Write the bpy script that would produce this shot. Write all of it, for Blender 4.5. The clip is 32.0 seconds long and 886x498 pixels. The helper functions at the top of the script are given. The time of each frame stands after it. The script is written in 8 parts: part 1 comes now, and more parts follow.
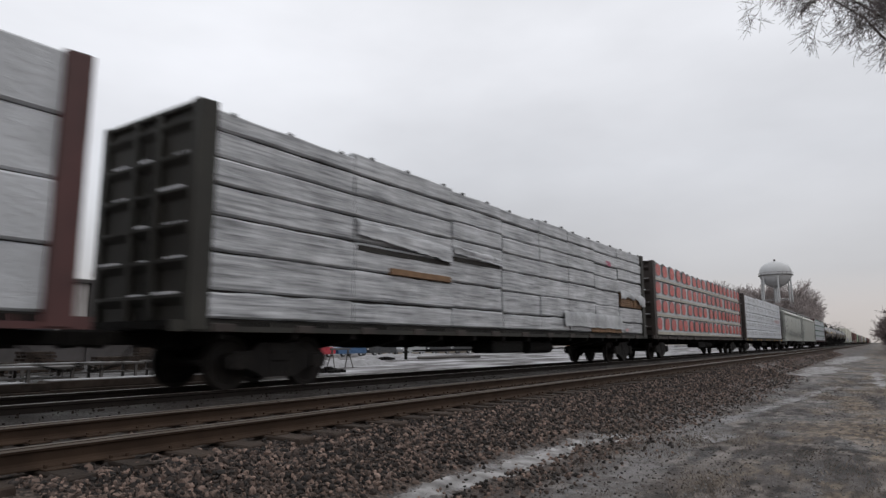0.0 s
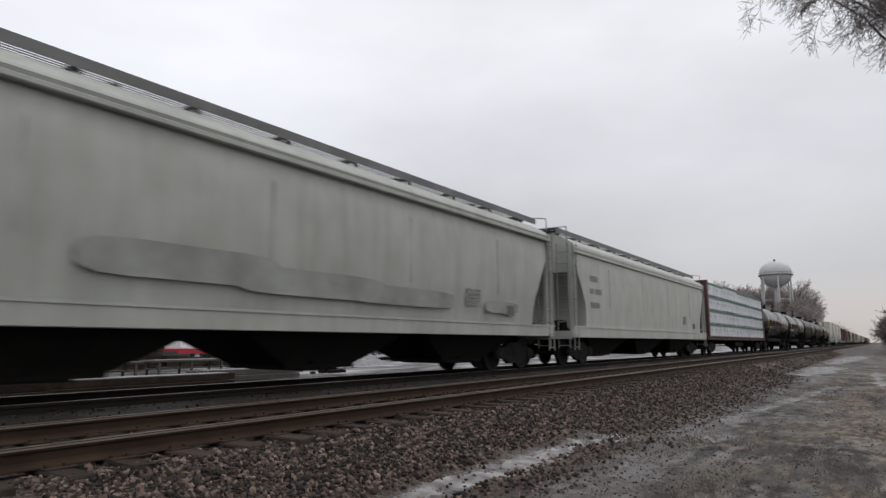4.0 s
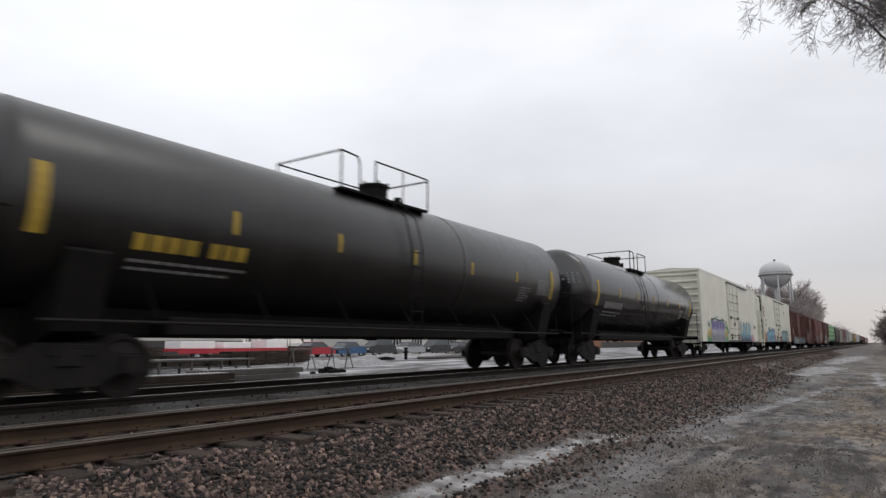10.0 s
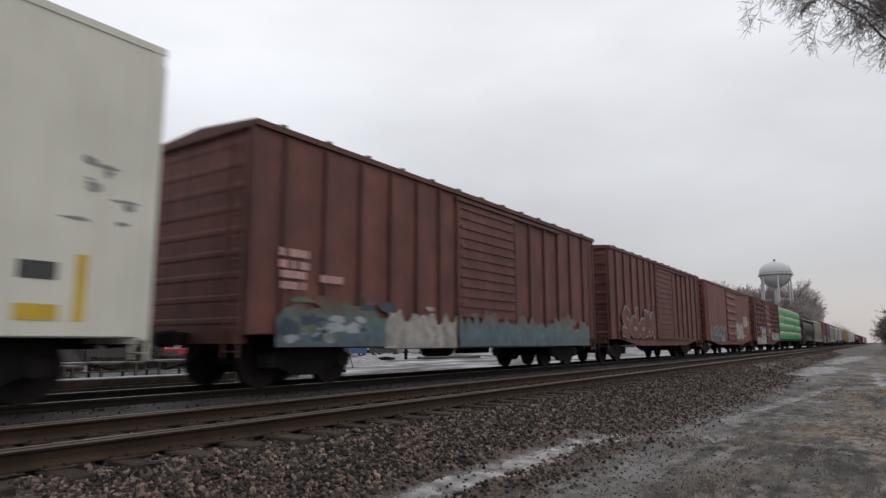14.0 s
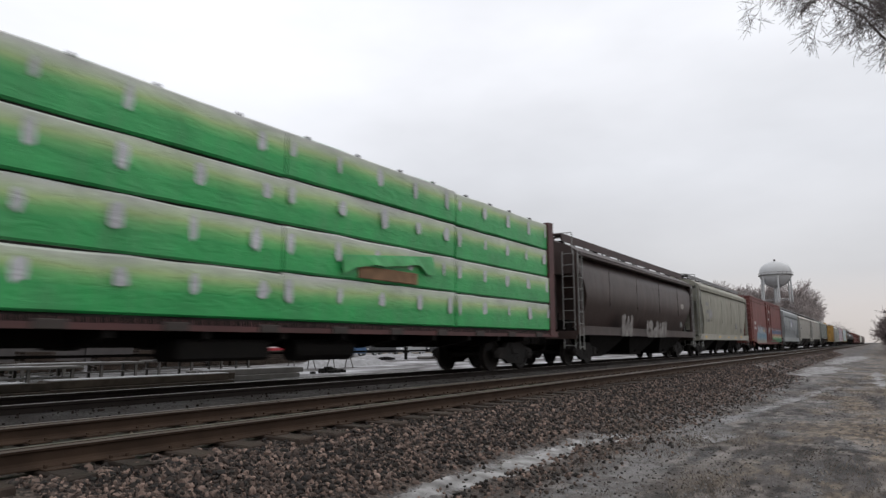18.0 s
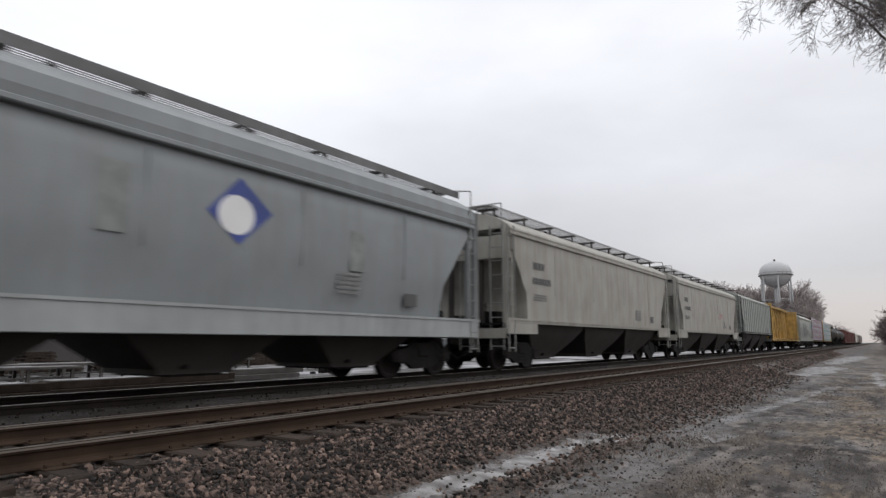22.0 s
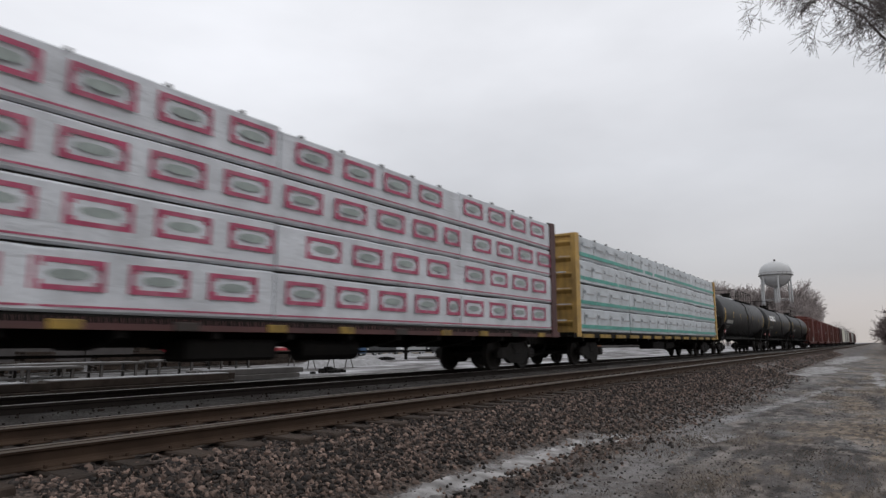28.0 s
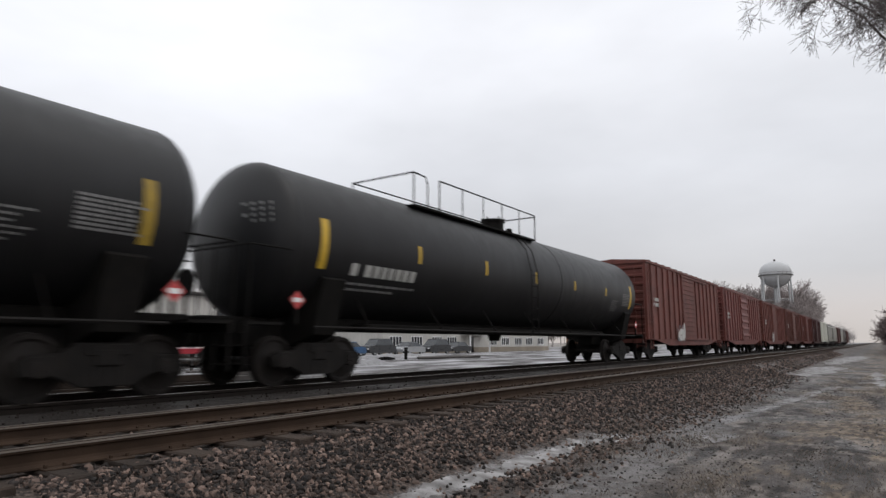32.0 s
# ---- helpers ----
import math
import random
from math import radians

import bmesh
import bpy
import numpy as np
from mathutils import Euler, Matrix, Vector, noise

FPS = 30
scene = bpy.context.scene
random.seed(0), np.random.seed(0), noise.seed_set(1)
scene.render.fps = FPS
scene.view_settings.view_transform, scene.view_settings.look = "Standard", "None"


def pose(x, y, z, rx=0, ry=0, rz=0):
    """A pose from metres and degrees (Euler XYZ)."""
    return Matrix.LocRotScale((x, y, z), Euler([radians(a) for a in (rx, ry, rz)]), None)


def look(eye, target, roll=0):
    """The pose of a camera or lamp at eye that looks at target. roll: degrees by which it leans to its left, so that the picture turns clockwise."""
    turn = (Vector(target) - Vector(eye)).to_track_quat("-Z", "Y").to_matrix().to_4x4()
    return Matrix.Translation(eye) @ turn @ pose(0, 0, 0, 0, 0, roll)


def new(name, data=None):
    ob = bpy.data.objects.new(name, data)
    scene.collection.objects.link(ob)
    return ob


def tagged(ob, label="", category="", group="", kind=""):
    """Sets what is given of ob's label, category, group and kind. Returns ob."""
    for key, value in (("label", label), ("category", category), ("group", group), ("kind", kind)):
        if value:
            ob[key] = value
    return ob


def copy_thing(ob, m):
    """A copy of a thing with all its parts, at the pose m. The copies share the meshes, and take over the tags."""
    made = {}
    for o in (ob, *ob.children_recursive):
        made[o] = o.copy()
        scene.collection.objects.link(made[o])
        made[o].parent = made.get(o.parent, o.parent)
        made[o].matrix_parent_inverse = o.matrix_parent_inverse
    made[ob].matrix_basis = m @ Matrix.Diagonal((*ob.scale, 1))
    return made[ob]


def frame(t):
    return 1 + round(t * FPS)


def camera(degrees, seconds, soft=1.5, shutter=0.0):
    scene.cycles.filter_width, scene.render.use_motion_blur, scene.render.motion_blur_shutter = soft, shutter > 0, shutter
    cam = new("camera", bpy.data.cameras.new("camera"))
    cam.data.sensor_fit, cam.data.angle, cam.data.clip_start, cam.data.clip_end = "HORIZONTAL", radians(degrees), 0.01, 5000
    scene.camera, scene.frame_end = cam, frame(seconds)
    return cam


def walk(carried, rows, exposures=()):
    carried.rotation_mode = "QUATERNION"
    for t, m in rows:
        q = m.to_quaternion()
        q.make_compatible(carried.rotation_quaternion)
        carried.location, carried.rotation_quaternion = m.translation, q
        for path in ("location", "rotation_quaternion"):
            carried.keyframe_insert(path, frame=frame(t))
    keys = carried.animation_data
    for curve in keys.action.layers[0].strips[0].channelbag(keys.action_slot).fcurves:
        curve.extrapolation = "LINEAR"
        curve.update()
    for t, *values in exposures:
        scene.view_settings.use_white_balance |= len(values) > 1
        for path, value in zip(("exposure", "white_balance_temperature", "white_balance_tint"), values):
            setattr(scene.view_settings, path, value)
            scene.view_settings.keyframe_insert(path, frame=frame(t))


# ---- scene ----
cam = camera(70.2, 32.0, soft=1.42, shutter=0.23)
EYE = (0.0, 0.0, 0.791)
AIM = (8.1606, 5.5888, 0.791 + 1.4728)
walk(cam, [(0.0, look(EYE, AIM, -0.05)), (32.0, look(EYE, AIM, -0.05))], exposures=[(0.0, -0.12), (1.0, -0.08), (2.0, -0.06), (3.5, -0.06), (7.0, -0.08), (8.0, -0.02), (10.0, 0.08), (11.5, 0.0), (12.5, -0.08), (14.0, -0.07), (14.5, 0.06), (16.3, 0.18), (17.2, 0.18), (18.0, 0.08), (19.0, -0.08), (20.0, 0.04), (22.0, 0.1), (23.3, 0.1), (24.0, 0.0), (25.5, -0.02), (28.0, -0.12), (29.5, -0.12), (31.0, 0.06), (32.0, 0.06)])

# ---- light: a closed, pale winter overcast ----
SUN_EL, SUN_AZ = radians(38), radians(200)
world = bpy.data.worlds.new("overcast")
scene.world = world
world.use_nodes = True
wn, wl = world.node_tree.nodes, world.node_tree.links
wn.clear()
w_out = wn.new("ShaderNodeOutputWorld")
w_bg = wn.new("ShaderNodeBackground")
w_sky = wn.new("ShaderNodeTexSky")
w_sky.sky_type = "NISHITA"
w_sky.sun_disc = False
w_sky.sun_elevation = SUN_EL
w_sky.sun_rotation = SUN_AZ
w_sky.air_density, w_sky.dust_density, w_sky.ozone_density = 1.0, 6.0, 1.0
w_tc = wn.new("ShaderNodeTexCoord")
w_sep = wn.new("ShaderNodeSeparateXYZ")
wl.new(w_tc.outputs["Generated"], w_sep.inputs[0])
# cloud deck: wide soft billows stretched sideways
w_map = wn.new("ShaderNodeMapping")
w_map.inputs["Scale"].default_value = (1.0, 1.0, 2.6)
wl.new(w_tc.outputs["Generated"], w_map.inputs[0])
w_n1 = wn.new("ShaderNodeTexNoise")
w_n1.inputs["Scale"].default_value = 1.7
w_n1.inputs["Detail"].default_value = 5.0
w_n1.inputs["Roughness"].default_value = 0.5
wl.new(w_map.outputs[0], w_n1.inputs["Vector"])
w_grad = wn.new("ShaderNodeValToRGB")
w_grad.color_ramp.elements[0].position = 0.0
w_grad.color_ramp.elements[0].color = (0.60, 0.555, 0.53, 1)
w_grad.color_ramp.elements[1].position = 1.0
w_grad.color_ramp.elements[1].color = (1.02, 1.03, 1.06, 1)
for pos, col in ((0.045, (0.61, 0.575, 0.565, 1)), (0.10, (0.585, 0.585, 0.605, 1)), (0.26, (0.805, 0.82, 0.868, 1)), (0.45, (1.0, 1.015, 1.07, 1))):
    el = w_grad.color_ramp.elements.new(pos)
    el.color = col
wl.new(w_sep.outputs["Z"], w_grad.inputs[0])
w_cr = wn.new("ShaderNodeMapRange")
w_cr.inputs["From Min"].default_value = 0.3
w_cr.inputs["From Max"].default_value = 0.7
w_cr.inputs["To Min"].default_value = 0.88
w_cr.inputs["To Max"].default_value = 1.12
wl.new(w_n1.outputs["Fac"], w_cr.inputs["Value"])
w_mul = wn.new("ShaderNodeVectorMath")
w_mul.operation = "SCALE"
wl.new(w_grad.outputs["Color"], w_mul.inputs[0])
wl.new(w_cr.outputs[0], w_mul.inputs["Scale"])
w_ss = wn.new("ShaderNodeVectorMath")
w_ss.operation = "SCALE"
w_ss.inputs["Scale"].default_value = 0.10
wl.new(w_sky.outputs[0], w_ss.inputs[0])
w_mix = wn.new("ShaderNodeMix")
w_mix.data_type = "RGBA"
w_mix.inputs["Factor"].default_value = 0.93
wl.new(w_ss.outputs[0], w_mix.inputs["A"])
wl.new(w_mul.outputs[0], w_mix.inputs["B"])
wl.new(w_mix.outputs["Result"], w_bg.inputs["Color"])
w_bg.inputs["Strength"].default_value = 1.0
wl.new(w_bg.outputs[0], w_out.inputs[0])

sun_data = bpy.data.lights.new("sun", "SUN")
sun_data.energy = 0.5
sun_data.angle = radians(25)
sun_data.color = (1.0, 0.97, 0.93)
sun = new("sun", sun_data)
sun.matrix_world = look((0, 0, 60), (-10, 20, 0))

# ---- materials ----
MATS = {}


def surface(name, base, rough=0.6, metal=0.0, vary=0.25, grime=(0.05, 0.042, 0.035), dirt=0.25, streak=0.0, grain=40.0, bump=0.15, scale=1.2, spec=0.5, island=0.0, objvar=0.0, coat=0.0, trans=0.0):
    """A worn surface: base colour with wide blotches, fine grain, grime patches and rain streaks."""
    if name in MATS:
        return MATS[name]
    m = bpy.data.materials.new(name)
    MATS[name] = m
    m.use_nodes = True
    n, l = m.node_tree.nodes, m.node_tree.links
    b = n["Principled BSDF"]
    tc = n.new("ShaderNodeTexCoord")
    vec = tc.outputs["Object"]
    n1 = n.new("ShaderNodeTexNoise")
    n1.inputs["Scale"].default_value, n1.inputs["Detail"].default_value = scale, 6.0
    l.new(vec, n1.inputs["Vector"])
    r1 = n.new("ShaderNodeMapRange")
    r1.inputs["From Min"].default_value, r1.inputs["From Max"].default_value = 0.3, 0.7
    r1.inputs["To Min"].default_value, r1.inputs["To Max"].default_value = 1.0 - vary, 1.0 + vary * 0.7
    l.new(n1.outputs["Fac"], r1.inputs["Value"])
    sc = n.new("ShaderNodeVectorMath")
    sc.operation = "SCALE"
    sc.inputs[0].default_value = base
    l.new(r1.outputs[0], sc.inputs["Scale"])
    col = sc.outputs[0]
    if island or objvar:
        src = n.new("ShaderNodeNewGeometry").outputs["Random Per Island"] if island else n.new("ShaderNodeObjectInfo").outputs["Random"]
        r2 = n.new("ShaderNodeMapRange")
        k = island or objvar
        r2.inputs["To Min"].default_value, r2.inputs["To Max"].default_value = 1.0 - k, 1.0 + k * (3.2 if island else 1.0)
        if island:
            pw = n.new("ShaderNodeMath")
            pw.operation = "POWER"
            pw.inputs[1].default_value = 3.0
            l.new(src, pw.inputs[0])
            src = pw.outputs[0]
        l.new(src, r2.inputs["Value"])
        s2 = n.new("ShaderNodeVectorMath")
        s2.operation = "SCALE"
        l.new(col, s2.inputs[0])
        l.new(r2.outputs[0], s2.inputs["Scale"])
        col = s2.outputs[0]
    mp = n.new("ShaderNodeMapping")
    mp.inputs["Scale"].default_value = (3.0, 3.0, 0.35 if streak else 3.0)
    l.new(vec, mp.inputs[0])
    n2 = n.new("ShaderNodeTexNoise")
    n2.inputs["Scale"].default_value, n2.inputs["Detail"].default_value = 1.6, 8.0
    l.new(mp.outputs[0], n2.inputs["Vector"])
    r3 = n.new("ShaderNodeMapRange")
    r3.inputs["From Min"].default_value, r3.inputs["From Max"].default_value = 0.45, 0.75
    r3.inputs["To Min"].default_value, r3.inputs["To Max"].default_value = dirt * 0.15, max(dirt, streak)
    l.new(n2.outputs["Fac"], r3.inputs["Value"])
    mx = n.new("ShaderNodeMix")
    mx.data_type = "RGBA"
    l.new(r3.outputs[0], mx.inputs["Factor"])
    l.new(col, mx.inputs["A"])
    mx.inputs["B"].default_value = (*grime, 1)
    l.new(mx.outputs["Result"], b.inputs["Base Color"])
    n3 = n.new("ShaderNodeTexNoise")
    n3.inputs["Scale"].default_value, n3.inputs["Detail"].default_value = grain, 4.0
    l.new(vec, n3.inputs["Vector"])
    rr = n.new("ShaderNodeMapRange")
    rr.inputs["To Min"].default_value, rr.inputs["To Max"].default_value = max(0.05, rough - 0.12), min(1.0, rough + 0.12)
    l.new(n2.outputs["Fac"], rr.inputs["Value"])
    l.new(rr.outputs[0], b.inputs["Roughness"])
    bp = n.new("ShaderNodeBump")
    bp.inputs["Strength"].default_value, bp.inputs["Distance"].default_value = bump, 0.02
    l.new(n3.outputs["Fac"], bp.inputs["Height"])
    l.new(bp.outputs[0], b.inputs["Normal"])
    b.inputs["Metallic"].default_value = metal
    b.inputs["Specular IOR Level"].default_value = spec
    if coat:
        b.inputs["Coat Weight"].default_value = coat
    return m


def wrap_film(name, base, vary=0.17):
    """Woven plastic lumber wrap: creased, slightly glossy."""
    m = surface(name, base, rough=0.42, vary=vary, dirt=0.16, grime=(0.22, 0.215, 0.21), streak=0.16, grain=7.0, bump=0.42, scale=1.7)
    n, l = m.node_tree.nodes, m.node_tree.links
    b = n["Principled BSDF"]
    tc = [q for q in n if q.type == "TEX_COORD"][0]
    mp = n.new("ShaderNodeMapping")
    mp.inputs["Scale"].default_value = (1.1, 1.0, 2.6)
    mp.inputs["Rotation"].default_value = (0, 0.25, 0)
    l.new(tc.outputs["Object"], mp.inputs[0])
    w = n.new("ShaderNodeTexNoise")
    w.inputs["Scale"].default_value, w.inputs["Detail"].default_value = 2.4, 5.0
    w.inputs["Distortion"].default_value = 1.2
    l.new(mp.outputs[0], w.inputs["Vector"])
    bp = n.new("ShaderNodeBump")
    bp.inputs["Strength"].default_value, bp.inputs["Distance"].default_value = 0.3, 0.05
    l.new(w.outputs["Fac"], bp.inputs["Height"])
    old = [q for q in n if q.type == "BUMP" and q != bp][0]
    l.new(old.outputs[0], bp.inputs["Normal"])
    l.new(bp.outputs[0], b.inputs["Normal"])
    return m


def glass(name, base=(0.03, 0.035, 0.04)):
    m = surface(name, base, rough=0.12, vary=0.3, dirt=0.2, grime=(0.12, 0.12, 0.12), bump=0.0)
    return m


M_BLACK = surface("tank_black", (0.008, 0.008, 0.0095), rough=0.2, vary=0.3, dirt=0.25, grime=(0.018, 0.017, 0.016), streak=0.3, bump=0.008, spec=0.85)
M_BLACK_DIRTY = surface("tank_sooty", (0.0085, 0.008, 0.0078), rough=0.34, vary=0.4, dirt=0.4, grime=(0.026, 0.022, 0.019), streak=0.45, bump=0.02, spec=0.55)
M_BLACK_DULL = surface("tank_dull_black", (0.011, 0.0112, 0.0125), rough=0.5, vary=0.3, dirt=0.3, grime=(0.022, 0.021, 0.021), streak=0.3, bump=0.02, spec=0.35)
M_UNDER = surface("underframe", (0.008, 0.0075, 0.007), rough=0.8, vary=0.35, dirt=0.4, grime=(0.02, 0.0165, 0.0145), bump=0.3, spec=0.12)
M_TRUCK = surface("truck_iron", (0.009, 0.008, 0.0075), rough=0.72, vary=0.4, dirt=0.45, grime=(0.022, 0.018, 0.0155), bump=0.3, scale=3, spec=0.18)
M_WHEEL = surface("wheel_steel", (0.013, 0.011, 0.010), rough=0.65, metal=0.0, vary=0.4, dirt=0.5, grime=(0.022, 0.017, 0.0145), scale=4, spec=0.2)
M_MAROON = surface("maroon_paint", (0.075, 0.024, 0.023), rough=0.6, vary=0.3, dirt=0.4, grime=(0.05, 0.035, 0.03), streak=0.4)
M_BROWNEND = surface("dark_brown_paint", (0.034, 0.025, 0.022), rough=0.7, vary=0.35, dirt=0.4, streak=0.4)
M_OLIVE = surface("sooty_olive_paint", (0.021, 0.0205, 0.0165), rough=0.75, vary=0.35, dirt=0.4, streak=0.4)
M_YELLOW = surface("railcar_yellow", (0.50, 0.315, 0.085), rough=0.62, vary=0.36, dirt=0.5, grime=(0.20, 0.125, 0.065), streak=0.7, scale=2.2)
M_YELLOWPAINT = surface("safety_yellow", (0.62, 0.40, 0.03), rough=0.45, vary=0.12, dirt=0.2)
M_BOXRED = surface("oxide_red_paint", (0.150, 0.040, 0.030), rough=0.62, vary=0.3, dirt=0.4, grime=(0.06, 0.035, 0.028), streak=0.45)
M_BOXBROWN = surface("boxcar_brown_paint", (0.142, 0.046, 0.035), rough=0.66, vary=0.4, dirt=0.5, grime=(0.055, 0.033, 0.027), streak=0.6)
M_BOXRIB = surface("boxcar_rib_paint", (0.105, 0.039, 0.032), rough=0.7, vary=0.3, dirt=0.4, streak=0.4)
M_REDBOX = surface("brick_red_paint", (0.158, 0.043, 0.036), rough=0.58, vary=0.2, dirt=0.3, grime=(0.07, 0.035, 0.028), streak=0.35)
M_REEFER = surface("reefer_white_paint", (0.635, 0.63, 0.55), rough=0.5, vary=0.1, dirt=0.10, grime=(0.36, 0.33, 0.26), streak=0.16, scale=0.7)
M_HOPGREY = surface("hopper_grey_paint", (0.37, 0.385, 0.355), rough=0.55, vary=0.12, dirt=0.22, grime=(0.20, 0.18, 0.15), streak=0.35)
M_HOPGREEN = surface("hopper_pale_green_grey", (0.40, 0.415, 0.38), rough=0.55, vary=0.1, dirt=0.25, grime=(0.22, 0.20, 0.17), streak=0.3)
M_HOPBEIGE = surface("hopper_beige_paint", (0.35, 0.342, 0.31), rough=0.6, vary=0.14, dirt=0.32, grime=(0.19, 0.15, 0.11), streak=0.4)
M_HOPOLIVE = surface("hopper_olive_grey", (0.245, 0.24, 0.195), rough=0.6, vary=0.16, dirt=0.35, grime=(0.12, 0.105, 0.08), streak=0.5)
M_SILLBLUE = surface("sill_pale_blue_grey", (0.34, 0.36, 0.365), rough=0.55, vary=0.12, dirt=0.3, grime=(0.17, 0.16, 0.15), streak=0.3)
M_SILLGREY = surface("sill_pale_grey", (0.36, 0.35, 0.31), rough=0.6, vary=0.16, dirt=0.4, grime=(0.15, 0.13, 0.10), streak=0.3)
M_HOPBLUE = surface("hopper_blue_grey", (0.235, 0.255, 0.265), rough=0.5, vary=0.1, dirt=0.25, grime=(0.17, 0.16, 0.15), streak=0.3)
M_HOPBOARD = surface("maroon_running_board", (0.034, 0.0125, 0.0115), rough=0.6, vary=0.3, dirt=0.3)
M_HOPDARK = surface("hopper_dark_brown", (0.038, 0.0225, 0.019), rough=0.5, vary=0.35, dirt=0.4, grime=(0.055, 0.041, 0.035), streak=0.35)
M_HOPRIB = surface("hopper_ribbed_grey", (0.30, 0.325, 0.305), rough=0.6, vary=0.15, dirt=0.3, grime=(0.18, 0.16, 0.14), streak=0.4)
M_GRATE = surface("dull_steel_grating", (0.15, 0.15, 0.153), rough=0.6, vary=0.25, dirt=0.35)
M_LADDER = surface("painted_ladder_steel", (0.24, 0.245, 0.235), rough=0.6, vary=0.25, dirt=0.35)
M_EMBLEM = surface("emblem_blue", (0.05, 0.08, 0.30), rough=0.5, vary=0.3, dirt=0.3)
M_FADED = surface("weathered_patch_grey", (0.215, 0.23, 0.222), rough=0.6, vary=0.35, dirt=0.6, grime=(0.27, 0.28, 0.27), scale=3)
# Bays and end braces: shade beneath and between cars is put into this colour
M_BAY = surface("shaded_hopper_bay", (0.028, 0.024, 0.021), rough=0.75, vary=0.3, dirt=0.4, grime=(0.04, 0.034, 0.03), streak=0.4)
M_GALV = surface("galvanised_grating", (0.40, 0.40, 0.41), rough=0.55, metal=0.2, vary=0.2, dirt=0.3)
M_BAR_W = surface("stencil_white", (0.50, 0.50, 0.48), rough=0.6, vary=0.2, dirt=0.35)
M_BAR_G = surface("stencil_grey", (0.24, 0.24, 0.24), rough=0.6, vary=0.3, dirt=0.4)
M_BAR_D = surface("stencil_dark", (0.10, 0.10, 0.10), rough=0.6, vary=0.3, dirt=0.3)
M_BAR_Y = surface("stencil_yellow", (0.42, 0.28, 0.03), rough=0.6, vary=0.3, dirt=0.4)
M_PURE_W = surface("fresh_white_paint", (0.78, 0.78, 0.78), rough=0.5, vary=0.06, dirt=0.08, grime=(0.4, 0.4, 0.38))
M_SNOW_DIRTY = surface("dirty_snow", (0.25, 0.25, 0.258), rough=0.7, vary=0.3, dirt=0.5, grime=(0.10, 0.095, 0.09), grain=20, bump=0.4, scale=2.5)
M_SNOW = surface("snow", (0.62, 0.63, 0.66), rough=0.7, vary=0.06, dirt=0.06, grime=(0.5, 0.5, 0.5), grain=20, bump=0.3)
M_WRAP_LOOSE = wrap_film("wrap_silver_loose", (0.36, 0.37, 0.385), vary=0.4)
M_TAB = surface("grimy_yellow_steel", (0.34, 0.215, 0.035), rough=0.65, vary=0.4, dirt=0.75, grime=(0.06, 0.045, 0.03), scale=2.5)
M_LENS = surface("print_grey_green", (0.27, 0.315, 0.30), rough=0.5, vary=0.25, dirt=0.3, grime=(0.4, 0.42, 0.42), scale=4)
M_WRAP_W = wrap_film("wrap_white", (0.575, 0.60, 0.64))
M_WRAP_G = wrap_film("wrap_pale_grey", (0.46, 0.475, 0.50))
M_WRAP_T = wrap_film("wrap_pale_teal", (0.51, 0.55, 0.585))
M_GREEN = surface("print_green", (0.03, 0.27, 0.07), rough=0.45, vary=0.25, dirt=0.1, grime=(0.2, 0.4, 0.2), scale=3)
M_STRIPE_G = surface("print_forest_green", (0.016, 0.115, 0.062), rough=0.45, vary=0.25, dirt=0.2, grime=(0.2, 0.3, 0.25))
M_STRIPE_T = surface("print_teal", (0.03, 0.30, 0.24), rough=0.45, vary=0.35, dirt=0.35, grime=(0.35, 0.45, 0.45), scale=2.5)
M_PRINT_R = surface("print_red", (0.47, 0.055, 0.042), rough=0.45, vary=0.3, dirt=0.28, grime=(0.42, 0.3, 0.3), scale=4)
M_PRINT_C = surface("print_crimson", (0.36, 0.03, 0.095), rough=0.45, vary=0.25, dirt=0.35, grime=(0.5, 0.38, 0.42), scale=4)
M_HEM = surface("soiled_cream_hem", (0.42, 0.40, 0.34), rough=0.6, vary=0.25, dirt=0.5, grime=(0.2, 0.17, 0.12), scale=2.5)
M_PRINT_K = surface("print_charcoal", (0.09, 0.09, 0.095), rough=0.5, vary=0.3, dirt=0.3, grime=(0.25, 0.25, 0.25))
M_PRINT_G = surface("print_grey", (0.31, 0.315, 0.325), rough=0.5, vary=0.3, dirt=0.3, grime=(0.4, 0.4, 0.4))
M_PRINT_B = surface("print_steel_blue", (0.17, 0.19, 0.21), rough=0.5, vary=0.3, dirt=0.3, grime=(0.4, 0.45, 0.5))
M_LUMBER = surface("sawn_lumber", (0.225, 0.128, 0.066), rough=0.75, vary=0.3, dirt=0.25, streak=0.1, scale=4)
# Near-black: the shade in the gaps between packs is put into this colour
M_GAP = surface("dunnage_gap_shade", (0.022, 0.02, 0.018), rough=0.9, vary=0.3)
M_PINK = surface("faded_pink_paint", (0.50, 0.30, 0.29), rough=0.6, vary=0.2, dirt=0.2)
M_PLACARD = surface("placard_red", (0.50, 0.06, 0.06), rough=0.5, vary=0.1)
M_PLACARD_DULL = surface("spray_dried_red", (0.20, 0.04, 0.04), rough=0.6, vary=0.3, dirt=0.4)
M_G_CYAN = surface("spray_pale_blue", (0.22, 0.40, 0.50), rough=0.5, vary=0.3, dirt=0.15, scale=2.5)
M_G_PURPLE = surface("spray_violet", (0.14, 0.11, 0.33), rough=0.5, vary=0.3, dirt=0.1, scale=2.5)
M_G_GREY = surface("spray_grey", (0.22, 0.225, 0.27), rough=0.5, vary=0.25, dirt=0.15, scale=2.5)
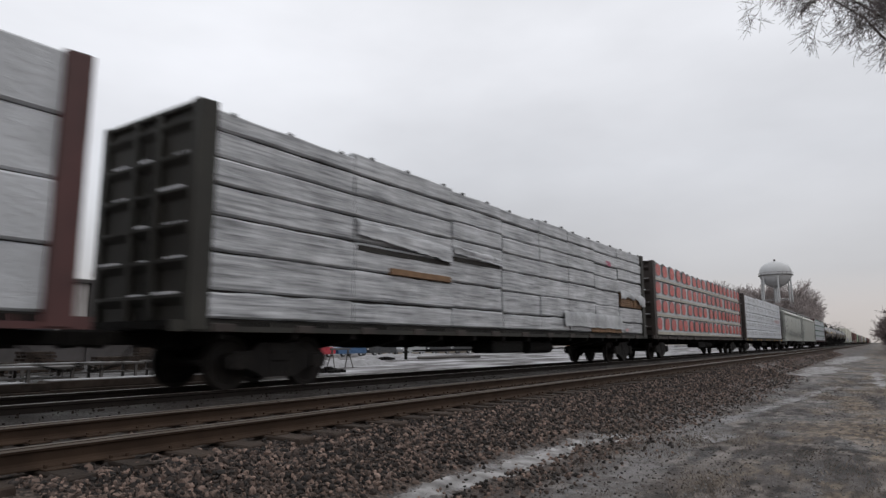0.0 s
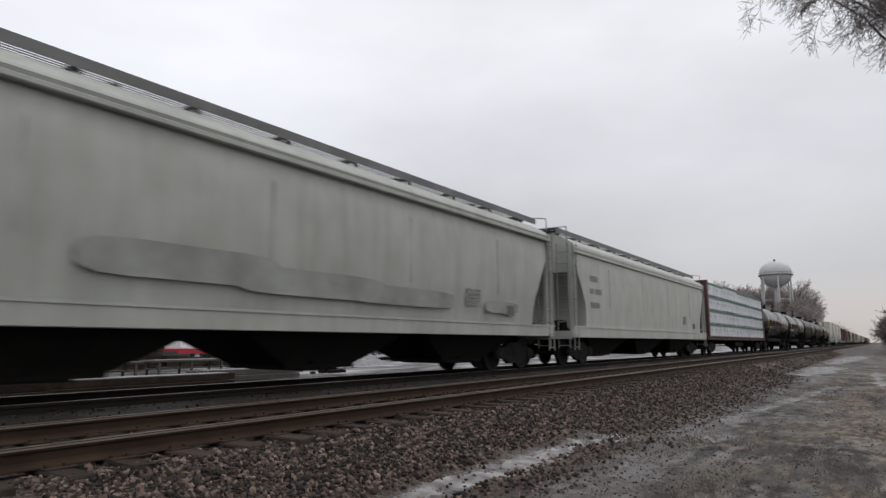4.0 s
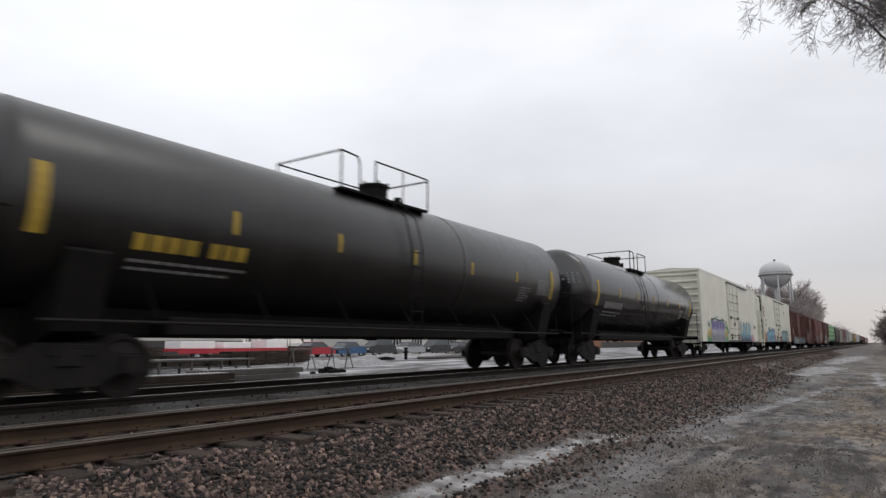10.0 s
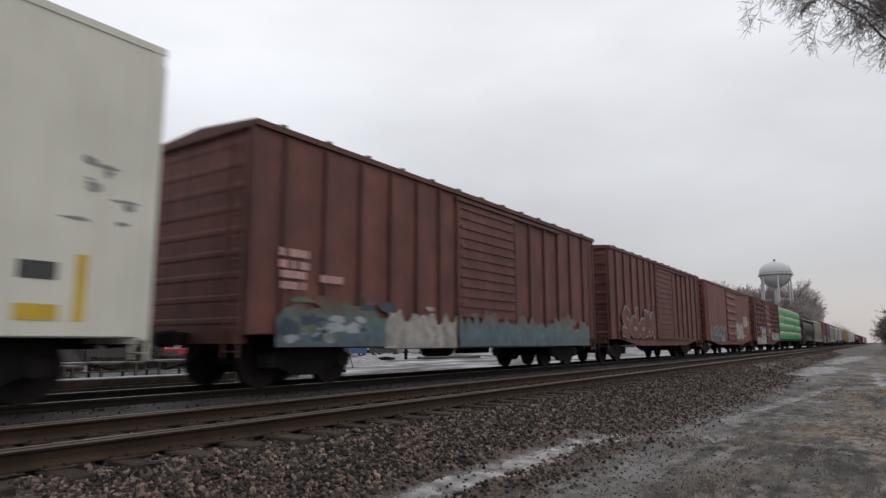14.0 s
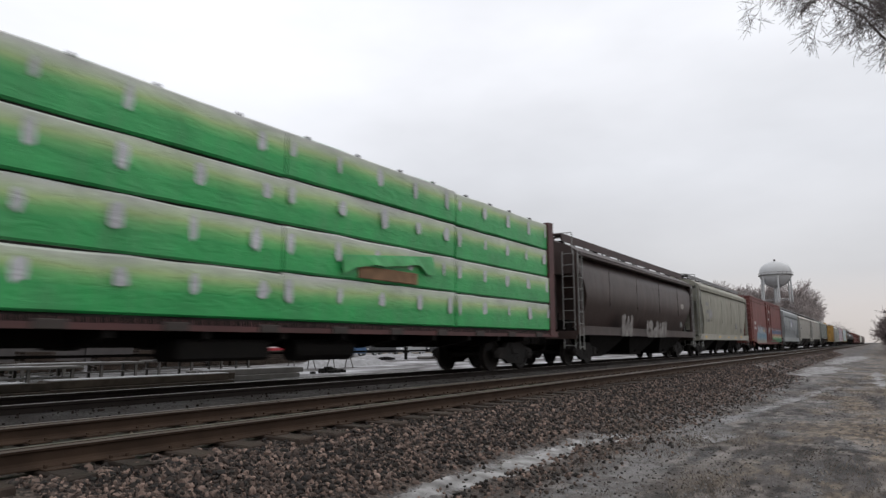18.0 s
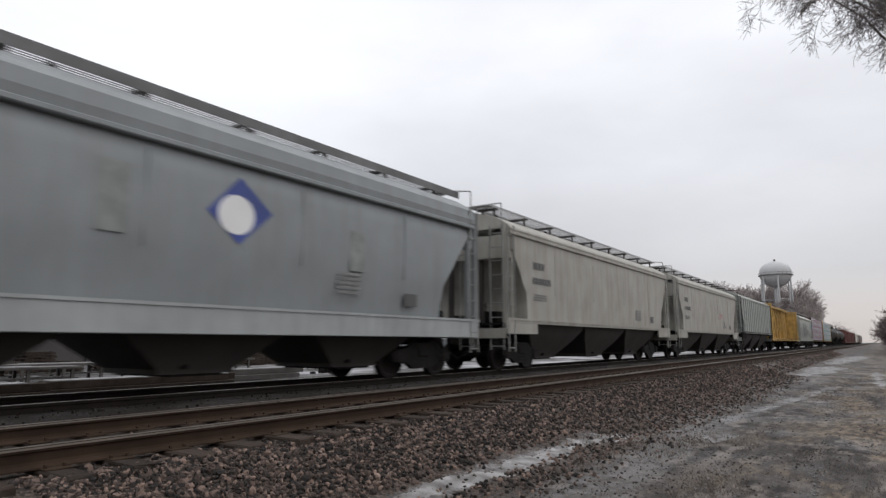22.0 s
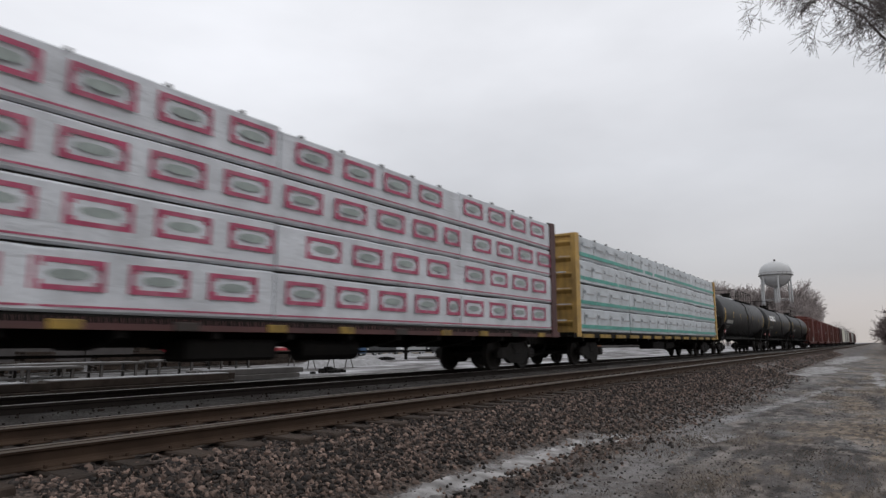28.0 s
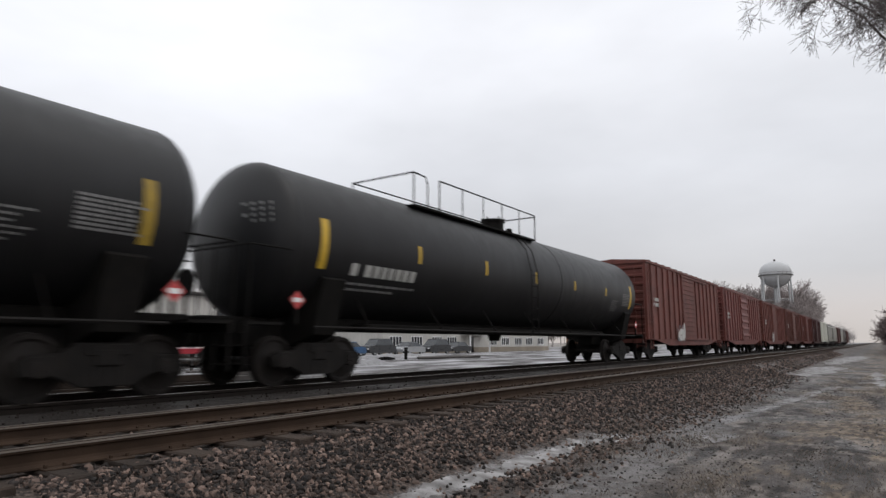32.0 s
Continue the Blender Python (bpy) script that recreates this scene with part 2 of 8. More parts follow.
M_G_RED = surface("spray_red", (0.40, 0.05, 0.055), rough=0.5, vary=0.3, dirt=0.15, scale=2.5)
M_G_BLACK = surface("spray_black", (0.03, 0.03, 0.035), rough=0.5, vary=0.3, dirt=0.15)
M_G_WHITE = surface("spray_white", (0.52, 0.52, 0.50), rough=0.5, vary=0.25, dirt=0.25, scale=2.5)
M_G_GREEN = surface("spray_green", (0.06, 0.25, 0.13), rough=0.5, vary=0.3, dirt=0.15, scale=2.5)
M_G_ORANGE = surface("spray_orange", (0.50, 0.20, 0.08), rough=0.5, vary=0.3, dirt=0.15, scale=2.5)
M_G_YEL = surface("spray_yellow", (0.50, 0.40, 0.10), rough=0.5, vary=0.3, dirt=0.15, scale=2.5)
M_RAIL = surface("rail_rust", (0.040, 0.0255, 0.0172), rough=0.85, vary=0.3, dirt=0.4, grime=(0.02, 0.013, 0.0095), scale=2, spec=0.15)
M_RAIL_DARK = surface("rail_dark", (0.02, 0.016, 0.014), rough=0.85, vary=0.3, dirt=0.4, grime=(0.012, 0.01, 0.009), scale=2, spec=0.15)
M_F_BLUE = surface("faded_blue_spray", (0.075, 0.11, 0.14), rough=0.6, vary=0.45, dirt=0.6, grime=(0.09, 0.05, 0.042), scale=2.5)
M_F_GREEN = surface("faded_green_spray", (0.10, 0.15, 0.10), rough=0.6, vary=0.4, dirt=0.45, grime=(0.09, 0.05, 0.042), scale=2.5)
M_F_WHITE = surface("faded_white_spray", (0.36, 0.345, 0.32), rough=0.6, vary=0.4, dirt=0.6, grime=(0.10, 0.06, 0.05), scale=2.5)
M_RAILTOP = surface("rail_polished_head", (0.32, 0.29, 0.26), rough=0.32, metal=0.8, vary=0.15, dirt=0.25, grime=(0.12, 0.09, 0.07))
M_TIE = surface("tie_timber", (0.034, 0.025, 0.02), rough=0.9, vary=0.4, dirt=0.45, grime=(0.07, 0.056, 0.046), bump=0.5, scale=4, objvar=0.35, spec=0.2)
M_STONE = surface("ballast_stone", (0.066, 0.046, 0.0375), rough=0.8, vary=0.4, dirt=0.25, grime=(0.03, 0.023, 0.019), bump=0.4, scale=9, island=0.9, spec=0.4)
M_PEBBLE = surface("trodden_pebble", (0.10, 0.085, 0.076), rough=0.85, vary=0.35, dirt=0.3, grime=(0.07, 0.06, 0.053), bump=0.4, scale=9, island=0.2)
M_BARK = surface("bark", (0.075, 0.06, 0.05), rough=0.9, vary=0.3, bump=0.5, scale=6)
M_TWIG = surface("twigs", (0.15, 0.118, 0.115), rough=0.9, vary=0.3, scale=0.4)
M_TWIG_NEAR = surface("twigs_grey_bark", (0.135, 0.115, 0.115), rough=0.9, vary=0.3, scale=4)
# Distance haze is put into these paler twig colours
M_TWIG_FAR = surface("twigs_far_haze_tint", (0.37, 0.325, 0.315), rough=1.0, vary=0.25, scale=0.1)
M_TWIG_HAZE = surface("twigs_haze_tint", (0.22, 0.20, 0.20), rough=1.0, vary=0.2, scale=0.1)
M_GRASS = surface("dead_grass", (0.155, 0.127, 0.104), rough=0.9, vary=0.35, island=0.4)
M_WALLWHITE = surface("white_siding", (0.50, 0.49, 0.46), rough=0.7, vary=0.12, dirt=0.2, streak=0.25, scale=0.4)
M_WALLGREY = surface("grey_render_wall", (0.36, 0.34, 0.33), rough=0.8, vary=0.15, dirt=0.2, streak=0.25, scale=0.4)
M_WALLBEIGE = surface("beige_base_course", (0.28, 0.24, 0.19), rough=0.85, vary=0.2, dirt=0.2, scale=0.5)
M_ROOF = surface("dark_roof_edge", (0.055, 0.05, 0.05), rough=0.8, vary=0.2)
M_GLASS = glass("window_glass")
M_TOWER = surface("tower_pale_paint", (0.46, 0.47, 0.48), rough=0.5, vary=0.08, dirt=0.12, grime=(0.3, 0.3, 0.3), scale=0.15)
M_CARRED = surface("car_red", (0.38, 0.03, 0.045), rough=0.3, vary=0.1, dirt=0.15)
M_CARBLUE = surface("car_blue", (0.04, 0.10, 0.21), rough=0.3, vary=0.1, dirt=0.15)
M_CARDARK = surface("car_charcoal", (0.04, 0.042, 0.045), rough=0.3, vary=0.1, dirt=0.15)
M_CARSILVER = surface("car_silver", (0.33, 0.34, 0.35), rough=0.35, vary=0.1, dirt=0.15)
M_TYRE = surface("tyre", (0.02, 0.02, 0.02), rough=0.9, vary=0.2)
M_STEEL = surface("weathered_steel", (0.085, 0.078, 0.074), rough=0.7, vary=0.3, dirt=0.35, scale=2)
M_BRICK = surface("orange_brick", (0.30, 0.15, 0.09), rough=0.9, vary=0.2, scale=0.6)


def banded(m, stops, z0, height, repeat=False, blur=0.12, stretch=(1.0, 1.0, 1.0), scale=3.0):
    """Turns a surface's colour into bands up its height: printed wraps and faded spray fills."""
    n, l = m.node_tree.nodes, m.node_tree.links
    tc = [q for q in n if q.type == "TEX_COORD"][0]
    sc = [q for q in n if q.type == "VECT_MATH"][0]
    sp = n.new("ShaderNodeSeparateXYZ")
    l.new(tc.outputs["Object"], sp.inputs[0])
    mr = n.new("ShaderNodeMapRange")
    mr.clamp = not repeat
    mr.inputs["From Min"].default_value, mr.inputs["From Max"].default_value = z0, z0 + height
    l.new(sp.outputs["Z"], mr.inputs["Value"])
    val = mr.outputs[0]
    if repeat:
        fr = n.new("ShaderNodeMath")
        fr.operation = "FRACT"
        l.new(val, fr.inputs[0])
        val = fr.outputs[0]
    mp = n.new("ShaderNodeMapping")
    mp.inputs["Scale"].default_value = stretch
    l.new(tc.outputs["Object"], mp.inputs[0])
    nz = n.new("ShaderNodeTexNoise")
    nz.inputs["Scale"].default_value, nz.inputs["Detail"].default_value = scale, 6.0
    l.new(mp.outputs[0], nz.inputs["Vector"])
    ad = n.new("ShaderNodeMath")
    ad.operation = "MULTIPLY_ADD"
    l.new(nz.outputs["Fac"], ad.inputs[0])
    ad.inputs[1].default_value = blur * 2
    l.new(val, ad.inputs[2])
    sh = n.new("ShaderNodeMath")
    sh.operation = "SUBTRACT"
    l.new(ad.outputs[0], sh.inputs[0])
    sh.inputs[1].default_value = blur
    cr = n.new("ShaderNodeValToRGB")
    e = cr.color_ramp.elements
    e[0].position, e[0].color = stops[0][0], (*stops[0][1], 1)
    e[1].position, e[1].color = stops[-1][0], (*stops[-1][1], 1)
    for p, c in stops[1:-1]:
        e.new(p).color = (*c, 1)
    l.new(sh.outputs[0], cr.inputs[0])
    l.new(cr.outputs[0], sc.inputs[0])
    return m


M_WRAP_GREEN = banded(wrap_film("wrap_printed_green", (0.1, 0.3, 0.1)), ((0.0, (0.015, 0.30, 0.075)), (0.40, (0.02, 0.31, 0.075)), (0.56, (0.12, 0.40, 0.12)), (0.70, (0.33, 0.47, 0.20)), (0.84, (0.44, 0.51, 0.38)), (0.97, (0.5, 0.52, 0.5))), 1.17, 0.87, True, 0.13, (0.7, 1, 1.3), 1.1)
M_WRAP_MOTTLE = banded(wrap_film("wrap_streaked_silver", (0.4, 0.41, 0.43), vary=0.25), ((0.33, (0.16, 0.165, 0.175)), (0.44, (0.31, 0.318, 0.333)), (0.52, (0.38, 0.39, 0.41)), (0.6, (0.46, 0.47, 0.49)), (0.68, (0.55, 0.56, 0.58))), -50.0, 101.0, False, 0.5, (0.3, 1, 6.0), 3.2)


def fade(name, z0, height, *cols, dirt=0.15, blur=0.12):
    m = surface(name, cols[0], rough=0.5, vary=0.3, dirt=dirt, scale=2.5)
    k = len(cols) - 1
    return banded(m, tuple((0.12 + 0.76 * i / k, c) for i, c in enumerate(cols)), z0, height, False, blur)


M_S_VIOLET = fade("spray_violet_over_grey", 0.85, 1.3, (0.21, 0.22, 0.26), (0.24, 0.245, 0.30), (0.46, 0.46, 0.52), (0.14, 0.11, 0.34), (0.13, 0.10, 0.31))
M_S_LEMON = fade("spray_lemon_over_green", 0.85, 1.3, (0.07, 0.26, 0.15), (0.46, 0.33, 0.10), (0.55, 0.50, 0.16), (0.10, 0.33, 0.16))
M_S_ICE = fade("spray_ice_blue", 0.85, 1.35, (0.03, 0.07, 0.14), (0.20, 0.38, 0.46), (0.34, 0.52, 0.54), (0.22, 0.42, 0.50))
M_S_SEA = fade("spray_sea_blue", 0.85, 1.3, (0.22, 0.36, 0.44), (0.12, 0.33, 0.48), (0.26, 0.46, 0.55), (0.03, 0.11, 0.30))
M_S_PALE = fade("spray_pale_teal", 0.85, 1.2, (0.26, 0.44, 0.46), (0.40, 0.54, 0.53), (0.20, 0.36, 0.40))
M_S_SUNSET = fade("spray_blue_orange_green", 0.85, 1.35, (0.05, 0.22, 0.11), (0.08, 0.30, 0.14), (0.50, 0.44, 0.30), (0.44, 0.19, 0.09), (0.08, 0.14, 0.26), (0.10, 0.17, 0.30), (0.42, 0.38, 0.40))
M_S_SKY = fade("spray_sky_cream", 0.75, 1.15, (0.38, 0.33, 0.26), (0.20, 0.32, 0.40), (0.14, 0.27, 0.38), (0.34, 0.38, 0.42))
M_CHIPPED = fade("chipped_white_spray", 0.7, 1.6, (0.42, 0.41, 0.38), (0.38, 0.38, 0.36), (0.45, 0.45, 0.43), (0.40, 0.40, 0.40), (0.16, 0.16, 0.26), dirt=0.55, blur=0.16)
M_S_RUB = fade("worn_blue_spray", 0.68, 1.15, (0.075, 0.115, 0.135), (0.085, 0.15, 0.185), (0.09, 0.13, 0.13), (0.12, 0.10, 0.07), (0.128, 0.045, 0.036), dirt=0.5, blur=0.3)
M_TEAL_PATCH = surface("worn_turquoise_paint", (0.10, 0.29, 0.36), rough=0.55, vary=0.35, dirt=0.35, grime=(0.3, 0.36, 0.36), scale=3)
M_F_BROWNGREY = surface("worn_brown_grey_spray", (0.16, 0.135, 0.125), rough=0.6, vary=0.45, dirt=0.6, grime=(0.3, 0.3, 0.28), scale=2.5)
M_F_CHALK = surface("chalky_grey_spray", (0.20, 0.19, 0.18), rough=0.7, vary=0.45, dirt=0.7, grime=(0.06, 0.042, 0.036), scale=3.5)
M_SMEAR = surface("old_emblem_smear", (0.25, 0.262, 0.245), rough=0.6, vary=0.3, dirt=0.4, grime=(0.2, 0.2, 0.18), scale=1.5)
M_LAVENDER = surface("spray_pale_lavender", (0.42, 0.41, 0.48), rough=0.5, vary=0.2, dirt=0.15)
M_F_NAVY = surface("spray_dull_navy", (0.035, 0.055, 0.085), rough=0.55, vary=0.4, dirt=0.3, scale=2.5)
M_F_CREAM = surface("spray_chalky_blue", (0.32, 0.37, 0.40), rough=0.6, vary=0.4, dirt=0.35, grime=(0.16, 0.07, 0.055), scale=3)
M_DARKSTONE = surface("dark_ballast", (0.021, 0.0165, 0.0145), rough=0.9, vary=0.35, dirt=0.25, grime=(0.008, 0.007, 0.006), bump=0.4, scale=9, island=0.2, spec=0.1)


# ---- mesh building ----
class Solid:
    """Collects the faces of one mesh."""

    def __init__(self):
        self.v, self.f = [], []

    def add(self, verts, faces):
        k = len(self.v)
        self.v += [tuple(p) for p in verts]
        self.f += [tuple(i + k for i in q) for q in faces]
        return self

    def box(self, x0, x1, y0, y1, z0, z1, c=0.0):
        if c <= 0:
            return self.add([(x, y, z) for x in (x0, x1) for y in (y0, y1) for z in (z0, z1)],
                            [(0, 1, 3, 2), (4, 6, 7, 5), (0, 4, 5, 1), (2, 3, 7, 6), (0, 2, 6, 4), (1, 5, 7, 3)])
        # chamfered box: three shrunken boxes' corner faces
        lo, hi = (x0, y0, z0), (x1, y1, z1)
        vs, at = [], {}
        for sx in (0, 1):
            for sy in (0, 1):
                for sz in (0, 1):
                    s = (sx, sy, sz)
                    for a in range(3):
                        p = [hi[i] - (0 if i == a else c) if s[i] else lo[i] + (0 if i == a else c) for i in range(3)]
                        at[(s, a)] = len(vs)
                        vs.append(p)
        fs = []
        for a in range(3):
            b, d = (a + 1) % 3, (a + 2) % 3
            for s in (0, 1):
                q = []
                for sb, sd in ((0, 0), (1, 0), (1, 1), (0, 1)):
                    k = [0, 0, 0]
                    k[a], k[b], k[d] = s, sb, sd
                    q.append(at[(tuple(k), a)])
                fs.append(q if s else q[::-1])
            for sb in (0, 1):
                for sd in (0, 1):
                    e = []
                    for sa, pick in ((0, b), (1, b), (1, d), (0, d)):
                        k = [0, 0, 0]
                        k[a], k[b], k[d] = sa, sb, sd
                        e.append(at[(tuple(k), pick)])
                    fs.append(e if (sb != sd) else e[::-1])
        for sx in (0, 1):
            for sy in (0, 1):
                for sz in (0, 1):
                    t = [at[((sx, sy, sz), a)] for a in range(3)]
                    fs.append(t if (sx + sy + sz) % 2 else t[::-1])
        return self.add(vs, fs)

    def rod(self, a, b, r, n=8, r2=None):
        a, b = Vector(a), Vector(b)
        d = (b - a).normalized()
        u = d.cross(Vector((0, 0, 1)) if abs(d.z) < 0.9 else Vector((1, 0, 0))).normalized()
        w = d.cross(u)
        r2 = r if r2 is None else r2
        vs = []
        for p, q in ((a, r), (b, r2)):
            for i in range(n):
                t = 2 * math.pi * i / n
                vs.append(p + u * (q * math.cos(t)) + w * (q * math.sin(t)))
        fs = [(i, (i + 1) % n, n + (i + 1) % n, n + i) for i in range(n)]
        fs += [tuple(range(n - 1, -1, -1)), tuple(range(n, 2 * n))]
        return self.add(vs, fs)

    def path(self, pts, r, n=6):
        for a, b in zip(pts, pts[1:]):
            self.rod(a, b, r, n)
        return self

    def prism_x(self, prof, x0, x1):
        """A closed (y, z) outline pushed from x0 to x1."""
        n = len(prof)
        vs = [(x0, y, z) for y, z in prof] + [(x1, y, z) for y, z in prof]
        fs = [(i, (i + 1) % n, n + (i + 1) % n, n + i) for i in range(n)]
        return self.add(vs, fs + [tuple(range(n - 1, -1, -1)), tuple(range(n, 2 * n))])

    def prism_y(self, prof, y0, y1):
        """A closed (x, z) outline pushed from y0 to y1."""
        n = len(prof)
        vs = [(x, y0, z) for x, z in prof] + [(x, y1, z) for x, z in prof]
        fs = [(i, (i + 1) % n, n + (i + 1) % n, n + i) for i in range(n)]
        return self.add(vs, fs + [tuple(range(n - 1, -1, -1)), tuple(range(n, 2 * n))])

    def rings(self, rings, caps=True):
        n = len(rings[0])
        vs = [p for r in rings for p in r]
        fs = [(k * n + i, k * n + (i + 1) % n, (k + 1) * n + (i + 1) % n, (k + 1) * n + i) for k in range(len(rings) - 1) for i in range(n)]
        if caps:
            fs += [tuple(range(n - 1, -1, -1)), tuple(range((len(rings) - 1) * n, len(rings) * n))]
        return self.add(vs, fs)

    def mesh(self, name, material, smooth=None):
        me = bpy.data.meshes.new(name)
        me.from_pydata(self.v, [], self.f)
        me.materials.append(material)
        bm = bmesh.new()
        bm.from_mesh(me)
        bmesh.ops.recalc_face_normals(bm, faces=bm.faces)
        bm.to_mesh(me)
        bm.free()
        if smooth:
            me.shade_smooth()
            me.set_sharp_from_angle(angle=radians(smooth))
        return me


def part(name, solid, material, parent, label="", smooth=None, at=None):
    """Links a Solid, or a mesh that already exists, as ONE object under a thing or a part."""
    me = solid.mesh(name, material, smooth) if isinstance(solid, Solid) else solid
    ob = new(name, me)
    ob.parent = parent
    if at is not None:
        ob.location = at
    if label:
        tagged(ob, label)
    return ob


def thing(name, label, category, group="", at=(0, 0, 0), kind=""):
    ob = new(name)
    ob.location = at
    ob.empty_display_size = 0.3
    return tagged(ob, label, category, group, kind)


def lone(name, solid, material, label, category, kind="", group="", smooth=None):
    """A thing that is one mesh."""
    ob = new(name, solid.mesh(name, material, smooth))
    return tagged(ob, label, category, group, kind)


# ---- the ground ----
TRACK_NEAR, TRACK_FAR = 6.25, 10.05
PROFILE = ((-4000, -1.2), (-60, -0.8), (-6, -0.72), (2.4, -0.68), (3.3, -0.66), (3.8, -0.57), (4.75, -0.26), (5.0, -0.215), (7.45, -0.215), (7.75, -0.16), (8.6, -0.10), (9.15, -0.10), (9.3, -0.17), (10.8, -0.17), (10.95, -0.12), (11.45, -0.17), (12.1, -0.30), (13.0, -0.52), (18, -0.56), (70, -0.6), (4000, -1.5))


def lay(y):
    return float(np.interp(y, [p[0] for p in PROFILE], [p[1] for p in PROFILE]))


def ground_z(x, y):
    z = lay(y)
    near = max(0.0, 1.0 - max(0.0, x - 60.0) / 60.0) if x > -20 else 0.0
    if near > 0 and (y < 4.9 or y > 12.0):
        amp = 0.04 if y < 4.9 else 0.05
        z += near * amp * (noise.noise((x * 0.55, y * 0.9, 0.0)) + 0.3 * noise.noise((x * 2.3, y * 3.1, 4.0)) + 0.2 * noise.noise((x * 5.5, y * 6.5, 9.0)))
    return z


def zone(n, l, sock, a, b):
    """1 where the value lies beyond a, easing in until b."""
    r = n.new("ShaderNodeMapRange")
    r.interpolation_type = "SMOOTHSTEP"
    r.inputs["From Min"].default_value, r.inputs["From Max"].default_value = a, b
    l.new(sock, r.inputs["Value"])
    return r.outputs[0]


def ground_material():
    m = bpy.data.materials.new("ground")
    m.use_nodes = True
    n, l = m.node_tree.nodes, m.node_tree.links
    b = n["Principled BSDF"]
    tc = n.new("ShaderNodeTexCoord")
    sp = n.new("ShaderNodeSeparateXYZ")
    l.new(tc.outputs["Object"], sp.inputs[0])

    def tex(scale, detail=6.0, stretch=None):
        q = n.new("ShaderNodeTexNoise")
        q.inputs["Scale"].default_value, q.inputs["Detail"].default_value = scale, detail
        src = tc.outputs["Object"]
        if stretch:
            mp = n.new("ShaderNodeMapping")
            mp.inputs["Scale"].default_value = stretch
            l.new(src, mp.inputs[0])
            src = mp.outputs[0]
        l.new(src, q.inputs["Vector"])
        return q.outputs["Fac"]

    def ramp(sock, *stops):
        r = n.new("ShaderNodeValToRGB")
        e = r.color_ramp.elements
        e[0].position, e[0].color = stops[0][0], (*stops[0][1], 1)
        e[1].position, e[1].color = stops[-1][0], (*stops[-1][1], 1)
        for p, c in stops[1:-1]:
            e.new(p).color = (*c, 1)
        l.new(sock, r.inputs[0])
        return r.outputs[0]

    def mix(fac, a, c):
        q = n.new("ShaderNodeMix")
        q.data_type = "RGBA"
        l.new(fac, q.inputs["Factor"])
        l.new(a, q.inputs["A"])
        l.new(c, q.inputs["B"])
        return q.outputs["Result"]

    def times(a, c):
        q = n.new("ShaderNodeMath")
        q.operation = "MULTIPLY"
        for k, s in enumerate((a, c)):
            if isinstance(s, float):
                q.inputs[k].default_value = s
            else:
                l.new(s, q.inputs[k])
        return q.outputs[0]

    def wobbled(amount):
        q = n.new("ShaderNodeMath")
        q.operation = "MULTIPLY_ADD"
        l.new(tex(0.7), q.inputs[0])
        q.inputs[1].default_value = amount
        l.new(sp.outputs["Y"], q.inputs[2])
        return q.outputs[0]

    mud = ramp(tex(0.9, 10, (0.5, 1, 1)), (0.38, (0.018, 0.015, 0.0135)), (0.5, (0.050, 0.043, 0.040)), (0.62, (0.112, 0.098, 0.092)))
    fine = ramp(tex(24, 8, (0.4, 1, 1)), (0.36, (0.017, 0.014, 0.0125)), (0.52, (0.052, 0.0435, 0.039)), (0.66, (0.14, 0.121, 0.11)))
    half = n.new("ShaderNodeMath")
    half.operation = "ADD"
    half.inputs[0].default_value, half.inputs[1].default_value = 0.42, 0.0
    road = mix(half.outputs[0], mud, fine)
    # wheel ruts: long wet lanes of bluish mud, and crumbled clods
    wetmud = ramp(tex(3.0, 9, (0.5, 1.2, 1)), (0.38, (0.022, 0.0192, 0.018)), (0.5, (0.050, 0.0445, 0.0425)), (0.64, (0.098, 0.088, 0.084)))
    lane = zone(n, l, tex(0.42, 6, (0.35, 1.5, 1)), 0.47, 0.55)
    road = mix(lane, road, wetmud)
    clods = ramp(tex(4.6, 10, (0.4, 1, 1)), (0.42, (0.014, 0.0115, 0.010)), (0.5, (0.052, 0.043, 0.038)), (0.60, (0.16, 0.14, 0.127)))
    some = zone(n, l, tex(1.3, 7, (0.4, 1, 1)), 0.45, 0.58)
    road = mix(some, road, clods)
    straw = ramp(tex(11, 9, (0.4, 1, 1)), (0.38, (0.045, 0.034, 0.025)), (0.5, (0.098, 0.074, 0.053)), (0.62, (0.19, 0.148, 0.108)))
    patch = zone(n, l, tex(1.1, 9, (0.4, 1, 1)), 0.46, 0.56)
    verge = zone(n, l, wobbled(2.2), 3.9, 1.6)
    road = mix(times(patch, verge), road, straw)
    stone = ramp(tex(26, 4), (0.38, (0.011, 0.0083, 0.007)), (0.5, (0.043, 0.031, 0.025)), (0.64, (0.11, 0.082, 0.067)))
    # near-black bed from between the tracks to beyond the far rail
    dark_bed = ramp(tex(22, 4), (0.36, (0.010, 0.008, 0.007)), (0.64, (0.026, 0.0205, 0.0175)))
    col = mix(zone(n, l, wobbled(1.4), 3.1, 4.3), road, stone)
    def crust(x0, x1, c0, slope, half, full):
        """A ragged film of ice along a line on the ground."""
        off = n.new("ShaderNodeMath")
        off.operation = "MULTIPLY_ADD"
        l.new(sp.outputs["X"], off.inputs[0])
        off.inputs[1].default_value, off.inputs[2].default_value = -slope, -c0
        add = n.new("ShaderNodeMath")
        l.new(sp.outputs["Y"], add.inputs[0])
        l.new(off.outputs[0], add.inputs[1])
        dist = n.new("ShaderNodeMath")
        dist.operation = "ABSOLUTE"
        l.new(add.outputs[0], dist.inputs[0])
        near = zone(n, l, dist.outputs[0], half * 1.7, half * 0.1)
        rag = n.new("ShaderNodeMath")
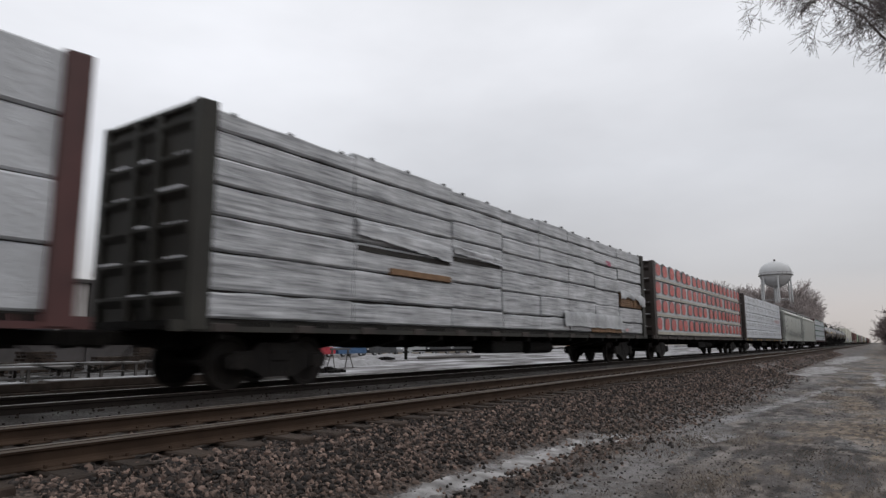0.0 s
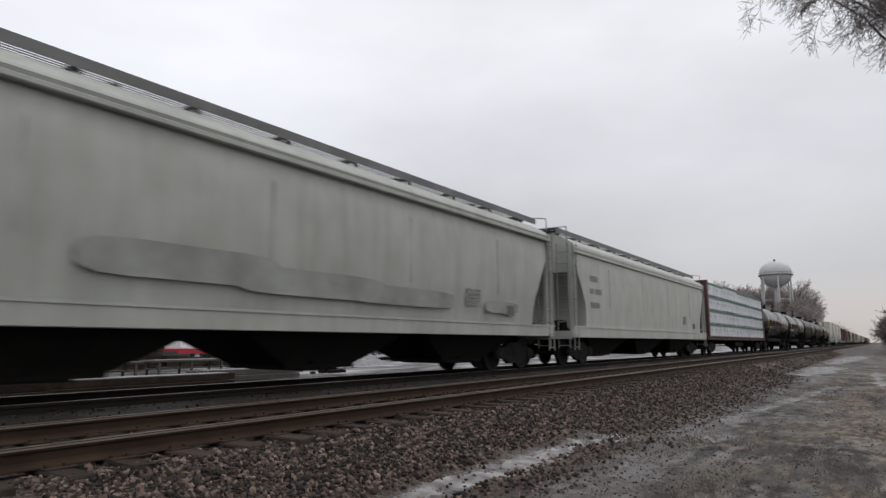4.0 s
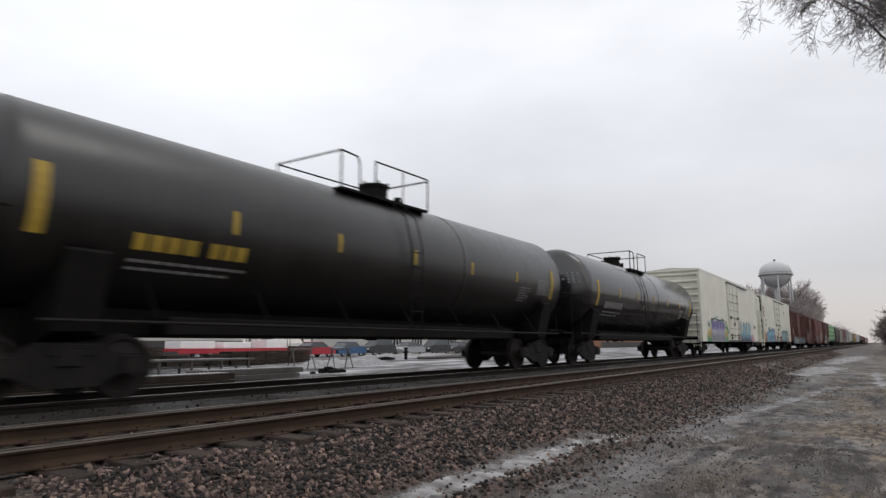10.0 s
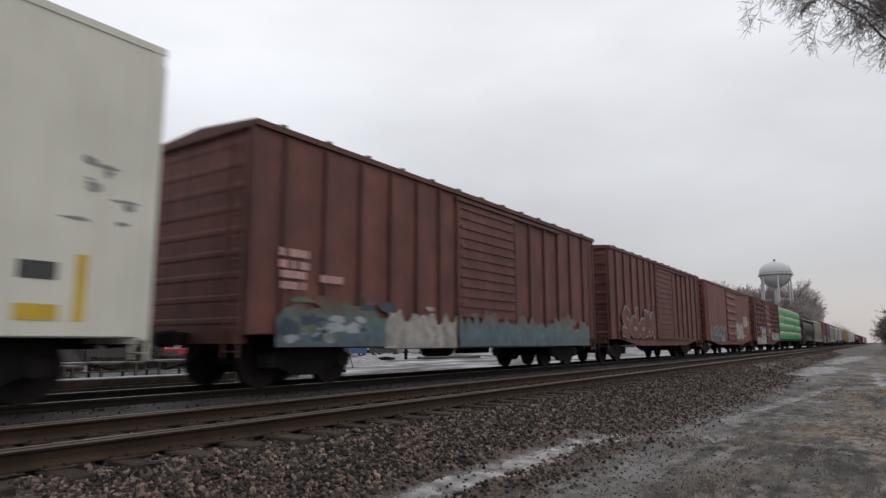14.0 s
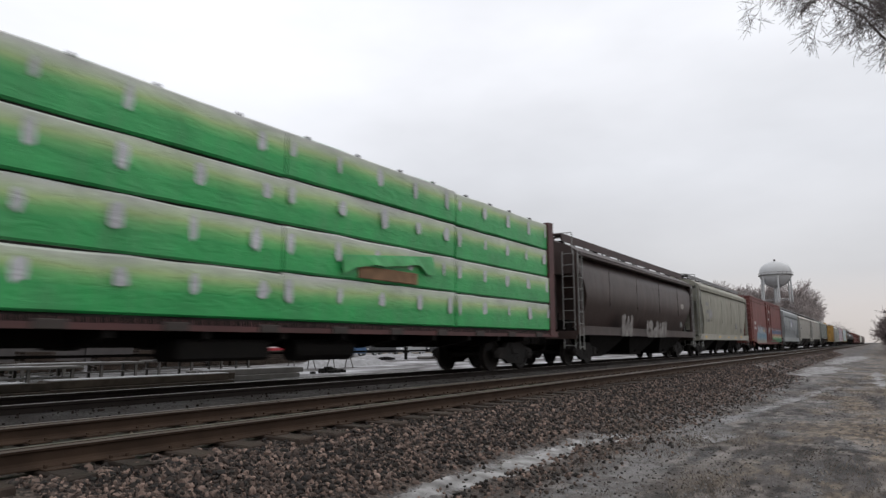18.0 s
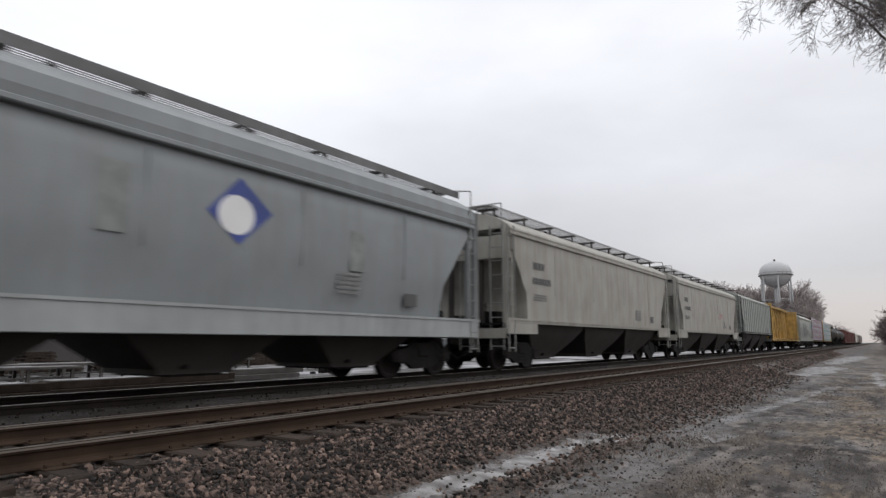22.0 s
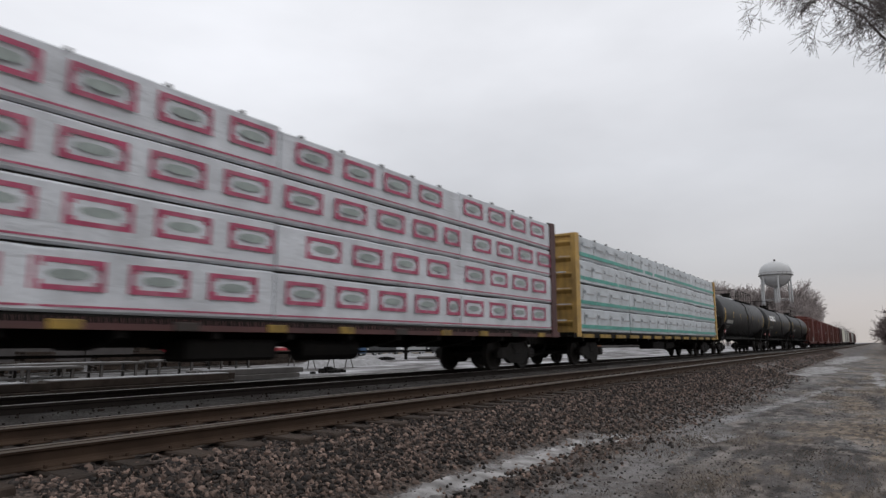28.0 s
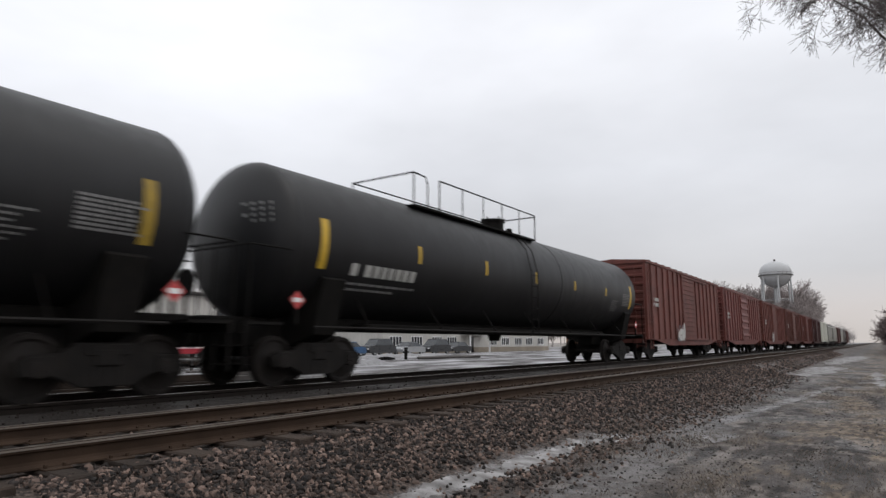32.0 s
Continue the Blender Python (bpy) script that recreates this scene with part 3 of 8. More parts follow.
        rag.operation = "ADD"
        l.new(times(tex(2.6, 6), 1.3), rag.inputs[0])
        l.new(times(tex(17, 5), 1.1), rag.inputs[1])
        both = n.new("ShaderNodeMath")
        both.operation = "ADD"
        l.new(near, both.inputs[0])
        l.new(rag.outputs[0], both.inputs[1])
        ends = times(zone(n, l, sp.outputs["X"], x0, x0 + 1.0), zone(n, l, sp.outputs["X"], x1, x1 - 1.0))
        return times(times(zone(n, l, both.outputs[0], 1.62, 2.05), times(ends, full)), zone(n, l, near, 0.0, 0.25))

    ice = ramp(tex(5.0, 8), (0.36, (0.15, 0.145, 0.145)), (0.52, (0.30, 0.30, 0.305)), (0.66, (0.46, 0.465, 0.48)))
    for strip in ((4.2, 9.6, 3.70, -0.014, 0.2, 0.4), (8.9, 11.0, 7.4, -0.40, 0.2, 0.8), (9.8, 11.7, 5.5, -0.30, 0.26, 0.45), (12.0, 26.0, 3.74, -0.092, 0.22, 0.36), (5.0, 13.0, 2.4, 0.02, 0.5, 0.2)):
        col = mix(crust(*strip), col, ice)
    col = mix(zone(n, l, wobbled(0.5), 7.3, 7.9), col, dark_bed)
    snow = ramp(tex(0.35, 8, (0.5, 1, 1)), (0.44, (0.05, 0.045, 0.043)), (0.52, (0.19, 0.185, 0.19)), (0.66, (0.44, 0.44, 0.46)))
    cinder = ramp(tex(1.3, 7, (0.5, 1.6, 1)), (0.46, (0.014, 0.0125, 0.0115)), (0.61, (0.05, 0.046, 0.044)), (0.72, (0.30, 0.30, 0.31)))
    snow = mix(zone(n, l, sp.outputs["X"], 17.5, 22.0), cinder, snow)
    col = mix(zone(n, l, wobbled(0.5), 12.45, 12.75), col, snow)
    far = ramp(tex(0.05, 6), (0.4, (0.15, 0.13, 0.11)), (0.6, (0.30, 0.28, 0.26)))
    col = mix(zone(n, l, sp.outputs["Y"], 75.0, 110.0), col, far)
    l.new(col, b.inputs["Base Color"])
    wet = ramp(tex(0.8, 5), (0.42, (0.55, 0.55, 0.55)), (0.6, (0.9, 0.9, 0.9)))
    l.new(wet, b.inputs["Roughness"])
    b.inputs["Specular IOR Level"].default_value = 0.4
    bp = n.new("ShaderNodeBump")
    bp.inputs["Strength"].default_value, bp.inputs["Distance"].default_value = 0.9, 0.03
    l.new(tex(30, 5), bp.inputs["Height"])
    bp2 = n.new("ShaderNodeBump")
    bp2.inputs["Strength"].default_value, bp2.inputs["Distance"].default_value = 0.6, 0.12
    l.new(tex(3.2, 6), bp2.inputs["Height"])
    l.new(bp.outputs[0], bp2.inputs["Normal"])
    l.new(bp2.outputs[0], b.inputs["Normal"])
    return m


def steps(*runs):
    out = []
    for a, b, d in runs:
        out += list(np.arange(a, b - 1e-6, d))
    return out + [runs[-1][1]]


def build_ground():
    xs = steps((-1500, -100, 200), (-100, -20, 10), (-20, 2, 2), (2, 16, 0.14), (16, 40, 0.5), (40, 100, 2), (100, 300, 20), (300, 5000, 470))
    ys = steps((-4000, -200, 475), (-200, -20, 20), (-20, -3, 1), (-3, 5.0, 0.14), (5.0, 7.4, 0.8), (7.4, 14, 0.15), (14, 40, 1.3), (40, 110, 7), (110, 4000, 389))
    vs = [(x, y, ground_z(x, y)) for x in xs for y in ys]
    k = len(ys)
    fs = [(i * k + j, (i + 1) * k + j, (i + 1) * k + j + 1, i * k + j + 1) for i in range(len(xs) - 1) for j in range(k - 1)]
    me = bpy.data.meshes.new("ground")
    me.from_pydata(vs, [], fs)
    me.materials.append(ground_material())
    me.shade_smooth()
    tagged(new("ground", me), "muddy gravel trackside ground with thawing snow beyond the rails", "ground", kind="structure")


build_ground()


def ice_patch(x0, x1, y_at, half, seed, lift=0.018):
    """A thin ragged crust of snow and ice: it shows where it stands above the ground."""
    d = 0.05 if x1 < 14 else 0.2
    vs, fs = [], []
    nx = int((x1 - x0) / d) + 1
    ny = int(2 * half / (d * 0.6)) + 1
    for i in range(nx):
        x = x0 + i * d
        u = i / (nx - 1)
        c = y_at(u)
        w = half * (0.45 + 0.75 * abs(noise.noise((x * 0.8, seed, 0))) + 0.25) * min(1.0, 6 * u + 0.1, 6 * (1 - u) + 0.1)
        for j in range(ny):
            y = c - half + 2 * half * j / (ny - 1)
            e = 1.0 - ((y - c) / max(w, 0.02)) ** 2
            e = max(-1.2, e) * 0.75 - 0.40 + 1.0 * noise.noise((x * 1.7, y * 3.0, seed)) + 0.65 * noise.noise((x * 5, y * 9, seed + 3)) + 0.42 * noise.noise((x * 15, y * 19, seed + 9))
            vs.append((x, y, ground_z(x, y) + lift * max(-1.5, min(1.0, e * 1.3))))
    for i in range(nx - 1):
        for j in range(ny - 1):
            a = i * ny + j
            fs.append((a, a + ny, a + ny + 1, a + 1))
    me = bpy.data.meshes.new("ice_patch")
    me.from_pydata(vs, [], fs)
    me.materials.append(M_ICE)
    me.shade_smooth()
    tagged(new("ice_patch", me), "ragged patch of thawing snow and ice on the gravel", "ice", "ice patches beside the track", "structure")


M_ICE = surface("thawing_ice", (0.28, 0.275, 0.274), rough=0.75, vary=0.6, dirt=0.95, grime=(0.075, 0.066, 0.061), grain=26, bump=0.4, scale=3.5)
ice_patch(4.3, 9.4, lambda u: 3.62 - 0.05 * u + 0.06 * math.sin(u * 9), 0.2, 1.3, 0.012)
ice_patch(8.7, 10.1, lambda u: 3.6 - 0.5 * u, 0.17, 4.1)
ice_patch(10.0, 10.9, lambda u: 2.32 - 0.22 * u, 0.12, 3.1)
ice_patch(15.5, 22.5, lambda u: 2.3 - 0.7 * u, 0.17, 6.1, 0.012)
ice_patch(32.0, 46.0, lambda u: 2.9 - 0.4 * u, 1.0, 5.5, 0.03)
ice_patch(50.0, 82.0, lambda u: 2.9 - 1.2 * u, 1.1, 7.5, 0.03)
ice_patch(26.0, 39.0, lambda u: 0.05 + 0.2 * u, 0.32, 8.5, 0.03)


# ---- tracks ----
def build_track(yc, group, near, side_mat):
    for k, side in enumerate((-0.754, 0.754)):
        rail = thing("rail", "long rusty steel rail with a worn bright head", "rail", group, at=(0, yc + side, 0))
        web = Solid()
        prof = [(-y, z) for y, z in ((0.075, -0.172), (0.075, -0.160), (0.02, -0.140), (0.009, -0.12), (0.009, -0.055), (0.034, -0.040), (0.037, -0.012), (0.031, -0.0015))]
        prof += [(-y, z) for y, z in prof[::-1]]
        for a, b in ((-760, -60), (-60, 0), (0, 40), (40, 200), (200, 1300)):
            web.prism_x(prof, a, b)
        part("web_and_base", web, side_mat, rail)
        part("railhead", Solid().box(-760, 1300, -0.026, 0.026, -0.004, 0.0015), M_RAILTOP, rail, "bright wheel-polished running surface")
        if near:
            part("head_edge", Solid().box(-760, 1300, -0.0385, -0.034, -0.022, -0.007), M_RAILTOP, rail)


def tie_mesh(seed):
    r = random.Random(seed)
    s = Solid()
    s.box(-0.115, 0.115, -1.3, 1.3, -0.34, -0.172, 0.012)
    s.v = [(x + r.uniform(-0.008, 0.008), y + r.uniform(-0.02, 0.02), z + r.uniform(-0.006, 0.004)) for x, y, z in s.v]
    return s.mesh("tie", M_TIE)


def plate_mesh():
    s = Solid()
    s.box(-0.1, 0.1, -0.17, 0.17, -0.176, -0.162, 0.004)
    for sx in (-0.07, 0.07):
        for sy in (-0.095, 0.095):
            s.box(sx - 0.011, sx + 0.011, sy - 0.014, sy + 0.014, -0.166, -0.135, 0.003)
    return s.mesh("tie_plate", M_RAIL)


def build_ties():
    meshes, plate = [tie_mesh(k) for k in range(5)], plate_mesh()
    bed = {}
    for yc, label in ((TRACK_NEAR, "near"), (TRACK_FAR, "far")):
        bed[label] = thing("track_bed", "row of weathered timber ties bedded in dirty ballast", "track", "two parallel tracks", kind="structure")
        rest = Solid()
        r = random.Random(7 if label == "near" else 8)
        x, k = -700.0, 0
        while x < 420:
            if 1.5 < x < (75 if label == "near" else 45):
                o = part("tie", meshes[k % 5], M_TIE, bed[label])
                o.location = (x + r.uniform(-0.025, 0.025), yc + r.uniform(-0.05, 0.05), r.uniform(-0.006, 0.004))
                o.rotation_euler = (0, 0, r.uniform(-0.012, 0.012))
                for side in (-0.754, 0.754):
                    p = part("tie_plate", plate, M_RAIL, o)
                    p.location = (0, side, 0.003)
            else:
                rest.box(x - 0.115, x + 0.115, yc - 1.3, yc + 1.3, -0.34, -0.172)
            x += 0.545
            k += 1
        part("distant_ties", rest, M_TIE, bed[label])
    return bed


build_track(TRACK_NEAR, "rails of the near track", True, M_RAIL)
build_track(TRACK_FAR, "rails of the far track", False, M_RAIL_DARK)
build_ties()


def scatter_stones(name, count, pick, size, seed, label, category="gravel", mat=None):
    """Many crushed stones as one mesh."""
    rng = np.random.default_rng(seed)
    t = (1 + 5 ** 0.5) / 2
    base = np.array([(-1, t, 0), (1, t, 0), (-1, -t, 0), (1, -t, 0), (0, -1, t), (0, 1, t), (0, -1, -t), (0, 1, -t), (t, 0, -1), (t, 0, 1), (-t, 0, -1), (-t, 0, 1)]) / 1.9
    tri = np.array([(0, 11, 5), (0, 5, 1), (0, 1, 7), (0, 7, 10), (0, 10, 11), (1, 5, 9), (5, 11, 4), (11, 10, 2), (10, 7, 6), (7, 1, 8), (3, 9, 4), (3, 4, 2), (3, 2, 6), (3, 6, 8), (3, 8, 9), (4, 9, 5), (2, 4, 11), (6, 2, 10), (8, 6, 7), (9, 8, 1)])
    pos = pick(rng, count)
    s = rng.uniform(size[0], size[1], (count, 1, 1)) * rng.uniform(0.5, 1.35, (count, 1, 3))
    v = base[None] * (1 + rng.uniform(-0.32, 0.32, (count, 12, 1))) * s
    a = rng.uniform(0, 2 * np.pi, count)
    c, d = np.cos(a), np.sin(a)
    rot = np.zeros((count, 3, 3))
    rot[:, 0, 0], rot[:, 0, 1], rot[:, 1, 0], rot[:, 1, 1], rot[:, 2, 2] = c, -d, d, c, 1
    tilt = rng.uniform(-0.7, 0.7, count)
    ct, st = np.cos(tilt), np.sin(tilt)
    r2 = np.zeros((count, 3, 3))
    r2[:, 0, 0], r2[:, 1, 1], r2[:, 1, 2], r2[:, 2, 1], r2[:, 2, 2] = 1, ct, -st, st, ct
    v = np.einsum("nij,nkj->nki", rot @ r2, v) + pos[:, None, :]
    f = tri[None] + 12 * np.arange(count)[:, None, None]
    me = bpy.data.meshes.new(name)
    me.from_pydata(v.reshape(-1, 3), [], f.reshape(-1, 3))
    me.materials.append(mat or M_STONE)
    return tagged(new(name, me), label, category, kind="stuff")


def shoulder(rng, n):
    x = 2.2 + 30 * rng.random(n) ** 1.7
    y = rng.uniform(2.4, 5.1, n)
    keep = rng.random(n) < np.clip((y - 2.6) / 1.2, 0.04, 1) * np.where((np.abs(y - 3.66) < 0.2) & (x < 9.6), 0.12, 1.0)
    y = np.where(keep, y, rng.uniform(4.0, 5.1, n))
    z = np.array([ground_z(a, b) for a, b in zip(x, y)])
    return np.stack([x, y, z + rng.uniform(-0.012, 0.018, n)], 1)


def between(rng, n):
    x = 1.5 + 40 * rng.random(n) ** 1.6
    y = rng.uniform(5.0, 7.35, n)
    bad = (np.abs(np.abs(y - TRACK_NEAR) - 0.754) < 0.13)
    y = np.where(bad, y + 0.3, y)
    z = np.array([lay(b) for b in y]) + 0.003
    ph = np.abs(((x + 700) / 0.545) % 1.0)
    on_tie = (np.abs(y - TRACK_NEAR) < 1.3) & ((ph < 0.23) | (ph > 0.77))
    z = np.where(on_tie, z - 0.035, z)
    return np.stack([x, y, z + rng.uniform(-0.012, 0.014, n)], 1)


def dusky(rng, n):
    x = 1.5 + 40 * rng.random(n) ** 1.6
    y = rng.uniform(7.3, 9.4, n)
    z = np.array([lay(b) for b in y]) + rng.uniform(-0.012, 0.014, n)
    return np.stack([x, y, z], 1)


def further(rng, n):
    x = rng.uniform(24, 90, n)
    y = rng.uniform(3.6, 5.4, n)
    z = np.array([lay(b) for b in y])
    return np.stack([x, y, z + rng.uniform(-0.012, 0.018, n)], 1)


def strays(rng, n):
    x = 3 + 22 * rng.random(n) ** 1.6
    y = 3.75 - 5.2 * rng.random(n) ** 1.4
    z = np.array([ground_z(a, b) for a, b in zip(x, y)])
    return np.stack([x, y, z + rng.uniform(-0.008, 0.004, n)], 1)


scatter_stones("ballast_gravel", 32000, shoulder, (0.013, 0.032), 3, "loose brown crushed-stone ballast sloping down from the ties")
scatter_stones("ballast_gravel", 9500, between, (0.016, 0.032), 5, "dirty crushed stone packed between the near ties")
scatter_stones("ballast_gravel", 1600, dusky, (0.012, 0.022), 7, "near-black crushed stone between the two tracks", mat=M_DARKSTONE)
scatter_stones("ballast_gravel", 5000, further, (0.025, 0.05), 6, "brown crushed-stone ballast shoulder further along the track")
scatter_stones("stray_gravel", 6000, strays, (0.004, 0.015), 9, "small stray stones trodden into the mud", mat=M_PEBBLE)


def clumped(spots, wide, deep, seed):
    """Picks places in loose clumps over the muddy side of the track."""
    def pick(rng, n):
        own = np.random.default_rng(seed)
        cx = 4.6 + 30 * own.random(spots) ** 1.5
        cy = 2.9 - 4.6 * own.random(spots)
        k = rng.integers(0, spots, n)
        x = cx[k] + rng.normal(0, wide, n)
        y = cy[k] + rng.normal(0, deep, n)
        z = np.array([ground_z(a, b) for a, b in zip(x, y)])
        return np.stack([x, y, z + rng.uniform(-0.006, 0.006, n)], 1)
    return pick


M_CLOD = surface("wet_clod", (0.040, 0.033, 0.029), rough=0.85, vary=0.4, dirt=0.3, bump=0.5, scale=9, island=0.3)
M_SLUSH = surface("grey_slush", (0.16, 0.157, 0.158), rough=0.6, vary=0.4, dirt=0.5, grime=(0.08, 0.074, 0.07), bump=0.4, scale=6, island=0.2)
scatter_stones("mud_clods", 4200, clumped(90, 0.7, 0.13, 21), (0.005, 0.018), 12, "dark wet clods of churned mud", "mud", mat=M_CLOD)
scatter_stones("slush_crumbs", 2600, clumped(46, 0.7, 0.1, 22), (0.005, 0.018), 13, "grey crumbs of melting slush in the mud", "slush", mat=M_SLUSH)


def grass_tufts(seed, count):
    r = random.Random(seed)
    vs, fs = [], []
    spots = [(4.2 + 26 * r.random() ** 1.5, r.uniform(-1.8, 1.9)) for _ in range(80)] + [(r.uniform(4.6, 11), r.uniform(2.3, 3.7)) for _ in range(22)]
    for _ in range(count):
        cx, cy = r.choice(spots)
        x, y = cx + r.gauss(0, 0.5), cy + r.gauss(0, 0.13)
        z = ground_z(x, y) - 0.01
        h, a, w = r.uniform(0.008, 0.05), r.uniform(0, 6.28), r.uniform(0.001, 0.0024)
        dx, dy = math.cos(a) * h * r.uniform(0.2, 0.9), math.sin(a) * h * r.uniform(0.2, 0.9)
        k = len(vs)
        vs += [(x - w * math.sin(a), y + w * math.cos(a), z), (x + w * math.sin(a), y - w * math.cos(a), z),
               (x + dx * 0.4 + w * 0.7, y + dy * 0.4, z + h * 0.7), (x + dx, y + dy, z + h)]
        fs += [(k, k + 1, k + 2), (k, k + 2, k + 3)]
    me = bpy.data.meshes.new("dead_grass")
    me.from_pydata(vs, [], fs)
    me.materials.append(M_GRASS)
    tagged(new("dead_grass", me), "flattened straw-coloured winter grass in the mud", "grass", kind="stuff")


grass_tufts(4, 28000)


# ---- the freight train: every car is keyed, front at x = 0, near side at -y ----
SPEED = 19.817
CARS, WHEELSETS = [], []


def side_frame():
    s = Solid()
    prof = [(-1.12, 0.36), (-1.16, 0.55), (-1.02, 0.64), (-0.62, 0.66), (-0.42, 0.80), (0.42, 0.80), (0.62, 0.66), (1.02, 0.64), (1.16, 0.55), (1.12, 0.36), (0.74, 0.37), (0.52, 0.28), (0.40, 0.20), (-0.40, 0.20), (-0.52, 0.28), (-0.74, 0.37)]
    for y0, y1 in ((-1.09, -0.96), (0.96, 1.09)):
        s.prism_y(prof, y0, y1)
        yo = -1.115 if y0 < 0 else 1.09
        for x in (-0.89, 0.89):
            s.box(x - 0.17, x + 0.17, yo, yo + 0.025, 0.36, 0.62, 0.01)
        s.box(-0.30, 0.30, yo, yo + 0.025, 0.62, 0.78, 0.01)
    s.box(-0.2, 0.2, -1.12, 1.12, 0.46, 0.72, 0.03)
    for y in (-1.03, 1.03):
        for x in (-0.17, 0.0, 0.17):
            s.rod((x, y, 0.24), (x, y, 0.50), 0.075, 8)
    s.box(-0.62, -0.54, -0.7, 0.7, 0.38, 0.5)
    s.box(0.54, 0.62, -0.7, 0.7, 0.38, 0.5)
    return s.mesh("truck", M_TRUCK)


def wheel_pair():
    s = Solid()
    for y, d in ((-0.755, -1), (0.755, 1)):
        prof = ((0.10, 0.09), (0.14, 0.06), (0.36, 0.035), (0.395, 0.066), (0.457, 0.066), (0.466, -0.05), (0.482, -0.055), (0.475, -0.075), (0.40, -0.075), (0.36, -0.02), (0.14, -0.05), (0.10, -0.09))
        rings = []
        for rr, o in prof:
            rings.append([(rr * math.cos(2 * math.pi * i / 28), y + o * d, rr * math.sin(2 * math.pi * i / 28)) for i in range(28)])
        s.rings(rings)
        s.rod((0, y, 0), (0, y + 0.36 * d, 0), 0.085, 10)
        s.rod((0, y + 0.2 * d, 0), (0, y + 0.37 * d, 0), 0.12, 12)
        for k in range(3):
            a = 2.094 * k
            s.rod((0.06 * math.cos(a), y + 0.37 * d, 0.06 * math.sin(a)), (0.06 * math.cos(a), y + 0.39 * d, 0.06 * math.sin(a)), 0.02, 6)
    s.rod((0, -0.7, 0), (0, 0.7, 0), 0.08, 10)
    return s.mesh("wheelset", M_WHEEL, 40)


def coupler_mesh():
    s = Solid()
    s.box(-0.28, 0.5, -0.09, 0.09, 0.76, 0.98, 0.02)
    s.box(-0.52, -0.24, -0.16, 0.13, 0.72, 1.0, 0.04)
    s.box(-0.66, -0.48, -0.13, -0.02, 0.74, 0.98, 0.03)
    s.rod((-0.3, -0.02, 0.7), (-0.3, -0.02, 1.02), 0.04, 8)
    s.path([(0.1, -0.3, 0.75), (-0.15, -0.28, 0.45), (-0.5, -0.2, 0.36), (-0.72, -0.15, 0.5)], 0.022, 6)
    return s.mesh("coupler", M_UNDER)


TRUCK, WHEELS, COUPLER = side_frame(), wheel_pair(), coupler_mesh()


def rail_car(name, label, category, s, group=""):
    car = thing(name, label, category, group or "cars of the freight train", at=(s, TRACK_FAR, 0))
    CARS.append((car, s))
    return car


def running_gear(car, s, length, t1, t2, front=0.0, rear=None):
    """Two trucks with two wheelsets each, and a coupler at each end."""
    rear = length if rear is None else rear
    for t in (t1, t2):
        tr = part("truck", TRUCK, None, car, "dark cast steel four-wheel truck", at=(t, 0, 0))
        for dx in (-0.89, 0.89):
            w = part("wheelset", WHEELS, None, tr, "worn steel wheels on an axle", at=(dx, 0, 0.457))
            WHEELSETS.append((w, dx, s + t + dx))
    part("coupler", COUPLER, None, car, at=(front, 0, 0))
    c = part("coupler", COUPLER, None, car, at=(rear, 0, 0))
    c.rotation_euler = (0, 0, math.pi)


def plate(s, x0, x1, z0, z1, y, t=0.004):
    s.box(x0, x1, y - t, y, z0, z1)


def blob(s, cx, cz, rx, rz, y, n=18, power=3.0, t=0.003, hole=0.0, wob=0.0, rnd=None):
    """A rounded flat shape on the near side."""
    pts = []
    for i in range(n):
        a = 2 * math.pi * i / n
        c, d = math.cos(a), math.sin(a)
        k = (abs(c) ** power + abs(d) ** power) ** (-1 / power)
        if wob:
            k *= 1 + rnd.uniform(-wob, wob)
        pts.append((cx + rx * k * c, cz + rz * k * d))
    s.add([(x, y - t, z) for x, z in pts], [tuple(range(n))])


# loose sprayed gestures: hooks, bolts, waves and arrows
GLYPHS = (
    (((0.02, 0.98), (0.1, 0.25), (0.45, 0.02), (0.8, 0.3), (0.9, 1.0)),),
    (((0.1, 0), (0.2, 0.95)), ((0.25, 0.5), (0.6, 0.62)), ((0.85, 1.0), (0.7, 0.05))),
    (((0.92, 0.8), (0.5, 1.0), (0.15, 0.75), (0.75, 0.35), (0.6, 0.02), (0.05, 0.12)),),
    (((0.02, 0.0), (0.3, 0.9), (0.65, 0.92), (0.95, 0.0)),),
    (((0.9, 1.0), (0.82, 0.08), (0.3, 0.0), (0.06, 0.3), (0.35, 0.58), (0.75, 0.5)),),
    (((0, 0.15), (0.2, 0.95), (0.5, 0.2), (0.78, 0.95), (1, 0.05)),),
    (((0.12, 0.95), (0.08, 0.3), (0.5, 0.03), (0.95, 0.1)), ((0.45, 0.55), (0.9, 0.95))),
)


def stroke(s, pts, rad, y, floor, step):
    """A fat sprayed line: discs at its bends, ribbons between; returns the next free depth."""
    for x, z in pts:
        s.add([(x + rad * math.cos(t), y, max(floor, z + rad * math.sin(t))) for t in [2 * math.pi * i / 10 for i in range(10)]], [tuple(range(10))])
        y -= step
    for (x0, z0), (x1, z1) in zip(pts, pts[1:]):
        d = math.hypot(x1 - x0, z1 - z0) or 1.0
        u, w = -(z1 - z0) / d * rad, (x1 - x0) / d * rad
        s.add([(x0 + u, y, max(floor, z0 + w)), (x0 - u, y, max(floor, z0 - w)), (x1 - u, y, max(floor, z1 - w)), (x1 + u, y, max(floor, z1 + w))], [(0, 1, 2, 3)])
        y -= step
    return y


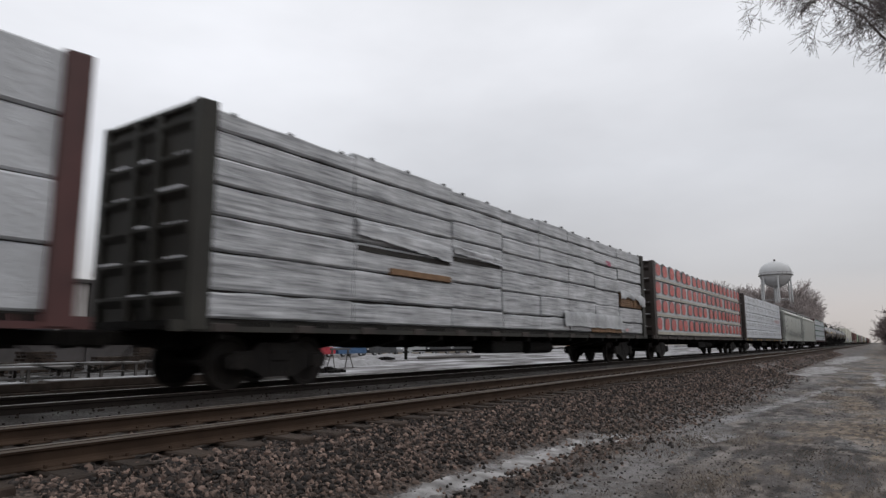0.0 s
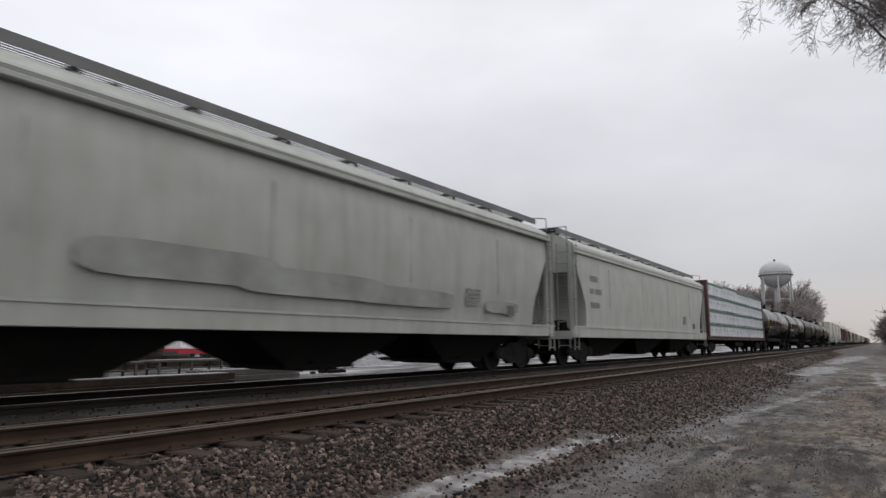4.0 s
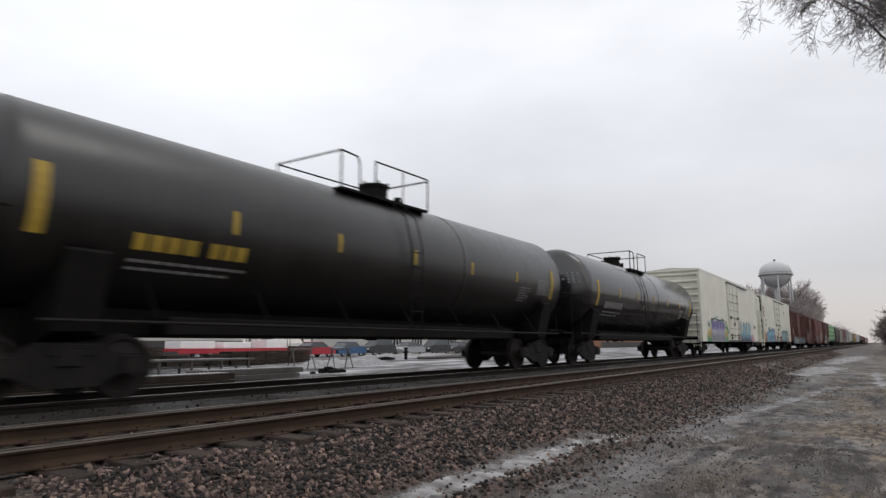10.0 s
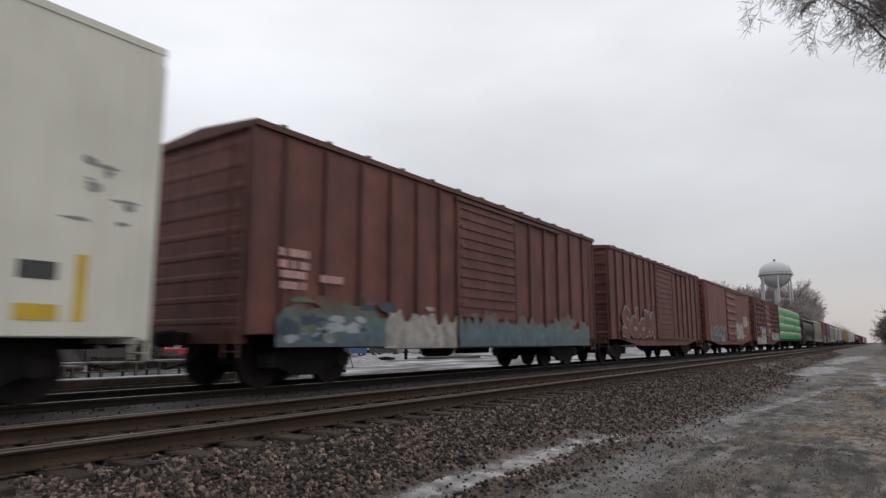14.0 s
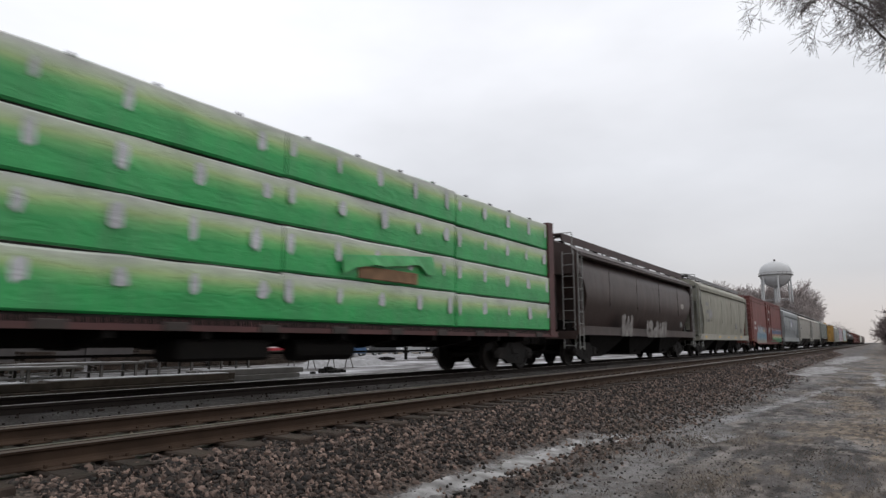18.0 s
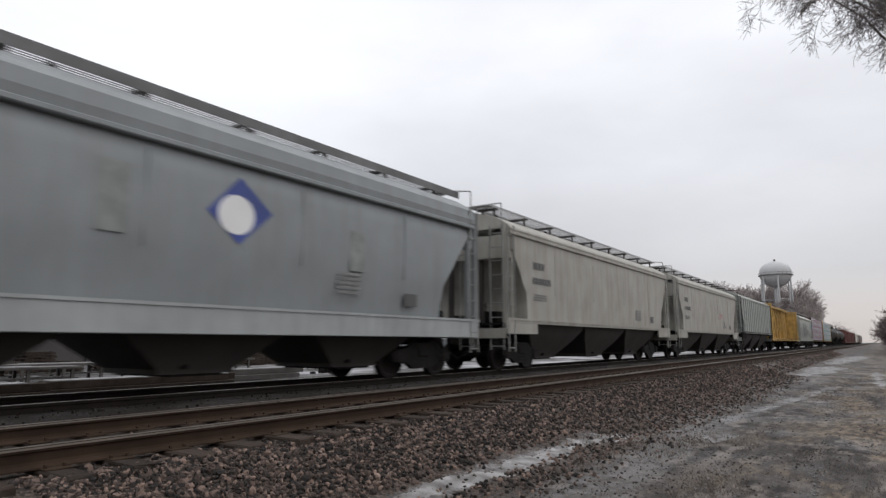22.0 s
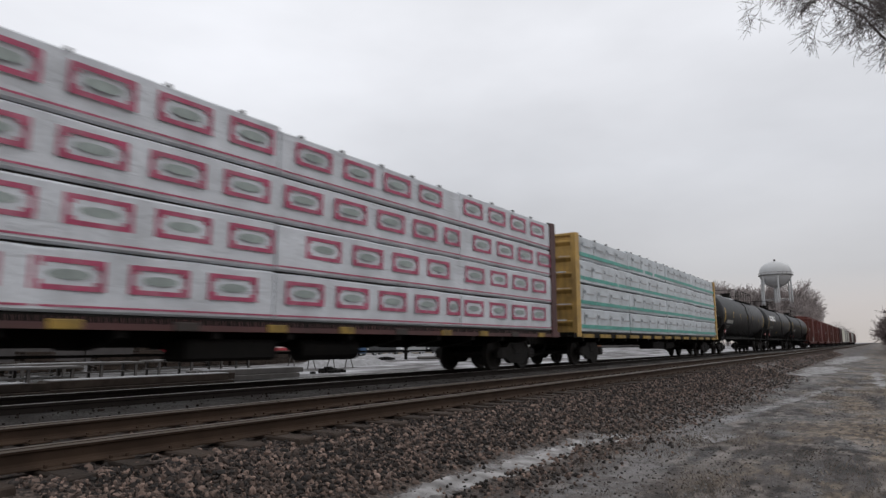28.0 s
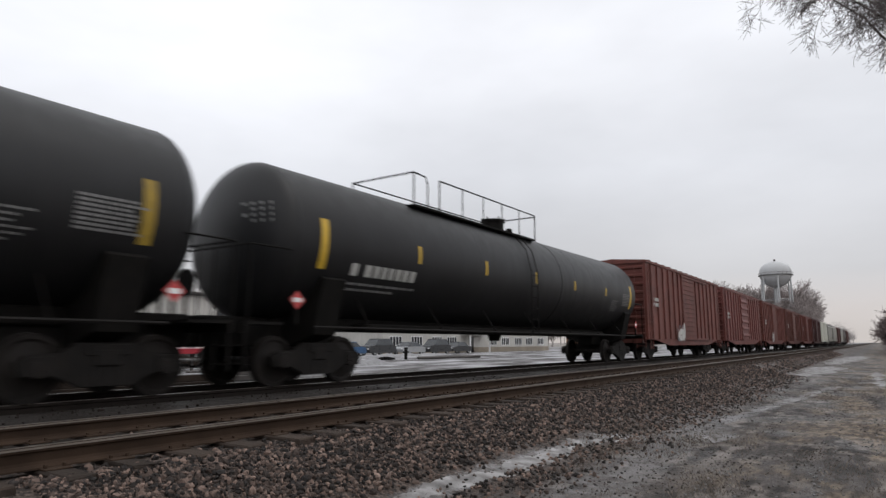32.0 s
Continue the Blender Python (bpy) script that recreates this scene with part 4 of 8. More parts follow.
def graffiti(car, x0, z0, w, h, y, outline, fill, second, shine, seed, letters=4, label="spray-painted lettering shapes", fat=0.17, cloud=True, full=(0.45, 0.85), hill=0.0):
    """Sprayed shapes: fat leaning strokes with an edge round them, over a ragged cloud of a second colour."""
    r = random.Random(seed)
    back, edge, face, glint = [Solid() for _ in range(4)]
    step = w / max(1, letters)
    if cloud:
        n = int(w / 0.22) + 6
        top = [(x0 - 0.1 + (w + 0.2) * i / n, z0 + h * r.uniform(*full) * (1 - hill * abs(2 * i / n - 1) ** 1.5)) for i in range(n + 1)]
        for (xa, za), (xb, zb) in zip(top, top[1:]):
            back.add([(xa, y - 0.002, z0 - 0.02), (xb, y - 0.002, z0 - 0.02), (xb, y - 0.002, zb), (xa, y - 0.002, za)], [(0, 1, 2, 3)])
        for _ in range(int(w * 1.5)):
            u = r.uniform(0.05, 0.95)
            blob(back, x0 + u * w, z0 + h * full[1] * r.uniform(0.75, 1.05) * (1 - hill * abs(2 * u - 1) ** 1.5), r.uniform(0.06, 0.2), r.uniform(0.05, 0.14), y, 10, 2.2, 0.0035, wob=0.25, rnd=r)
    ye, yf = y - 0.005, y - 0.016
    for k in range(letters):
        g = r.choice(GLYPHS)
        hh = h * r.uniform(0.88, 1.0)
        lean = r.uniform(-0.2, 0.4) * step
        rad = fat * min(step, h * 0.9) * r.uniform(0.9, 1.15)
        wid = max(0.1, step * r.uniform(1.15, 1.45) - rad)
        cx = x0 + (k - 0.14) * step
        for line in g:
            pts = [(cx + rad + px * (wid - rad) + lean * pz, z0 + rad * 0.6 + pz * (hh - 1.5 * rad) + r.uniform(-0.03, 0.03) * h) for px, pz in line]
            ye = stroke(edge, pts, rad * 1.36, ye, z0 - 0.03, 0.0002)
            yf = stroke(face, pts, rad, yf, z0 - 0.01, 0.0002)
            px, pz = pts[len(pts) // 2 - 1]
            blob(glint, px + rad * 0.2, pz + rad * 0.35, rad * 0.32, rad * 0.16, yf - 0.002, 8, 2.0, 0.0, wob=0.2, rnd=r)
    if not letters:
        face, back = back, face
    g = tagged(part("graffiti", face, fill, car), label, kind="stuff")
    for nm, s, m in (("graffiti_cloud", back, second), ("graffiti_outline", edge, outline), ("graffiti_shine", glint, shine)):
        if s.v and m:
            tagged(part(nm, s, m, g), kind="stuff")


def stencil(car, x0, z, w, h, y, material, seed, rows=1, label=""):
    """Unreadable stencilled marks as short bars."""
    r = random.Random(seed)
    s = Solid()
    for k in range(rows):
        x = x0
        while x < x0 + w - 0.02:
            d = min(r.uniform(0.55, 1.0) * h, x0 + w - x)
            if d > 0.2 * h:
                plate(s, x, x + d * 0.82, z - k * h * 1.5, z - k * h * 1.5 + h, y)
            x += d
            if r.random() < 0.12:
                x += h * 0.6
    return tagged(part("stencil", s, material, car, label), kind="stuff")


def ladder(car, x, y, z0, z1, width, material, along="x", step=0.36, name="ladder"):
    s = Solid()
    z = z0 + 0.1
    if along == "x":
        a, b = (x, y), (x + width, y)
    else:
        a, b = (x, y), (x, y + width)
    for p in (a, b):
        s.box(p[0] - 0.02, p[0] + 0.02, p[1] - 0.012, p[1] + 0.012, z0, z1)
    while z < z1:
        s.rod((*a, z), (*b, z), 0.014, 5)
        z += step
    return part(name, s, material, car)


# ---- bulkhead flat cars with a centre beam ----
def bulkhead(car, x, out, material, snow=True, ledges=6):
    """An end wall between two heavy posts, ribbed on its outer face (out = -1 front, +1 rear)."""
    top = 4.70
    b = Solid()
    b.box(min(x + 0.14 * out, x - 0.06 * out), max(x + 0.14 * out, x - 0.06 * out), -1.38, 1.38, 1.16, top - 0.1)
    e = part("bulkhead", b, material, car)
    for y in (-1.36, 1.36):
        p = Solid()
        xa, xb = sorted((x + 0.24 * out, x - 0.12 * out))
        prof = [(xa, 1.0), (xb, 1.0), (xb, top), (xa, top - 0.02)]
        p.prism_y(prof, y - 0.09, y + 0.09)
        part("corner_post", p, material, e)
    rib = Solid()
    for k in range(ledges):
        z = 1.5 + (top - 0.35 - 1.5) * k / (ledges - 1)
        xo, xi = x + 0.24 * out, x + 0.13 * out
        rib.prism_y([(xo, z), (xi, z - 0.14), (xi, z + 0.08), (xo, z + 0.05)], -1.27, 1.27)
    part("ledge_ribs", rib, material, e)
    mid = Solid()
    for y in (-0.35, 0.35):
        xa, xb = sorted((x + 0.25 * out, x))
        mid.box(xa, xb, y - 0.06, y + 0.06, 1.16, top - 0.1)
    part("stiffener", mid, material, e)
    cap = Solid()
    xa, xb = sorted((x + 0.23 * out, x - 0.1 * out))
    cap.box(xa, xb, -1.27, 1.27, top - 0.12, top - 0.02, 0.02)
    part("top_rail", cap, material, e)
    if snow and out < 0:
        r = random.Random(round(x * 7 + 3))
        sn = Solid()
        for k in range(ledges):
            z = 1.54 + (top - 0.35 - 1.5) * k / (ledges - 1)
            for lo, hi in ((-1.25, -0.42), (-0.28, 0.28), (0.42, 1.25)):
                y0 = lo + r.uniform(0.0, 0.45) * (hi - lo)
                y1 = min(hi, y0 + r.uniform(0.3, 1.0) * (hi - lo))
                if k < ledges - 1 and r.random() < 0.8:
                    sn.box(x - 0.24, x - 0.13, y0, y1, z, z + r.uniform(0.025, 0.06), 0.008)
        tagged(part("snow", sn, M_SNOW, e, "thin snow lying on the ledges"), kind="stuff")
    return e


def flat_deck(car, length, material, tabs=None, tab_step=1.75, tab_len=0.42):
    d = Solid()
    d.box(0.0, length, -1.42, 1.42, 1.06, 1.15)
    d.box(0.2, length - 0.2, -0.4, 0.4, 0.72, 1.06)
    part("deck", d, M_UNDER, car)
    sill = Solid()
    for y in (-1.42, 1.34):
        sill.box(-0.25, length + 0.25, y, y + 0.08, 0.97, 1.14)
    part("side_sill", sill, material, car)
    x, k = 0.7, 0
    while x < length - 0.6:
        c = Solid()
        c.prism_x([(-1.36, 1.0), (-1.36, 0.86), (-0.4, 0.68), (0.4, 0.68), (1.36, 0.86), (1.36, 1.0)], x - 0.07, x + 0.07)
        part("crossbearer", c, M_UNDER, car)
        x += 1.55
    x, k = 0.45, 1
    while x < length - 0.8:
        t = Solid()
        t.box(x, x + tab_len, -1.455, -1.41, 0.965, 1.10, 0.01)
        part("winch_pocket", t, (tabs or material) if k % 3 or tab_len > 1 else M_BROWNEND, car)
        k += 1
        x += tab_step
    g = Solid()
    g.box(length * 0.42, length * 0.5, -1.2, -0.5, 0.5, 0.85, 0.05)
    g.rod((length * 0.53, -0.9, 0.66), (length * 0.60, -0.9, 0.66), 0.2, 12)
    g.rod((length * 0.3, -0.5, 0.6), (length * 0.75, -0.5, 0.6), 0.025, 6)
    part("brake_gear", g, M_UNDER, car)


def bundle(car, x0, x1, z0, z1, y0, y1, material, r, slack=0.02, pitch=0.7):
    s = Solid()
    n = max(2, int((x1 - x0) / pitch))
    j = lambda k: r.uniform(-k, k)
    rings = []
    c = 0.035
    sag = [j(slack) for _ in range(n + 1)]
    for i in range(n + 1):
        x = x0 + (x1 - x0) * i / n
        o = sag[i]
        rings.append([(x, y0 + c + o, z0), (x, y1, z0), (x, y1, z1 + o), (x, y0 + c + o, z1 + o), (x, y0 + o, z1 - c + o), (x, y0 + o + j(0.006), (z0 + z1) / 2), (x, y0 + o, z0 + c)])
    s.rings(rings)
    return part("wrapped_pack", s, material, car, smooth=40)


def columns(length, lengths, start=0.16):
    x, out = start, []
    room = length - 2 * start
    k = room / sum(lengths)
    for d in lengths:
        out.append((x, x + d * k))
        x += d * k
    return out


def load(car, length, tiers, lengths, material, seed, printer=None, z0=1.17, z1=4.65, stagger=False, levels=None, skip=(), uneven=0.015, slack=0.02, pitch=0.7):
    """Wrapped lumber on both sides of the beam, tier on tier."""
    r = random.Random(seed)
    zs = levels or np.linspace(z0, z1, tiers + 1)
    spine = Solid().box(0.1, length - 0.1, -0.06, 0.06, 1.15, 4.62)
    part("centre_beam", spine, M_UNDER, car)
    # solid dark core behind the packs, so their gaps read as shaded
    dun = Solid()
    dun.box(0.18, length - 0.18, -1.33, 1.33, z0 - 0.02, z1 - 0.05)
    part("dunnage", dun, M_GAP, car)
    lift = [r.uniform(-uneven, uneven) for _ in lengths]
    for k in range(tiers):
        ls = list(lengths)
        if stagger and k % 2:
            ls = ls[::-1]
        for c, (a, b) in enumerate(columns(length, ls)):
            if (k, c) in skip:
                continue
            g = r.uniform(0.008, 0.018)
            mat = material if not isinstance(material, (list, tuple)) else r.choice(material)
            up = lift[c] + r.uniform(-0.3, 0.3) * uneven
            za, zb = zs[k] + 0.012 + (up if k else 0.0), zs[k + 1] - 0.018 + up
            if k == tiers - 1:
                zb += r.uniform(-0.05, 0.07)
            o = bundle(car, a + g, b - g, za, zb, -1.40 + r.uniform(-0.012, 0.02), -0.07, mat, r, slack, pitch)
            bundle(car, a + g, b - g, za, zb, 1.40, 0.07, mat, r)
            if printer:
                printer(o, a + g, b - g, za, zb, r, k)
            if k == tiers - 1:
                x = a + 0.5
                while x < b - 0.2:
                    part("strap_corner", Solid().box(x, x + 0.06, -1.425, -1.30, zb - 0.03, zb + 0.03, 0.008), M_BAR_D, o)
                    x += r.uniform(1.1, 1.5)


PY = -1.425


def print_barrels(o, a, b, za, zb, r, k):
    h = zb - za
    line, ledge = Solid(), Solid()
    plate(ledge, a + 0.01, b - 0.01, za + 0.005, za + r.uniform(0.10, 0.17) * h, PY, 0.006)
    part("pale_hem", ledge, M_HEM, o, "soiled cream hem of the wrap")
    x = a + r.uniform(0.12, 0.5)
    while x < b - 0.3:
        w = min(0.82, b - 0.03 - x)
        c = x + w / 2
        red, dark = Solid(), Solid()
        plate(dark, max(a + 0.02, x - 0.13), x + w * 0.62, za + 0.27 * h, zb - 0.015 * h, PY, 0.003)
        part("dark_print", dark, M_PRINT_K, o)
        blob(red, c, za + 0.60 * h, w / 2, 0.335 * h, PY, 20, 2.7, 0.007, wob=0.05, rnd=r)
        part("red_print", red, M_PRINT_R, o)
        for q in range(5):
            half = w * 0.40 * (1 - 0.1 * q)
            plate(line, c - half, c + half, za + h * (0.60 + 0.062 * q), za + h * (0.60 + 0.062 * q) + 0.011, PY - 0.0075, 0.002)
        x += 1.25 * r.uniform(0.93, 1.07)
    if line.v:
        tagged(part("line_print", line, M_PINK, o), kind="stuff")


def print_text(material, rows, step, width, hgt, gap=0.0):
    def go(o, a, b, za, zb, r, k):
        h = zb - za
        s = Solid()
        x = a + r.uniform(0.15, 0.5)
        while x < b - width * 0.8:
            for q in range(rows):
                w = width * r.uniform(0.6, 1.0)
                z = za + h * (0.42 + 0.22 * (rows / 2 - q))
                sx = x + (q % 2) * 0.25 * width
                plate(s, sx, sx + w, z, z + hgt * r.uniform(0.6, 1.0), PY)
            x += step * r.uniform(0.9, 1.15)
        if s.v:
            tagged(part("stencil_print", s, material, o), kind="stuff")
    return go


def print_green_stripe(o, a, b, za, zb, r, k):
    h = zb - za
    s = Solid()
    plate(s, a + 0.01, b - 0.01, zb - 0.20 * h, zb - 0.03 * h, PY, 0.003)
    part("green_stripe", s, M_STRIPE_G, o)
    t = Solid()
    x = a + r.uniform(0.2, 0.6)
    while x < b - 0.6:
        for q in range(3):
            xx = x + 0.09 * q
            plate(t, xx, xx + r.uniform(0.22, 0.42), za + h * (0.56 - 0.07 * q), za + h * (0.59 - 0.07 * q), PY)
        x += r.uniform(1.15, 1.4)
    tagged(part("stencil_print", t, M_PRINT_K, o), kind="stuff")


def print_green(o, a, b, za, zb, r, k):
    h = zb - za
    w = Solid()
    x = a + 0.06
    while x < b - 0.15:
        blob(w, x + 0.08, za + h * 0.62, r.uniform(0.05, 0.12), h * r.uniform(0.16, 0.26), PY, 10, 3.0, 0.003, wob=0.2, rnd=r)
        x += r.uniform(1.15, 1.35)
    tagged(part("label_print", w, M_WRAP_G, o), kind="stuff")


def print_brackets(o, a, b, za, zb, r, k):
    h = zb - za
    s, g = Solid(), Solid()
    plate(s, a + 0.01, b - 0.01, za + 0.08 * h, za + 0.115 * h, PY, 0.003)
    x = a + r.uniform(0.1, 0.7)
    while x < b - 0.5:
        w = min(0.95, b - 0.02 - x)
        z0, z1 = za + 0.34 * h, za + 0.84 * h
        t = 0.11 * h
        plate(s, x, x + w, z1 - t * 0.75, z1, PY, 0.0035)
        plate(s, x, x + w, z0, z0 + t * 0.75, PY, 0.0035)
        plate(s, x, x + 0.075, z0, z1, PY, 0.0037)
        plate(s, x + w - 0.075, x + w, z0, z1, PY, 0.0037)
        for sx in (x + 0.075, x + w - 0.145):
            plate(s, sx, sx + 0.07, z1 - t * 1.35, z1 - t * 0.7, PY, 0.0038)
            plate(s, sx, sx + 0.07, z0 + t * 0.7, z0 + t * 1.35, PY, 0.0038)
        if w > 0.6:
            blob(g, x + w / 2, (z0 + z1) / 2, w * 0.29, h * 0.085, PY, 16, 2.0, 0.003)
        x += 1.28
    part("crimson_print", s, M_PRINT_C, o)
    if g.v:
        tagged(part("lens_print", g, M_LENS, o), kind="stuff")


def print_teal(o, a, b, za, zb, r, k):
    h = zb - za
    s, g, f = Solid(), Solid(), Solid()
    plate(s, a + 0.01, b - 0.01, za + 0.14 * h, za + 0.30 * h, PY, 0.003)
    x = a + r.uniform(0.2, 0.7)
    while x < b - 0.3:
        plate(g, x, x + 0.15, za + 0.60 * h, za + 0.74 * h, PY, 0.006)
        plate(f, x + 0.25, x + 0.95, za + 0.56 * h, za + 0.62 * h, PY, 0.003)
        plate(f, x - 0.12, x - 0.06, za + 0.3 * h, za + 0.8 * h, PY, 0.003)
        x += r.uniform(1.15, 1.4)
    part("teal_line", s, M_STRIPE_T, o)
    tagged(part("mark_print", g, M_PRINT_B, o), kind="stuff")
    tagged(part("fold_print", f, M_PRINT_G, o), kind="stuff")


def centre_beam_flat(f, r, label, end_mat, fill, tabs=None, rear_mat=None, sill_mat=None, tab_len=0.42):
    length = r - f
    car = rail_car("lumber_flatcar", label, "flat car", f)
    flat_deck(car, length, sill_mat or end_mat, tabs, tab_len=tab_len)
    bulkhead(car, 0.24, -1, end_mat)
    bulkhead(car, length - 0.24, 1, rear_mat or end_mat, snow=False)
    running_gear(car, f, length, 2.15, length - 2.15, -0.25, length + 0.25)
    fill(car, length)
    for x in (length - 0.05, -0.3):
        part("end_step", Solid().box(x, x + 0.35, -1.2, 1.2, 1.0, 1.06), M_UNDER, car)
    return car


# ---- tank cars ----
def cyl_patch(s, x0, x1, a0, a1, rad, zc, n=6):
    """A patch that follows the shell; angles in degrees up from the near side's level."""
    vs = []
    for x in (x0, x1):
        for i in range(n + 1):
            a = radians(a0 + (a1 - a0) * i / n)
            vs.append((x, -rad * math.cos(a), zc + rad * math.sin(a)))
    s.add(vs, [(i, i + 1, n + 2 + i, n + 1 + i) for i in range(n)])


def tank_car(h1, t1, t2, h2, label, shell_mat, marks, seed, cage=(7.0, 9.5), dome=8.0, word=False, mesh_rails=False, snow=False, placard=True, low_sill=False, girth=1.54, strip=1.12):
    """h1, h2: the heads' tips; t1, t2: the trucks' centres; cage and dome: the top platform and manway. All along the train."""
    f = h1 - 0.5
    length = h2 + 0.35 - f
    a, b = t1 - f, t2 - f
    car = rail_car("tank_car", label, "tank car", f)
    rad, zc = girth, 2.79 - 0.7 * (1.54 - girth)
    s0, s1 = h1 - f, h2 - f
    n = 48
    rings = []
    bulge = 0.62
    for x, k in [(s0 + bulge * (1 - math.cos(t)), math.sin(t)) for t in np.linspace(0.05, math.pi / 2, 10)] + [(s1 - bulge * (1 - math.cos(t)), math.sin(t)) for t in np.linspace(math.pi / 2, 0.05, 10)]:
        rings.append([(x, rad * k * math.cos(2 * math.pi * i / n), zc + rad * k * math.sin(2 * math.pi * i / n)) for i in range(n)])
    part("shell", Solid().rings(rings), shell_mat, car, smooth=40)

    def hoop(name, x, wide, deep):
        q = Solid().rings([[(x + o, (rad + d) * math.cos(2 * math.pi * i / n), zc + (rad + d) * math.sin(2 * math.pi * i / n)) for i in range(n)] for o, d in ((-wide, -0.002), (-wide * 0.7, deep), (wide * 0.7, deep), (wide, -0.002))], caps=False)
        part(name, q, shell_mat, car, smooth=40)

    for x in np.linspace(s0 + bulge, s1 - bulge, 4):
        hoop("weld_seam", x, 0.02, 0.002)
    hoop("shell_band", dome - f + 1.9, 0.06, 0.012)
    for x in (a, b):
        c = Solid()
        c.prism_x([(-1.2, 0.95), (-1.46, 2.0), (-1.38, 2.05), (-0.9, 1.5), (0.9, 1.5), (1.38, 2.05), (1.46, 2.0), (1.2, 0.95), (0.5, 0.75), (-0.5, 0.75)], x - 0.3, x + 0.3)
        part("saddle", c, M_UNDER, car)
    for front in (True, False):
        x0, x1 = (0.0, a + 1.2) if front else (b - 1.2, length)
        part("stub_sill", Solid().box(x0, x1, -0.33, 0.33, 0.72, 1.28, 0.03), M_UNDER, car)
        ex = 0.0 if front else length - 0.8
        p = part("end_platform", Solid().box(ex, ex + 0.8, -1.5, 1.5, 1.10, 1.15), M_UNDER, car)
        xe = 0.03 if front else length - 0.03
        part("end_sill", Solid().box(xe - 0.03, xe + 0.03, -1.5, 1.5, 0.96, 1.098), M_UNDER, p)
        d = 1 if front else -1
        q = Solid()
        q.path([(xe + 0.9 * d, -1.50, 2.45), (xe, -1.50, 2.45), (xe, -1.50, 1.15)], 0.018)
        q.path([(xe, -1.50, 2.45), (xe, 1.50, 2.45)], 0.018)
        q.path([(xe + 0.9 * d, 1.50, 2.45), (xe, 1.50, 2.45), (xe, 1.50, 1.15)], 0.018)
        q.path([(xe, -0.55, 1.15), (xe, -0.55, 2.45)], 0.016)
        part("handrail", q, M_UNDER, p)
        ladder(p, xe - 0.02, -1.48, 0.35, 1.15, 0.4, M_UNDER, "y", 0.3, "step")
        wb = Solid()
        wb.rod((xe + 0.1 * d, 0.4, 1.15), (xe + 0.1 * d, 0.4, 1.9), 0.03, 6)
        wb.rod((xe + 0.06 * d, 0.4, 1.9), (xe + 0.12 * d, 0.4, 1.9), 0.25, 14)
        part("brake_wheel", wb, M_UNDER, p)
    cs = Solid()
    cs.box(a, b, -0.42, 0.42, 0.88 if low_sill else 1.04, 1.34, 0.02)
    cs.box(a + 1.5, b - 1.5, -0.95, -0.5, 0.9 if low_sill else 1.06, 1.2, 0.03)
    part("centre_sill", cs, M_UNDER, car)
    rail = Solid()
    rail.path([(a - 0.6, -1.52, 1.08), (b + 0.6, -1.52, 1.08)], 0.028)
    part("side_rail", rail, M_TRUCK, car)
    for x in np.linspace(a + 1, b - 1, 7):
        part("rail_bracket", Solid().rod((x, -1.52, 1.08), (x, -1.1, 1.68), 0.016, 5), M_UNDER, car)
    # top fittings
    mid = dome - f
    top_z = zc + rad
    m = Solid()
    m.rod((mid, 0, top_z - 0.05), (mid, 0, top_z + 0.36), 0.34, 16)
    m.rod((mid, 0, top_z + 0.33), (mid, 0, top_z + 0.40), 0.38, 16)
    mw = part("manway", m, M_UNDER, car, smooth=40)
    for k in range(6):
        t = k * math.pi / 3
        part("eye_bolt", Solid().rod((mid + 0.36 * math.cos(t), 0.36 * math.sin(t), top_z + 0.3), (mid + 0.36 * math.cos(t), 0.36 * math.sin(t), top_z + 0.46), 0.03, 6), M_UNDER, mw)
    px0, px1 = cage[0] - f, cage[1] - f
    zt = top_z - 0.24
    top = part("top_platform", Solid().box(px0, px1, -1.02, -0.55, zt, zt + 0.05), M_UNDER, car)
    part("far_walkway", Solid().box(px0, px1, 0.55, 1.02, zt, zt + 0.05), M_UNDER, top)
    for x in np.linspace(px0 + 0.15, px1 - 0.15, 4):
        part("bracket", Solid().rod((x, -0.95, zt), (x, -0.88, zt - 0.14), 0.025, 5), M_UNDER, top)
    hgt = 0.84
    gate = min(0.5, (px1 - px0) * 0.25)
    q = Solid()
    q.path([(px0, -1.0, zt), (px0, -1.0, zt + hgt), (px0, 1.0, zt + hgt), (px0, 1.0, zt)], 0.02, 6)
    q.path([(px0, -1.0, zt + hgt), (px0 + gate, -1.0, zt + hgt - 0.03), (px0 + gate + 0.08, -1.0, zt + hgt - 0.2), (px0 + gate + 0.08, -1.0, zt)], 0.02, 6)
    q.path([(px0, 1.0, zt + hgt), (px1, 1.0, zt + hgt), (px1, 1.0, zt)], 0.02, 6)
    part("railing", q, M_UNDER, top)
    q = Solid()
    g1 = px0 + gate + 0.6
    if g1 < px1 - 0.5:
        q.path([(g1, -1.0, zt), (g1, -1.0, zt + hgt), (px1, -1.0, zt + hgt), (px1, -1.0, zt)], 0.02, 6)
        if mesh_rails:
            q.path([(g1, -1.0, zt + 0.42), (px1, -1.0, zt + 0.42)], 0.014, 5)
        for x in np.linspace(g1, px1, 2 + int((px1 - g1) / 1.2))[1:-1]:
            q.path([(x, -1.0, zt), (x, -1.0, zt + hgt)], 0.016, 5)
    q.path([(px1, -1.0, zt), (px1, -1.0, zt + hgt * 0.95), (px1, 1.0, zt + hgt * 0.95)], 0.02, 6)
    part("railing", q, M_UNDER, top)
    for x, y in ((mid - 0.75, 0.2), (mid + 0.7, -0.2)):
        part("valve", Solid().rod((x, y, top_z - 0.05), (x, y, top_z + 0.2), 0.1, 10), M_UNDER, car)
